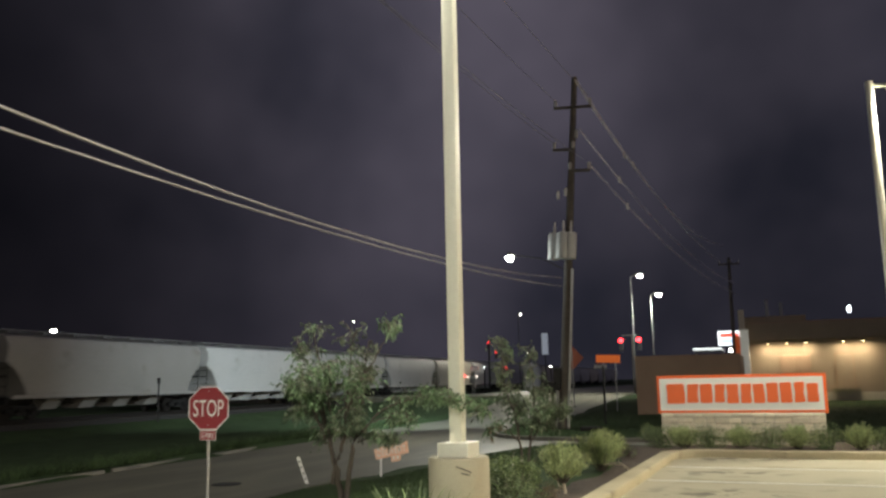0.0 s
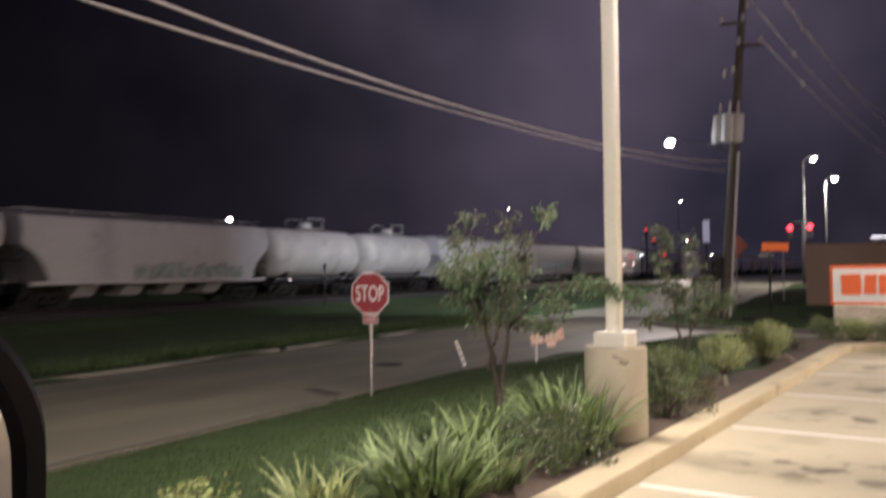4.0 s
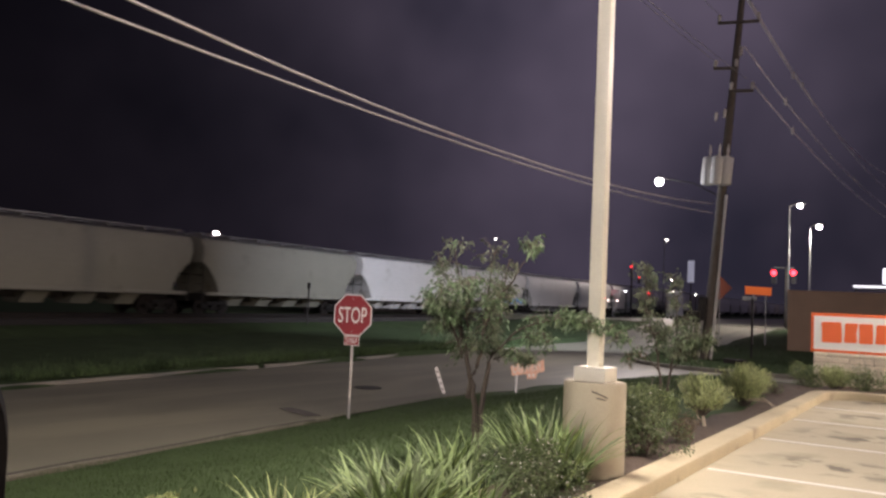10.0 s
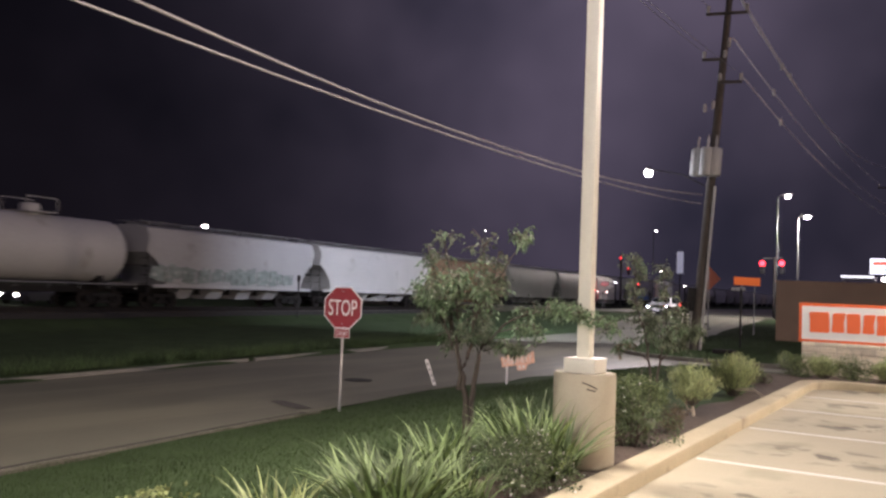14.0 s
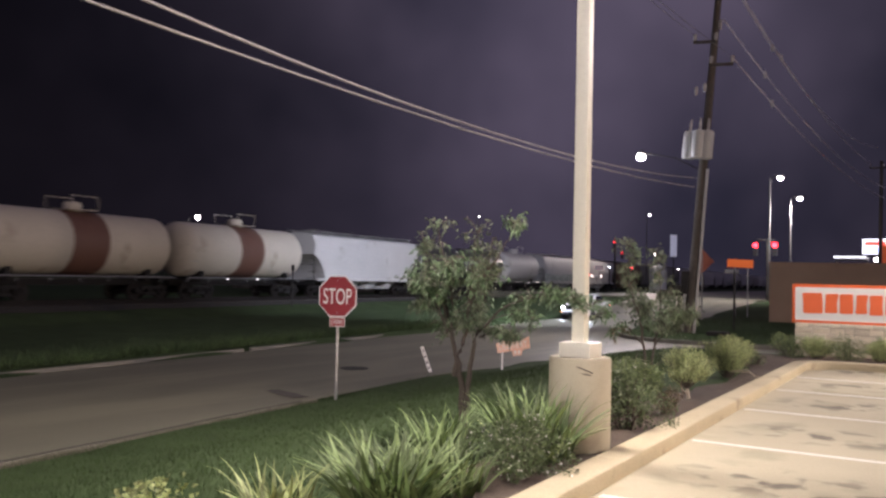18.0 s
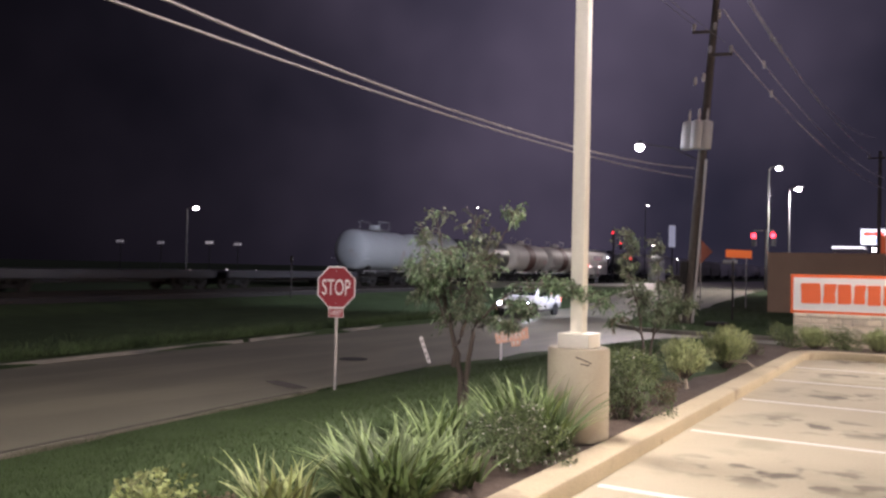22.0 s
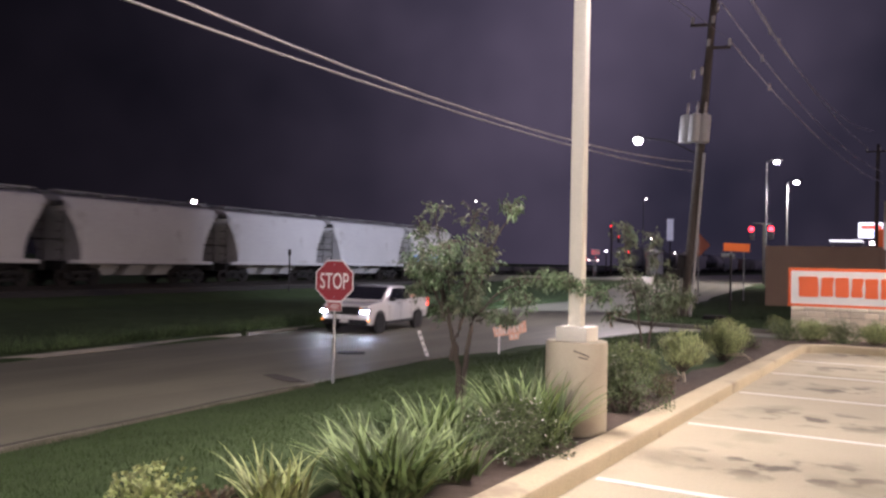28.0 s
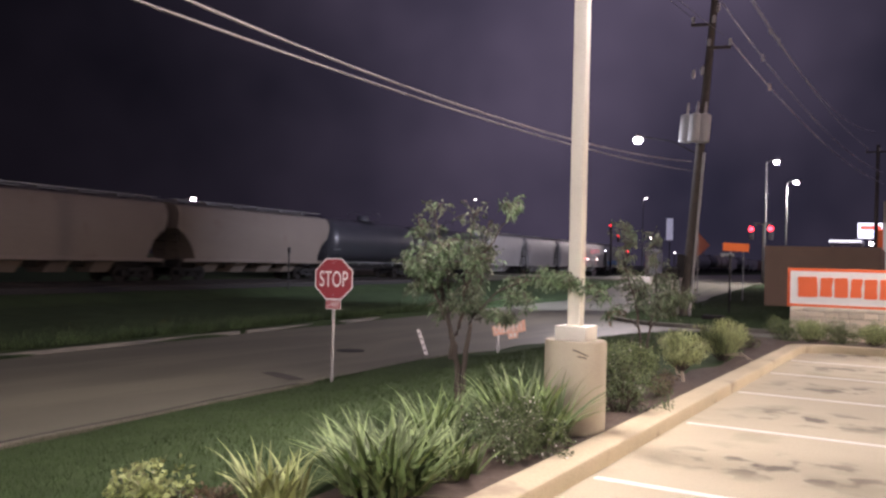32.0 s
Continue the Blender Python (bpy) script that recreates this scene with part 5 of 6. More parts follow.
# fuel station: lit canopy and pylon sign
t = thing("fuel_canopy", (-11.0, 127.4, 0.3), "fuel station canopy with a lit white edge", "canopy")
part("roof", box(0, 0, 5.25, 3.9, 6.0, 0.4, bevel=0.03), SIGNWHITE, t)
part("lit_edge", box(0, -3.05, 5.40, 4.0, 0.06, 0.22), glow("canopy_edge", (0.95, 0.98, 1.0), 1.4), t)
for x in (-1.9, 1.9):
    part("column", box(x, 0, 2.5, 0.35, 0.35, 5.0), STEEL, t)
t = thing("pylon_sign", (-8.3, 128.8, 0.3), "lit red, white and blue fuel pylon sign", "pylon sign")
part("post", box(0, 0.3, 3.2, 0.4, 0.3, 6.4), IRON, t)
part("panel", box(0, 0, 7.0, 3.0, 0.4, 2.1, bevel=0.03), glow("pylon_white", (0.9, 0.93, 1.0), 1.6), t)
part("red_band", box(0.1, -0.23, 7.4, 2.6, 0.05, 0.55), glow("pylon_red", (1.0, 0.12, 0.08), 1.4), t)
part("blue_band", box(0.1, -0.23, 6.55, 2.6, 0.05, 0.55), glow("pylon_blue", (0.45, 0.55, 0.9), 1.5), t)
part("lower_light", box(0.2, -0.2, 5.2, 0.5, 0.1, 0.5), glow("pylon_lamp", (1, 0.95, 0.9), 8), t)


# ---- neighbouring restaurant, lit by wall lamps ----
def neighbour():
    t = thing("restaurant_building", (0, 0, 0), "low brown stucco restaurant with small wall lamps", "building")
    part("wall", box(8.6, 66.2, 2.7, 22.6, 15.6, 4.4), BROWNWALL, t, "brown stucco wall")
    part("parapet", box(8.6, 66.1, 4.55, 23.2, 16.2, 1.1, bevel=0.02), BROWNWALL, t, "projecting brown parapet")
    part("roof_block", box(-0.9, 62.2, 5.3, 3.9, 7.0, 0.62, bevel=0.02), BROWNWALL, t)
    part("roof", box(8.6, 66.1, 5.15, 23.0, 16.0, 0.1), DARKWALL, t)
    part("foundation", box(8.6, 66.2, 0.2, 22.8, 15.8, 0.9), MORTAR, t)
    for x in (-1.32, -0.2, 0.9, 3.1, 4.2):
        lm = part("wall_lamp", box(x, 58.2, 3.86, 0.16, 0.3, 0.12, bevel=0.02), IRON, t)
        part("bulb", box(x, 58.2, 3.79, 0.12, 0.2, 0.03), glow("wall_bulb", (1.0, 0.78, 0.45), 9), lm)
        lamp("wall_lamp_light", (x, 57.75, 3.76), 46, (1.0, 0.80, 0.55), 0.12)
    d = part("door", box(3.05, 58.36, 1.95, 0.95, 0.08, 2.1, bevel=0.01), BROWNWALL, t, "brown service door")
    part("door_frame", box(3.05, 58.39, 1.98, 1.12, 0.06, 2.25), DARKWALL, t)
    part("step", box(3.05, 57.9, 0.78, 1.6, 0.8, 0.18), KERB, t)
    sh = part("shutter", box(0.2, 58.34, 2.45, 1.8, 0.12, 1.15, bevel=0.01), DARKWALL, t, "dark shuttered opening")
    for k in range(2):
        part("shutter_leaf", box(-0.25 + 0.9 * k, 58.27, 2.45, 0.84, 0.05, 1.05, bevel=0.01), DARKWALL, sh)
    # pillar takes the sign face's glow in place of light falling on it
    p = part("pillar", box(-2.72, 57.4, 2.6, 0.5, 0.6, 4.2, bevel=0.01), SIGNFACE, t, "cream entrance pillar with a faint added glow")
    part("orange_wing", box(-3.1, 57.5, 2.6, 0.35, 0.5, 3.4, bevel=0.01), ORANGE, t, "orange wing panel")
    part("pillar_cap", box(-2.82, 57.4, 5.3, 0.35, 0.5, 1.4, bevel=0.01), MORTAR, t)
    for x, y, h in ((0.0, 61.0, 1.0), (0.9, 61.0, 0.75)):
        part("vent_pipe", tube([(x - 1.3, y, 5.4), (x - 1.3, y, 5.9 + h)], 0.12, 10), STEEL, t)
    part("roof_light", box(3.7, 60.0, 5.95, 0.2, 0.15, 0.4), glow("roof_lamp", (0.9, 0.95, 1.0), 5), t)
    return t


neighbour()
t = thing("enclosure_wall", (-5.2, 46.5, -0.3), "dark brown masonry bin enclosure", "wall")
part("front_wall", box(0, 0, 1.55, 5.4, 0.25, 3.2, bevel=0.01), DARKWALL, t)
part("side_wall", box(-2.57, 2.1, 1.55, 0.25, 3.9, 3.2, bevel=0.01), DARKWALL, t)
part("side_wall", box(2.57, 2.1, 1.55, 0.25, 3.9, 3.2, bevel=0.01), DARKWALL, t)
part("coping", box(0, 0, 3.19, 5.5, 0.33, 0.08, bevel=0.01), DARKWALL, t)


# ---- the burger restaurant behind the eye, seen in the wing mirror ----
def own_restaurant():
    t = thing("burger_restaurant", (14, 0, 0), "cream restaurant with orange bands and bright windows", "building")
    part("wall", box(32, 8, 3.9, 8, 34, 7.8), SIGNWHITE, t)
    for z in (4.9, 3.9):
        part("orange_band", box(27.95, 8, z, 0.12, 34.2, 0.45), ORANGE, t)
    for k in range(8):
        part("window", box(27.97, -6 + 4 * k, 1.7, 0.08, 2.8, 1.9), glow("lit_window", (1.0, 0.86, 0.62), 1.0), t)
    part("canopy", box(25.6, 8, 3.35, 4.4, 20, 0.3), ORANGE, t)
    for y in (0, 3, 6, 9, 12):
        part("wall_light", box(27.9, y, 6.6, 0.15, 0.9, 0.5), glow("wall_tubes", (1.0, 0.95, 0.85), 2.5), t)
    # fill lamp added in mid-air so the wall shows bright in the mirror
    lamp("facade_fill_lamp", (37.4, 6, 6.0), 110, WARM, 0.5, (43, 6, 4))
    for y in (-2, 3, 8, 13, 18):
        part("column", box(23.7, y, 1.6, 0.5, 0.5, 3.2, bevel=0.02), SIGNWHITE, t, "white canopy column")
    for k in range(8):
        for dy in (-0.93, 0.0, 0.93):
            part("mullion", box(27.9, -6 + 4 * k + dy, 1.7, 0.1, 0.09, 1.96), BLACK, t)
        part("window_sill", box(27.88, -6 + 4 * k, 0.68, 0.16, 3.0, 0.1), SIGNWHITE, t)
    part("doorway", box(27.93, 0.0, 1.15, 0.1, 1.1, 2.3), BLACK, t, "dark glazed door")
    # fixture made up to hold the canopy's fill lamp, clear of the mirror
    fl = part("fill_fixture", box(23.32, 17.4, 3.75, 0.14, 0.5, 0.3, bevel=0.02), IRON, t)
    part("fill_lens", box(23.24, 17.4, 3.75, 0.02, 0.42, 0.24), glow("fill_lens", (1.0, 0.82, 0.58), 5), fl)
    part("canopy_lights", box(25.6, 8, 3.17, 3.6, 18, 0.04), glow("canopy_tubes", (1.0, 0.93, 0.8), 1.3), t)
    return t


own_restaurant()
# ---- freight train ----
def paint(name, colour, stain=(0.16, 0.13, 0.10), vary=0.10, at=0.60):
    return mat(name, colour, 0.6, vary=vary, scale=0.5, fine=7, bump=0.04, stain=stain, stain_scale=0.6, stain_at=at)


CARWHITE = paint("wagon_white", (0.42, 0.41, 0.39), (0.27, 0.25, 0.21))
CARDIRTY = paint("wagon_dirty_white", (0.23, 0.215, 0.20), (0.15, 0.13, 0.11))
TANKDULL = paint("tank_dull_grey", (0.215, 0.225, 0.225), (0.19, 0.13, 0.12))
CARGREY = paint("wagon_grey", (0.36, 0.355, 0.35), (0.23, 0.23, 0.20))
CARORANGE = paint("wagon_orange", (0.165, 0.092, 0.050), (0.095, 0.055, 0.038))
TANKWHITE = mat("tank_white", (0.40, 0.385, 0.35), 0.36, vary=0.28, scale=0.9, fine=9, bump=0.03, stain=(0.27, 0.24, 0.20), stain_scale=0.7)
CARDULL = paint("wagon_dull_olive", (0.18, 0.178, 0.145), (0.125, 0.12, 0.09))
CARBROWN = paint("wagon_brown", (0.13, 0.105, 0.085), (0.10, 0.07, 0.05))
CARTAN = paint("wagon_tan", (0.46, 0.42, 0.34), (0.30, 0.24, 0.18))
CARBLACK = mat("wagon_black", (0.026, 0.026, 0.030), 0.33, vary=0.3, scale=0.5, fine=7, bump=0.03)
BANDBROWN = paint("tank_band_brown", (0.125, 0.062, 0.043), (0.1, 0.04, 0.03))
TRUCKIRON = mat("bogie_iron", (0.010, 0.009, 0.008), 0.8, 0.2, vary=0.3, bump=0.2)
GRAFFITI = mat("graffiti_paint", (0.20, 0.24, 0.22), 0.6, vary=0.6, scale=2.5, fine=9, bump=0, stain=(0.45, 0.45, 0.42), stain_scale=3)
GRAFFITIBLUE = mat("graffiti_blue", (0.10, 0.25, 0.50), 0.6, vary=0.5, scale=2.5, fine=9, bump=0, stain=(0.3, 0.4, 0.55), stain_scale=3)
SPEED = 14.5
ROLLING = []
CACHE = {}


def shared(key, make):
    if key not in CACHE:
        CACHE[key] = make()
    return CACHE[key]


def bogie(t, y):
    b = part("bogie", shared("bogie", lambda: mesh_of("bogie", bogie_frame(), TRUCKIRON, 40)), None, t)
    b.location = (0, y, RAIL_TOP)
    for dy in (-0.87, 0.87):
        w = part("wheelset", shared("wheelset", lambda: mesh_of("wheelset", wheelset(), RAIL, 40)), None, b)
        w.location = (0, dy, 0.42)


def bogie_frame():
    bm = bmesh.new()
    for x in (-1.0, 1.0):
        bm_box(bm, x, 0, 0.62, 0.14, 1.3, 0.16, bevel=0.02)
        bm_box(bm, x, 0, 0.30, 0.12, 0.75, 0.14, bevel=0.02)
        for k in (-1, 1):
            bm_box(bm, x, k * 0.55, 0.46, 0.13, 0.16, 0.42, rx=k * 32)
            bm_box(bm, x, k * 0.87, 0.47, 0.18, 0.26, 0.26, bevel=0.03)
        for k in (-0.13, 0, 0.13):
            bm_tube(bm, [(x, k, 0.36), (x, k, 0.56)], 0.055, 8)
    bm_box(bm, 0, 0, 0.55, 2.1, 0.35, 0.22)
    return bm


def wheelset():
    bm = bmesh.new()
    for x in (-0.74, 0.74):
        s = 1 if x > 0 else -1
        prof = [(0.42, x - 0.06), (0.42, x + 0.06), (0.34, x + 0.05 * s), (0.12, x + 0.03 * s)]
        rings = []
        for r, h in prof:
            rings.append([bm.verts.new((h, r * math.cos(a), r * math.sin(a))) for a in (2 * math.pi * k / 20 for k in range(20))])
        for a, b in zip(rings, rings[1:]):
            for k in range(20):
                bm.faces.new((a[k], a[(k + 1) % 20], b[(k + 1) % 20], b[k]))
    bm_tube(bm, [(-0.9, 0, 0), (0.9, 0, 0)], 0.08, 8)
    return bm


def loft(sections):
    """A body through sections of (y, outline of (x, z)), all of one length."""
    bm = bmesh.new()
    rings = [[bm.verts.new((x, y, z)) for x, z in o] for y, o in sections]
    n = len(rings[0])
    for a, b in zip(rings, rings[1:]):
        for k in range(n):
            bm.faces.new((a[k], a[(k + 1) % n], b[(k + 1) % n], b[k]))
    bm.faces.new(rings[0])
    bm.faces.new(list(reversed(rings[-1])))
    return bm


def hopper_body(length):
    """Curved-side covered hopper: full-length roof and sides over sloped end sheets."""
    h = length / 2 - 0.4
    top, sill = 4.42, 1.42

    def sec(low, bulge=1.0):
        w = 1.60 * bulge
        return [(-w + 0.12, low), (-w, low + 0.35 * (top - low)), (-w + 0.02, top - 0.55), (-w + 0.25, top - 0.15), (-0.6, top), (0.6, top),
                (w - 0.25, top - 0.15), (w - 0.02, top - 0.55), (w, low + 0.35 * (top - low)), (w - 0.12, low)]
    if length < 13:
        ends = [(0.0, top - 0.45, 0.97), (0.12, 3.75, 1.0), (0.36, 3.4, 1.0), (0.66, 2.9, 1.0), (0.90, 2.35, 1.0), (1.02, 1.9, 1.0), (1.06, sill, 1.0)]
    else:
        ends = [(0.0, 3.06, 0.96), (0.14, 2.95, 1.0), (0.48, 2.72, 1.0), (0.84, 2.36, 1.0), (1.08, 1.98, 1.0), (1.22, 1.62, 1.0), (1.27, sill, 1.0)]
    secs = [(-h + d, sec(z, b)) for d, z, b in ends] + [(h - d, sec(z, b)) for d, z, b in reversed(ends)]
    return loft(secs)


def hopper(q0, q1, paint_mat, label, tag=None, ribs=0):
    length = q1 - q0
    t = thing("hopper_wagon", (0, 0, 0), label, "railway wagon", "train")
    L = round(length, 1)
    part("body", shared(("hb", L, paint_mat.name), lambda: mesh_of("body", hopper_body(L), paint_mat, 35)), None, t)
    h = L / 2

    def frame_bm():
        bm = bmesh.new()
        bm_box(bm, 0, 0, 1.12, 0.35, 2 * h - 0.9, 0.3)
        for k in (-1, 1):
            bm_box(bm, k * 1.45, 0, 1.36, 0.08, 2 * h - 1.0, 0.16)
            bm_box(bm, 0, k * (h - 0.55), 1.2, 2.9, 0.15, 0.35)
        return bm
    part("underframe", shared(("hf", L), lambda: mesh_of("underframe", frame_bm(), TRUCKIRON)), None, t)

    def end_bm():
        bm = bmesh.new()
        for k in (-1, 1):
            bm_tube(bm, [(k * 1.4, 0, 1.2), (k * 1.4, 0, 3.7)], 0.03, 6)
        for z in np.arange(1.5, 3.7, 0.42):
            bm_tube(bm, [(0.95, 0, z), (1.4, 0, z)], 0.018, 5)
        bm_tube(bm, [(-1.4, 0, 2.4), (1.4, 0, 2.4)], 0.025, 6)
        return bm
    for k in (-1, 1):
        e = part("end_ladder", shared("hl", lambda: mesh_of("end_ladder", end_bm(), TRUCKIRON)), None, t)
        e.location = (0, k * (h - 0.5), 0)
        bogie(t, k * (h - 1.9))

    def chute_bm():
        bm = loft([(-0.56, [(-1.15, 1.5), (1.15, 1.5), (1.15, 1.45), (-1.15, 1.45)]), (-0.55, [(-1.15, 1.5), (1.15, 1.5), (0.5, 0.75), (-0.5, 0.75)]),
                   (0.55, [(-1.15, 1.5), (1.15, 1.5), (0.5, 0.75), (-0.5, 0.75)]), (0.56, [(-1.15, 1.5), (1.15, 1.5), (1.15, 1.45), (-1.15, 1.45)])])
        return bm
    for k in (-1.5, -0.5, 0.5, 1.5) if L > 13 else (-1, 0, 1):
        c = part("discharge_chute", shared(("hc", paint_mat.name), lambda: mesh_of("discharge_chute", chute_bm(), paint_mat)), None, t)
        c.location = (0, k * L * 0.165, 0)
    # pressed side sills in the wagon's own paint
    for k in (-1, 1):
        part("side_sill", shared(("hs", L, k, paint_mat.name), lambda: mesh_of("side_sill", box(k * 1.53, 0, 1.40, 0.10, 2 * h - 1.5, 0.17, rz=0, bevel=0.02), paint_mat)), None, t)

    def walk_bm():
        bm = bmesh.new()
        for k in (-1, 1):
            bm_box(bm, k * 0.62, 0, 4.60, 0.5, 2 * h - 0.9, 0.03)
        for y in np.arange(-h + 1, h - 0.5, 2.2):
            bm_box(bm, 0, y, 4.5, 1.6, 0.05, 0.16)
        return bm
    part("roof_walk", shared(("hw", L), lambda: mesh_of("roof_walk", walk_bm(), STEEL)), None, t)
    if tag:
        y0, w, z0, hh, m = tag
        rng = random.Random(int(abs(q0) * 10))
        y = y0 - w / 2
        while y < y0 + w / 2:
            d = rng.uniform(0.35, 0.8)
            part("graffiti_block", box(1.575, y, z0 + rng.uniform(-0.1, 0.1), 0.07, d * 0.95, hh * rng.uniform(0.6, 1.1), rx=rng.uniform(-14, 14), bevel=0.02), m, t)
            y += d
    ROLLING.append((t, (q0 + q1) / 2))
    return t


def tank_body(length, r=1.48):
    h = length / 2 - 0.45
    prof = [(0.02, -h)] + [(r * math.sin(radians(a)), -h + 0.6 * (1 - math.cos(radians(a)))) for a in (20, 40, 60, 80)]
    prof += [(r, -h + 0.7), (r, -0.9), (r, 0.9), (r, h - 0.7)] + [(a, -b) for a, b in reversed(prof)]
    return lathe(prof, 32, "y", (0, 0, 2.95))


def tank(q0, q1, paint_mat, label, band=None, pale=False):
    L = round(q1 - q0, 1)
    h = L / 2
    t = thing("tank_wagon", (0, 0, 0), label, "railway wagon", "train")
    part("tank", shared(("tb", L, paint_mat.name), lambda: mesh_of("tank", tank_body(L), paint_mat, 40)), None, t)
    if band:
        part("band", lathe([(1.492, -1.0), (1.494, -0.98), (1.494, 0.98), (1.492, 1.0)], 32, "y", (0, 0, 2.95)), band, t, "broad dark brown band", smooth=40)

    def frame_bm():
        bm = bmesh.new()
        bm_box(bm, 0, 0, 1.15, 0.4, 2 * h - 0.6, 0.3)
        for k in (-1, 1):
            bm_box(bm, 0, k * (h - 0.9), 1.32, 2.7, 1.1, 0.08)
            bm_box(bm, 0, k * (h - 1.9), 1.5, 2.0, 0.3, 0.6)
        return bm
    part("underframe", shared(("tf", L), lambda: mesh_of("underframe", frame_bm(), TRUCKIRON)), None, t)

    def rail_bm():
        bm = bmesh.new()
        for k in (-1, 1):
            bm_tube(bm, [(k * 1.42, -h + 0.4, 1.42), (k * 1.42, h - 0.4, 1.42)], 0.035, 6)
            bm_tube(bm, [(k * 1.42, -h + 0.4, 2.3), (k * 1.42, -h + 1.2, 2.3)], 0.02, 6)
            for y in np.arange(-h + 0.4, h, 1.6):
                bm_tube(bm, [(k * 1.42, y, 1.2), (k * 1.42, y, 1.45)], 0.02, 5)
        return bm
    part("hand_rail", shared(("tr", L), lambda: mesh_of("hand_rail", rail_bm(), STEEL)), None, t)

    def dome_bm():
        bm = lathe([(0.42, 4.3), (0.42, 4.75), (0.36, 4.85), (0.1, 4.88)], 18)
        bm_box(bm, 0, 0, 4.48, 1.7, 1.5, 0.04)
        for x in (-0.85, 0.85):
            for y in (-0.75, 0.75):
                bm_tube(bm, [(x, y, 4.48), (x, y, 5.1)], 0.02, 5)
            bm_tube(bm, [(x, -0.75, 5.1), (x, 0.75, 5.1)], 0.02, 5)
        return bm
    part("manway_dome", shared(("td", paint_mat.name), lambda: mesh_of("manway_dome", dome_bm(), paint_mat, 40)), None, t)
    for k in (-1, 1):
        bogie(t, k * (h - 1.75))
    ROLLING.append((t, (q0 + q1) / 2))
    return t


def flat_wagon(q0, q1, label):
    L = round(q1 - q0, 1)
    h = L / 2
    t = thing("flat_wagon", (0, 0, 0), label, "railway wagon", "train")

    def deck_bm():
        bm = bmesh.new()
        bm_box(bm, 0, 0, 1.28, 2.9, 2 * h - 0.9, 0.12)
        for k in (-1, 1):
            bm_box(bm, k * 1.4, 0, 1.12, 0.12, 2 * h - 1.0, 0.34)
        bm_box(bm, 0, 0, 0.95, 0.4, 2 * h - 5.0, 0.5)
        return bm
    part("deck", shared(("fd", L), lambda: mesh_of("deck", deck_bm(), CARBLACK)), None, t)
    for k in (-1, 1):
        bogie(t, k * (h - 1.8))
    ROLLING.append((t, (q0 + q1) / 2))
    return t


def train():
    white, grey = "dirty white curved-side covered hopper wagon", "grey covered hopper wagon with stained sides"
    edge = 44.0
    for k in range(15):
        m, lab = ((CARWHITE, white), (CARGREY, grey), (CARWHITE, white), (CARTAN, "dusty tan covered hopper wagon"))[k % 4]
        hopper(edge, edge + 15.6, m, lab)
        edge += 15.6
    hopper(27.8, 44.0, CARDIRTY, white)
    hopper(12.8, 27.8, CARDIRTY, grey, (0.5, 6, 2.2, 0.7, GRAFFITI))
    hopper(-4.2, 12.8, CARGREY, grey)
    tank(-13.8, -4.2, TANKWHITE, "dirty white railway tank wagon")
    tank(-23.5, -13.8, TANKWHITE, "dirty white railway tank wagon")
    hopper(-39.4, -23.5, CARGREY, white, (2, 7, 1.9, 0.8, GRAFFITI))
    hopper(-53.7, -39.4, CARGREY, grey)
    hopper(-69.5, -53.7, CARWHITE, white)
    hopper(-84.7, -69.5, CARWHITE, white, (3.0, 6.5, 1.75, 0.5, GRAFFITIBLUE))
    hopper(-100.0, -84.7, CARWHITE, white, (2.5, 3.0, 2.2, 0.8, CARGREY))
    hopper(-115.2, -100.0, CARDULL, grey)
    hopper(-130.2, -115.2, CARDULL, white)
    hopper(-145.7, -130.2, CARORANGE, "rusty orange covered hopper wagon")
    hopper(-161.7, -145.7, CARWHITE, white)
    hopper(-176.2, -161.7, CARGREY, grey, (-1.0, 11, 2.0, 0.9, GRAFFITI))
    tank(-186.4, -176.2, CARWHITE, "dirty white railway tank wagon")
    tank(-195.9, -186.4, CARBLACK, "plain black railway tank wagon")
    tank(-204.9, -195.9, CARBLACK, "plain black railway tank wagon")
    hopper(-219.7, -204.9, CARWHITE, white)
    tank(-230.9, -219.7, CARTAN, "cream tank wagon with a brown middle band", BANDBROWN)
    tank(-242.4, -230.9, CARTAN, "cream tank wagon with a brown middle band", BANDBROWN)
    tank(-254.0, -242.4, CARBLACK, "plain black railway tank wagon")
    tank(-263.2, -254.0, TANKDULL, "dull grey railway tank wagon")
    tank(-271.4, -263.2, TANKDULL, "dull grey railway tank wagon")
    for k in range(5):
        flat_wagon(-285.8 - 14.4 * k, -271.4 - 14.4 * k, "empty black flat wagon")
    hopper(-351.5, -343.4, CARWHITE, white, (-0.5, 4.5, 1.95, 0.6, GRAFFITIBLUE))
    hopper(-362.3, -351.5, CARGREY, white)
    hopper(-372.8, -362.3, CARGREY, white)
    hopper(-383.5, -372.8, CARGREY, white)
    hopper(-394.1, -383.5, CARGREY, white)
    tank(-407.4, -394.1, CARBLACK, "plain black railway tank wagon")
    tank(-419.9, -407.4, CARBLACK, "plain black railway tank wagon")
    hopper(-434.4, -419.9, CARBROWN, "dirty brown covered hopper wagon")
    hopper(-449.4, -434.4, CARBROWN, "dirty brown covered hopper wagon")
    hopper(-464.4, -449.4, CARBROWN, "dirty brown covered hopper wagon")


train()
# ---- white crew-cab pickup ----
HEADLIGHT = glow("headlight", (0.70, 0.83, 1.0), 260)
AMBER = glow("amber_lamp", (1.0, 0.35, 0.03), 2.2)
TAIL = glow("tail_lamp", (1.0, 0.06, 0.03), 5)


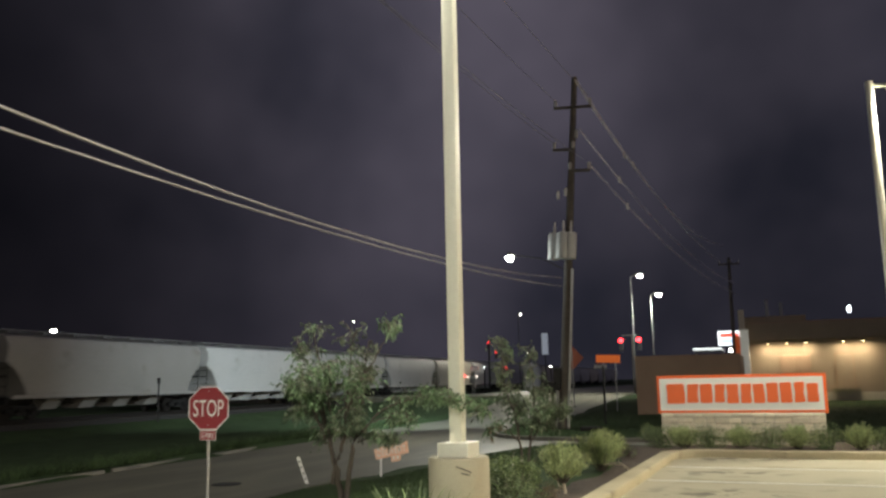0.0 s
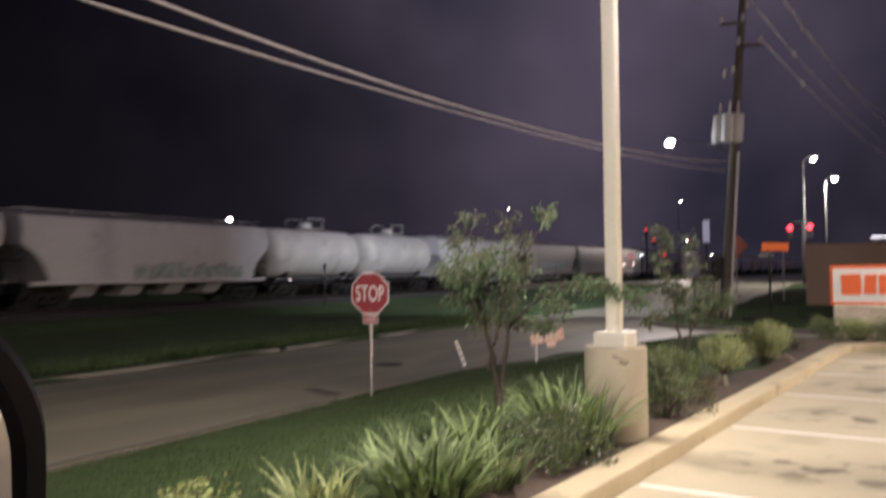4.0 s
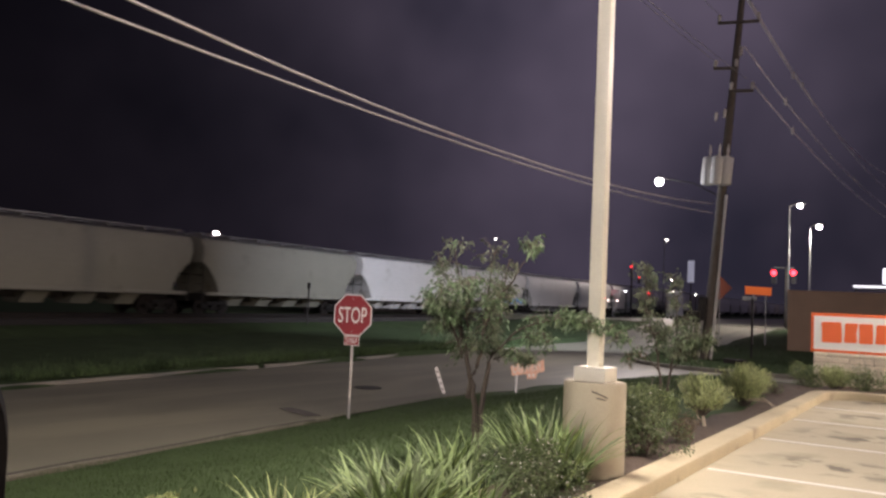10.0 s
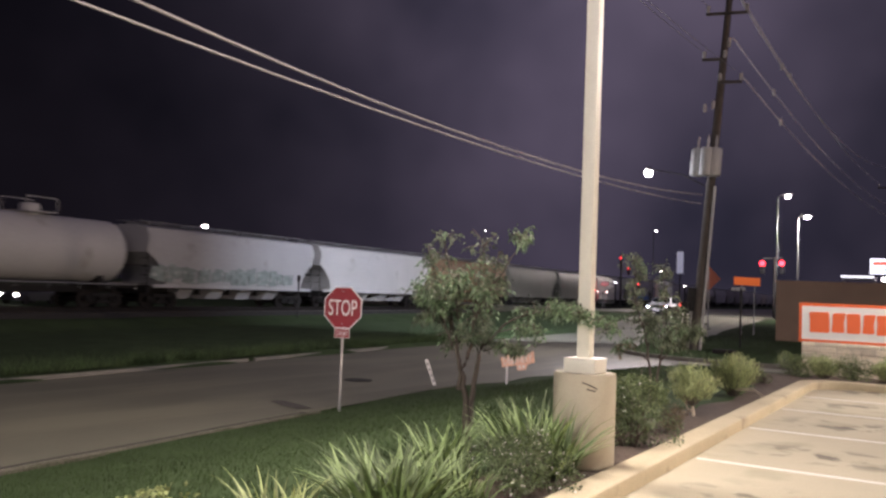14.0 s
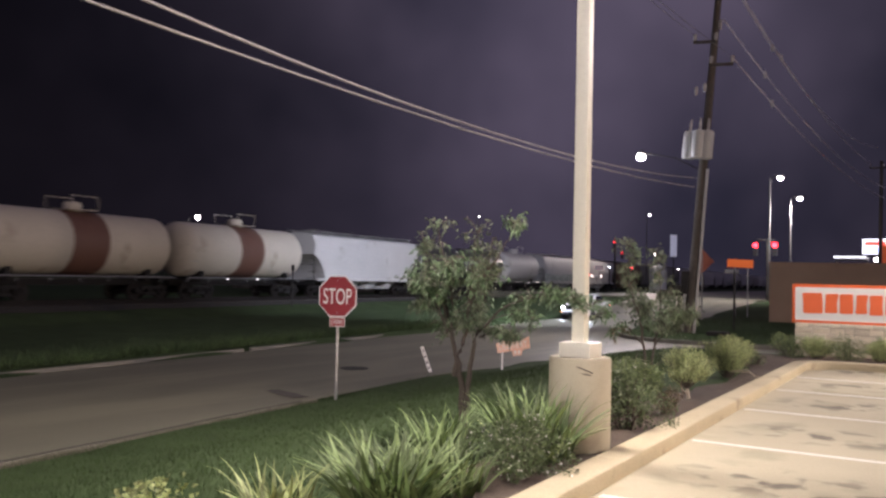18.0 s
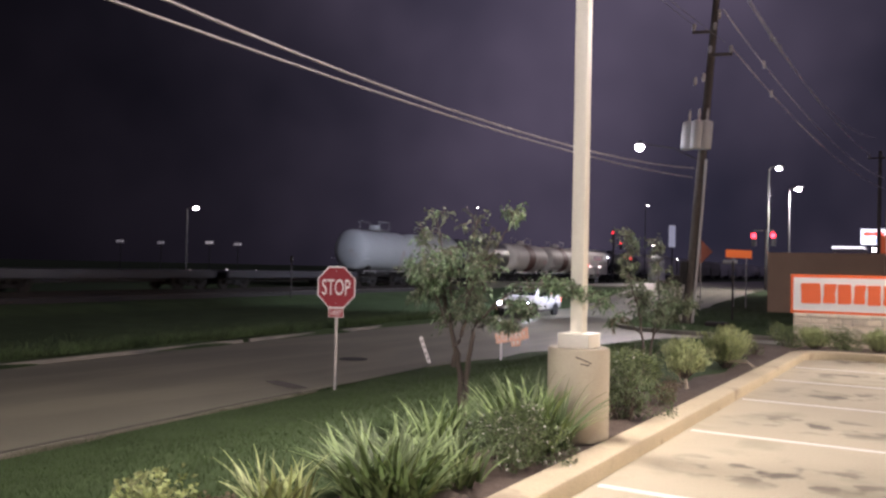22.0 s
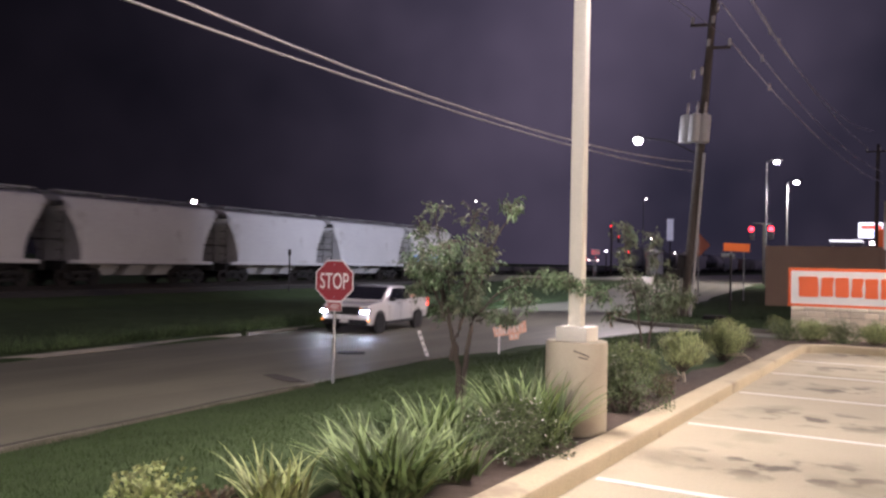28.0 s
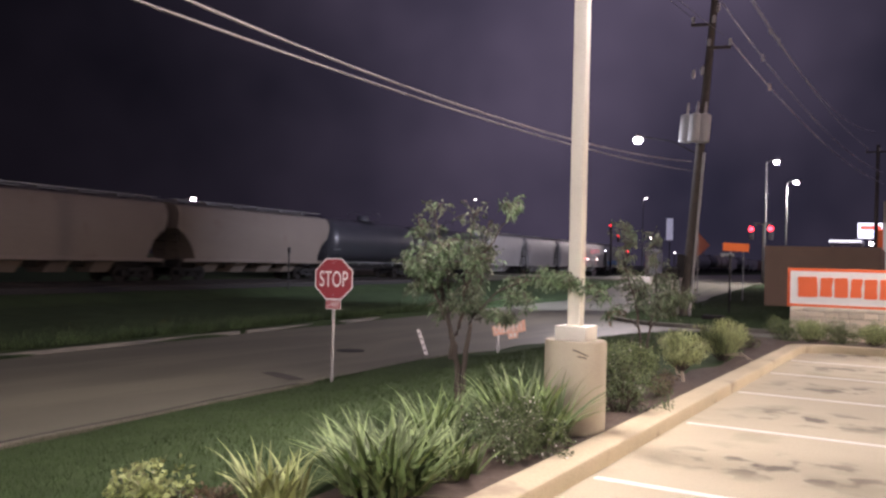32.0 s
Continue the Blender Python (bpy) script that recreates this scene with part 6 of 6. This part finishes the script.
def pickup():
    """Front at -y; origin on the road under the front axle."""
    t = thing("pickup_truck", (0, 0, 0), "white crew-cab pickup with lit headlights", "pickup truck")
    w = 0.92

    def sec(y, belt, low, half, top_in=0.06):
        return (y, [(-half + 0.05, low), (-half, low + 0.14), (-half, belt - 0.16), (-half + top_in, belt), (half - top_in, belt), (half, belt - 0.16), (half, low + 0.14), (half - 0.05, low)])
    body = part("body", loft([sec(-0.76, 0.88, 0.44, 0.76), sec(-0.70, 1.02, 0.34, 0.87), sec(-0.50, 1.08, 0.30, w), sec(0.0, 1.10, 0.30, w), sec(0.50, 1.14, 0.30, w, 0.1),
                              sec(1.1, 1.14, 0.30, w, 0.1), sec(2.0, 1.15, 0.30, w, 0.1), sec(2.64, 1.16, 0.32, w, 0.1), sec(2.66, 0.86, 0.34, w), sec(3.92, 0.86, 0.42, w), sec(3.98, 0.84, 0.5, w - 0.04)]),
                WHITEPAINT, t, "white body with a short bed", smooth=35)
    for k in (-1, 1):
        part("bed_side", box(k * (w - 0.045), 3.31, 0.93, 0.10, 1.36, 0.52, bevel=0.025), WHITEPAINT, body)
        part("bed_rail", box(k * (w - 0.045), 3.31, 1.195, 0.085, 1.32, 0.02, bevel=0.006), BLACK, body, "black bed rail cap")
    part("tailgate", box(0, 3.955, 0.91, 1.66, 0.07, 0.52, bevel=0.02), WHITEPAINT, body)

    def cab(y, z, half):
        return (y, [(-half, 1.08), (-half + 0.02, 1.14), (-half + 0.17 * (z > 1.2), z - 0.06), (-half + 0.27 * (z > 1.2), z), (half - 0.27 * (z > 1.2), z), (half - 0.17 * (z > 1.2), z - 0.06), (half - 0.02, 1.14), (half, 1.08)])
    cabin = part("cabin", loft([cab(0.36, 1.16, 0.84), cab(1.22, 1.66, 0.86), cab(1.50, 1.70, 0.87), cab(2.30, 1.69, 0.87), cab(2.54, 1.62, 0.86), cab(2.64, 1.16, 0.85)]), WHITEPAINT, body, smooth=40)
    bm = bmesh.new()
    f = bm.faces.new([bm.verts.new(p) for p in ((-0.74, 0.43, 1.19), (0.74, 0.43, 1.19), (0.61, 1.17, 1.62), (-0.61, 1.17, 1.62))])
    r = bmesh.ops.extrude_face_region(bm, geom=[f])
    bmesh.ops.translate(bm, vec=(0, -0.018, 0.026), verts=[v for v in r["geom"] if isinstance(v, bmesh.types.BMVert)])
    part("windscreen", bm, GLASSDARK, cabin, "dark windscreen")
    for k in (-1, 1):
        for pts in (((0.76, 1.18), (1.58, 1.18), (1.58, 1.61), (1.28, 1.585)), ((1.63, 1.18), (2.47, 1.18), (2.42, 1.58), (1.63, 1.61))):
            bm = bmesh.new()
            vs = [bm.verts.new((k * (0.875 - (z - 1.14) * 0.32), y, z)) for y, z in pts]
            f = bm.faces.new(vs)
            r = bmesh.ops.extrude_face_region(bm, geom=[f])
            bmesh.ops.translate(bm, vec=(k * 0.02, 0, 0), verts=[v for v in r["geom"] if isinstance(v, bmesh.types.BMVert)])
            part("side_window", bm, GLASSDARK, cabin)
        for y in (1.42, 2.32):
            part("door_handle", box(k * (w + 0.012), y, 1.05, 0.03, 0.18, 0.035, bevel=0.008), BLACK, body)
        part("wing_mirror", box(k * (w + 0.10), 0.74, 1.22, 0.20, 0.12, 0.16, bevel=0.03), BLACK, body, "black wing mirror")
        part("lamp_housing", box(k * 0.75, -0.70, 0.84, 0.32, 0.20, 0.20, rz=k * 22, bevel=0.02), BLACK, body, "dark lamp housing")
        part("headlight", box(k * 0.75, -0.788, 0.80, 0.24, 0.06, 0.085, rz=k * 22, bevel=0.012), HEADLIGHT, body, "glowing white headlight")
        part("indicator", box(k * 0.66, -0.805, 0.905, 0.15, 0.05, 0.035, rz=k * 22, bevel=0.01), AMBER, body, "amber turn lamp")
        part("fog_lamp", box(k * 0.80, -0.66, 0.49, 0.15, 0.16, 0.055, rz=k * 14, bevel=0.01), AMBER, body, "amber fog lamp")
        tl = part("tail_light", box(k * 0.865, 3.95, 1.0, 0.13, 0.13, 0.34, bevel=0.02), TAIL, body, "red tail light")
        part("reverse_lamp", box(k * 0.87, 3.955, 0.97, 0.135, 0.135, 0.035), SIGNWHITE, tl, "white middle bar")
        part("sill", box(k * (w - 0.01), 1.52, 0.36, 0.06, 2.1, 0.12, bevel=0.02), BLACK, body, "dark lower sill")
        for y in (0.72, 1.605, 2.52):
            part("door_gap", box(k * (w + 0.001), y, 0.75, 0.006, 0.012, 0.66), BLACK, body)
    part("fuel_flap", box(-w - 0.008, 2.86, 1.02, 0.012, 0.2, 0.16, bevel=0.004), BLACK, body, "dark fuel flap")
    part("fuel_flap", box(w + 0.008, 2.86, 1.02, 0.012, 0.2, 0.16, bevel=0.004), BLACK, body, "dark fuel flap")
    part("grille", box(0, -0.745, 0.83, 1.10, 0.08, 0.30, bevel=0.03), BLACK, body, "dark grille")
    part("bumper", box(0, -0.69, 0.42, 1.66, 0.20, 0.22, bevel=0.05), BLACK, body)
    part("number_plate", box(0, -0.80, 0.46, 0.30, 0.012, 0.12), SIGNWHITE, body)
    part("rear_bumper", box(0, 4.02, 0.52, 1.7, 0.12, 0.2, bevel=0.03), STEEL, body)
    part("bed_liner", box(0, 3.30, 0.875, 1.62, 1.24, 0.02), BLACK, body)
    part("sunroof", box(0, 1.66, 1.697, 0.84, 0.5, 0.02, bevel=0.006), GLASSDARK, cabin, "dark roof glass")
    part("rear_window", box(0, 2.60, 1.38, 1.24, 0.03, 0.34, rx=10, bevel=0.01), GLASSDARK, cabin)
    part("load", box(0.2, 3.6, 1.09, 0.62, 0.34, 0.40, bevel=0.03), PAPER, body, "pale load in the bed")
    wheels = []
    for y in (0.0, 3.08):
        for k in (-1, 1):
            arch = part("wheel_arch", lathe([(0.44, k * 0.80), (0.44, k * 0.925)], 24, "x", (0, y, 0.40)), BLACK, body)
            wh = new("wheel")
            wh.parent = t
            wh.location = (k * 0.84, y, 0.37)
            part("tyre", lathe([(0.25, -0.11), (0.34, -0.115), (0.37, -0.08), (0.37, 0.08), (0.34, 0.115), (0.25, 0.11)], 28, "x"), RUBBER, wh, smooth=40)
            rim = bmesh.new()
            for a in range(5):
                bm_box(rim, k * 0.085, 0.13 * math.cos(a * 1.2566), 0.13 * math.sin(a * 1.2566), 0.03, 0.24, 0.06, rx=math.degrees(a * 1.2566))
            bm_tube(rim, [(k * 0.02, 0, 0), (k * 0.1, 0, 0)], 0.06, 10)
            bm_tube(rim, [(k * 0.10, 0, 0), (k * 0.09, 0, 0)], 0.255, 24, cap=False)
            part("rim", rim, STEEL, wh, "grey alloy rim")
            wheels.append((wh, k * 0.84, y))
    for o in t.children_recursive:
        if o.type == "MESH":
            o.data.transform(Matrix.Diagonal((0.96, 0.98, 0.88, 1)))
    for wh, x, y in wheels:
        wh.location = (x * 0.96, y * 0.98, 0.37 * 0.88)
    return t, [(wh, x * 0.96, y * 0.98) for wh, x, y in wheels]


TRUCK, WHEELS = pickup()


# ---- a car on the road beyond the railway ----
def far_car():
    """Front at -y; origin on the ground under the middle."""
    t = thing("far_car", (0, 0, 0), "dark saloon car with lit headlights beyond the railway", "car")

    def sec(y, belt, low, half):
        return (y, [(-half, low), (-half, belt - 0.12), (-half + 0.1, belt), (half - 0.1, belt), (half, belt - 0.12), (half, low)])
    body = part("body", loft([sec(-2.2, 0.70, 0.32, 0.78), sec(-2.0, 0.80, 0.28, 0.88), sec(-0.8, 0.92, 0.26, 0.90), sec(1.9, 0.94, 0.28, 0.90), sec(2.2, 0.84, 0.36, 0.82)]), CARBLACK, t, smooth=35)
    part("cabin", loft([sec(-0.75, 0.96, 0.88, 0.78), sec(-0.1, 1.42, 0.88, 0.70), sec(1.0, 1.42, 0.88, 0.70), sec(1.7, 0.96, 0.88, 0.76)]), GLASSDARK, body, "dark glazed cabin", smooth=40)
    for k in (-1, 1):
        part("headlight", box(k * 0.70, -2.17, 0.70, 0.30, 0.22, 0.18, bevel=0.03), glow("far_headlight", (1.0, 0.93, 0.8), 18), body, "glowing headlight")
        for y in (-1.35, 1.35):
            wh = part("wheel", lathe([(0.2, -0.1), (0.3, -0.11), (0.33, -0.07), (0.33, 0.07), (0.3, 0.11), (0.2, 0.1)], 20, "x", (k * 0.8, y, 0.33)), RUBBER, t, smooth=40)
            part("hub", lathe([(0.03, k * 0.09), (0.2, k * 0.1), (0.2, k * 0.05)], 14, "x", (k * 0.8, y, 0.33)), STEEL, wh)
    return t


FARCAR = far_car()


# ---- wing mirror of the vehicle that carries the eye ----
def parked_car():
    """The vehicle beside which the eye stands: its flank, bonnet and wing mirror."""
    t = thing("parked_car", (0, 0, 0), "dark red parked car with a black wing mirror", "car")
    c, w = -1.56, 0.90

    def sec(y, belt, low, half):
        return (y, [(c - half + 0.05, low), (c - half, low + 0.15), (c - half, belt - 0.14), (c - half + 0.1, belt), (c + half - 0.1, belt), (c + half, belt - 0.14), (c + half, low + 0.15), (c + half - 0.05, low)])
    body = part("body", loft([sec(-3.15, 0.86, 0.42, 0.8), sec(-3.05, 0.98, 0.32, w), sec(-1.2, 1.02, 0.26, w), sec(0.1, 1.0, 0.26, w), sec(0.9, 0.93, 0.27, w - 0.02), sec(1.2, 0.82, 0.30, w - 0.08), sec(1.28, 0.66, 0.38, w - 0.16)]),
                REDPAINT, t, "dark red body", smooth=35)

    def cab(y, z, half):
        return (y, [(c - half, 0.94), (c - half + 0.03, 1.04), (c - half + 0.15 * (z > 1.2), z - 0.08), (c - half + 0.28 * (z > 1.2), z), (c + half - 0.28 * (z > 1.2), z), (c + half - 0.15 * (z > 1.2), z - 0.08), (c + half - 0.03, 1.04), (c + half, 0.94)])
    cabin = part("cabin", loft([cab(-3.0, 1.06, 0.80), cab(-2.6, 1.62, 0.80), cab(-1.9, 1.70, 0.80), cab(-0.9, 1.68, 0.80), cab(-0.55, 1.60, 0.80), cab(0.1, 1.06, 0.80)]), REDPAINT, body, smooth=40)
    for k in (-1, 1):
        for pts in (((-1.3, 1.08), (-0.25, 1.08), (-0.62, 1.50), (-1.3, 1.56)), ((-2.45, 1.08), (-1.4, 1.08), (-1.4, 1.56), (-2.35, 1.54))):
            bm = bmesh.new()
            f = bm.faces.new([bm.verts.new((c + k * (0.785 - (z - 1.04) * 0.23), y, z)) for y, z in pts])
            r = bmesh.ops.extrude_face_region(bm, geom=[f])
            bmesh.ops.translate(bm, vec=(k * 0.02, 0, 0), verts=[v for v in r["geom"] if isinstance(v, bmesh.types.BMVert)])
            part("side_window", bm, GLASSDARK, cabin)
        for y in (-1.25, -2.3):
            part("door_handle", box(c + k * (w + 0.012), y, 0.88, 0.03, 0.18, 0.035, bevel=0.008), BLACK, body)
        part("headlight", box(c + k * 0.62, 1.22, 0.64, 0.30, 0.10, 0.12, bevel=0.03), GLASSDARK, body)
        for y in (0.45, -2.25):
            wh = part("wheel", lathe([(0.22, -0.10), (0.31, -0.11), (0.34, -0.07), (0.34, 0.07), (0.31, 0.11), (0.22, 0.10)], 28, "x", (c + k * 0.80, y, 0.34)), RUBBER, t, smooth=40)
            part("rim", lathe([(0.03, k * 0.08), (0.22, k * 0.09), (0.23, k * 0.05)], 20, "x", (c + k * 0.80, y, 0.34)), STEEL, wh)

    def rounded(hy, hz, r, n=12):
        pts = []
        for cy, cz, a0 in ((hy - r, hz - r, 0), (-hy + r, hz - r, 90), (-hy + r, -hz + r, 180), (hy - r, -hz + r, 270)):
            pts += [(cy + r * math.cos(radians(a0 + 90 * k / n)), cz + r * math.sin(radians(a0 + 90 * k / n))) for k in range(n + 1)]
        return pts
    secs = []
    for x, s in ((0.0, 1.0), (-0.012, 1.035), (-0.05, 1.04), (-0.11, 0.9), (-0.15, 0.55)):
        secs.append((x, [(y * s, z * s) for y, z in rounded(0.130, 0.168, 0.085)]))
    bm = bmesh.new()
    rings = [[bm.verts.new((x, y, z)) for y, z in o] for x, o in secs]
    inner = [bm.verts.new((0.0, y, z)) for y, z in rounded(0.121, 0.159, 0.077)]
    deep = [bm.verts.new((-0.03, y, z)) for y, z in rounded(0.120, 0.158, 0.076)]
    rings = [deep, inner] + rings
    for a, b in zip(rings, rings[1:]):
        for k in range(len(a)):
            bm.faces.new((a[k], a[(k + 1) % len(a)], b[(k + 1) % len(a)], b[k]))
    bm.faces.new(rings[-1])
    h = part("wing_mirror", bm, MIRRORBLACK, t, "glossy black wing mirror", smooth=50)
    h.matrix_basis = pose(-0.411, 0.103, 1.579, 0, 0, -10.7)
    bm = bmesh.new()
    # slightly convex glass, tipped up in its housing
    rim = rounded(0.1205, 0.1585, 0.0765)
    rows = [[bm.verts.new((-0.004 - 0.030 * z * f - ((y * f) ** 2 + (z * f) ** 2) / 7.0, y * f, z * f)) for y, z in rim] for f in (1.0, 0.8, 0.6, 0.4, 0.2)]
    for a, b in zip(rows, rows[1:]):
        for k in range(len(a)):
            bm.faces.new((a[k], a[(k + 1) % len(a)], b[(k + 1) % len(a)], b[k]))
    bm.faces.new(rows[-1])
    part("mirror_glass", bm, CHROME, h, "mirror glass showing lit restaurant", smooth=60)
    part("arm", tube([(-0.06, -0.09, -0.10), (-0.14, -0.20, -0.30), (-0.24, -0.34, -0.52)], [0.03, 0.026, 0.035], 10), BLACK, h)
    return t


parked_car()
# ---- what moves ----
# seconds and distance along the road of the pickup's front axle, then its place on the cross street before the turn
DRIVE = [(13.5, 67.5), (14.5, 62.5), (15.5, 57.2), (16.0, 54.3), (16.5, 50.8), (17.0, 48.0), (18.0, 45.6), (19.5, 42.0), (20.0, 40.9), (21.0, 38.3), (22.0, 36.0), (23.0, 34.9), (24.0, 34.4),
         (25.0, 33.7), (25.5, 32.0), (26.5, 28.2), (27.5, 24.3), (28.0, 20.4), (28.5, 17.05), (29.0, 13.6), (29.5, 9.7), (30.0, 5.7), (30.5, 2.5), (31.0, -1.5), (32.0, -9.7)]
# it drifts towards the middle of the road as it passes
DRIFT = [(27.0, 17.9), (28.0, 18.4), (28.5, 18.5), (29.0, 18.7), (29.5, 19.2), (30.0, 19.5)]
STREET = [(0.0, 16.0, 73.2, -90), (9.0, 1.5, 73.2, -90), (10.0, -11.5, 73.0, -78), (10.6, -14.2, 72.6, -68), (11.0, -16.36, 72.22, -60), (11.4, -17.09, 71.65, -52), (12.0, -18.3, 70.9, -45), (12.4, -19.03, 70.18, -38), (12.8, -19.55, 69.4, -25), (13.2, -19.89, 68.07, -8)]

# the far car behind the train: seconds, distance along the track
FARDRIVE = [(0.0, 181.0), (11.2, 65.2), (12.0, 57.0), (12.4, 52.0), (13.5, 42.2), (32.0, -150.0)]


def motions():
    turn = math.degrees(TRACK_TURN)
    for t, q in ROLLING:
        rows = []
        for sec in (0.0, 16.0, 32.0):
            p = track_point(q + SPEED * sec)
            rows.append((sec, pose(p.x, p.y, 0, 0, 0, turn)))
        walk(t, rows)
    # the far car runs along beyond the railway
    walk(FARCAR, [(sec, pose(*track_point(q, -22.0, -0.46), 0, 0, turn + 14)) for sec, q in FARDRIVE])
    # the pickup: along the cross street, round the corner, then down the road
    rows = []
    for sec, x, y, a in STREET:
        rows.append((sec, (x, y, 0.5, a)))
    for sec, s in DRIVE:
        p = track_point(s, float(np.interp(sec, [d[0] for d in DRIFT], [d[1] for d in DRIFT])))
        slope = math.degrees(math.atan2(road_z(s + 3.1) - road_z(s), 3.1))
        swing = float(np.interp(sec, (25.5, 28.0, 29.5, 30.5), (0.0, 4.6, 4.4, 2.0)))
        rows.append((sec, (p.x, p.y, road_z(s) + 0.01, turn + swing)))
    walk(TRUCK, [(sec, pose(x, y, z, 0, 0, a)) for sec, (x, y, z, a) in rows])
    times = [r[0] for r in rows]
    gone, total = [], 0.0
    for i, (sec, (x, y, z, a)) in enumerate(rows):
        if i:
            total += math.hypot(x - rows[i - 1][1][0], y - rows[i - 1][1][1])
        gone.append(total)
    steps = [0.1 * k for k in range(321)]
    for wh, x, y in WHEELS:
        spin = [(sec, pose(x, y, 0.326, math.degrees(float(np.interp(sec, times, gone)) / 0.326) % 360, 0, 0)) for sec in steps]
        walk(wh, spin)


motions()
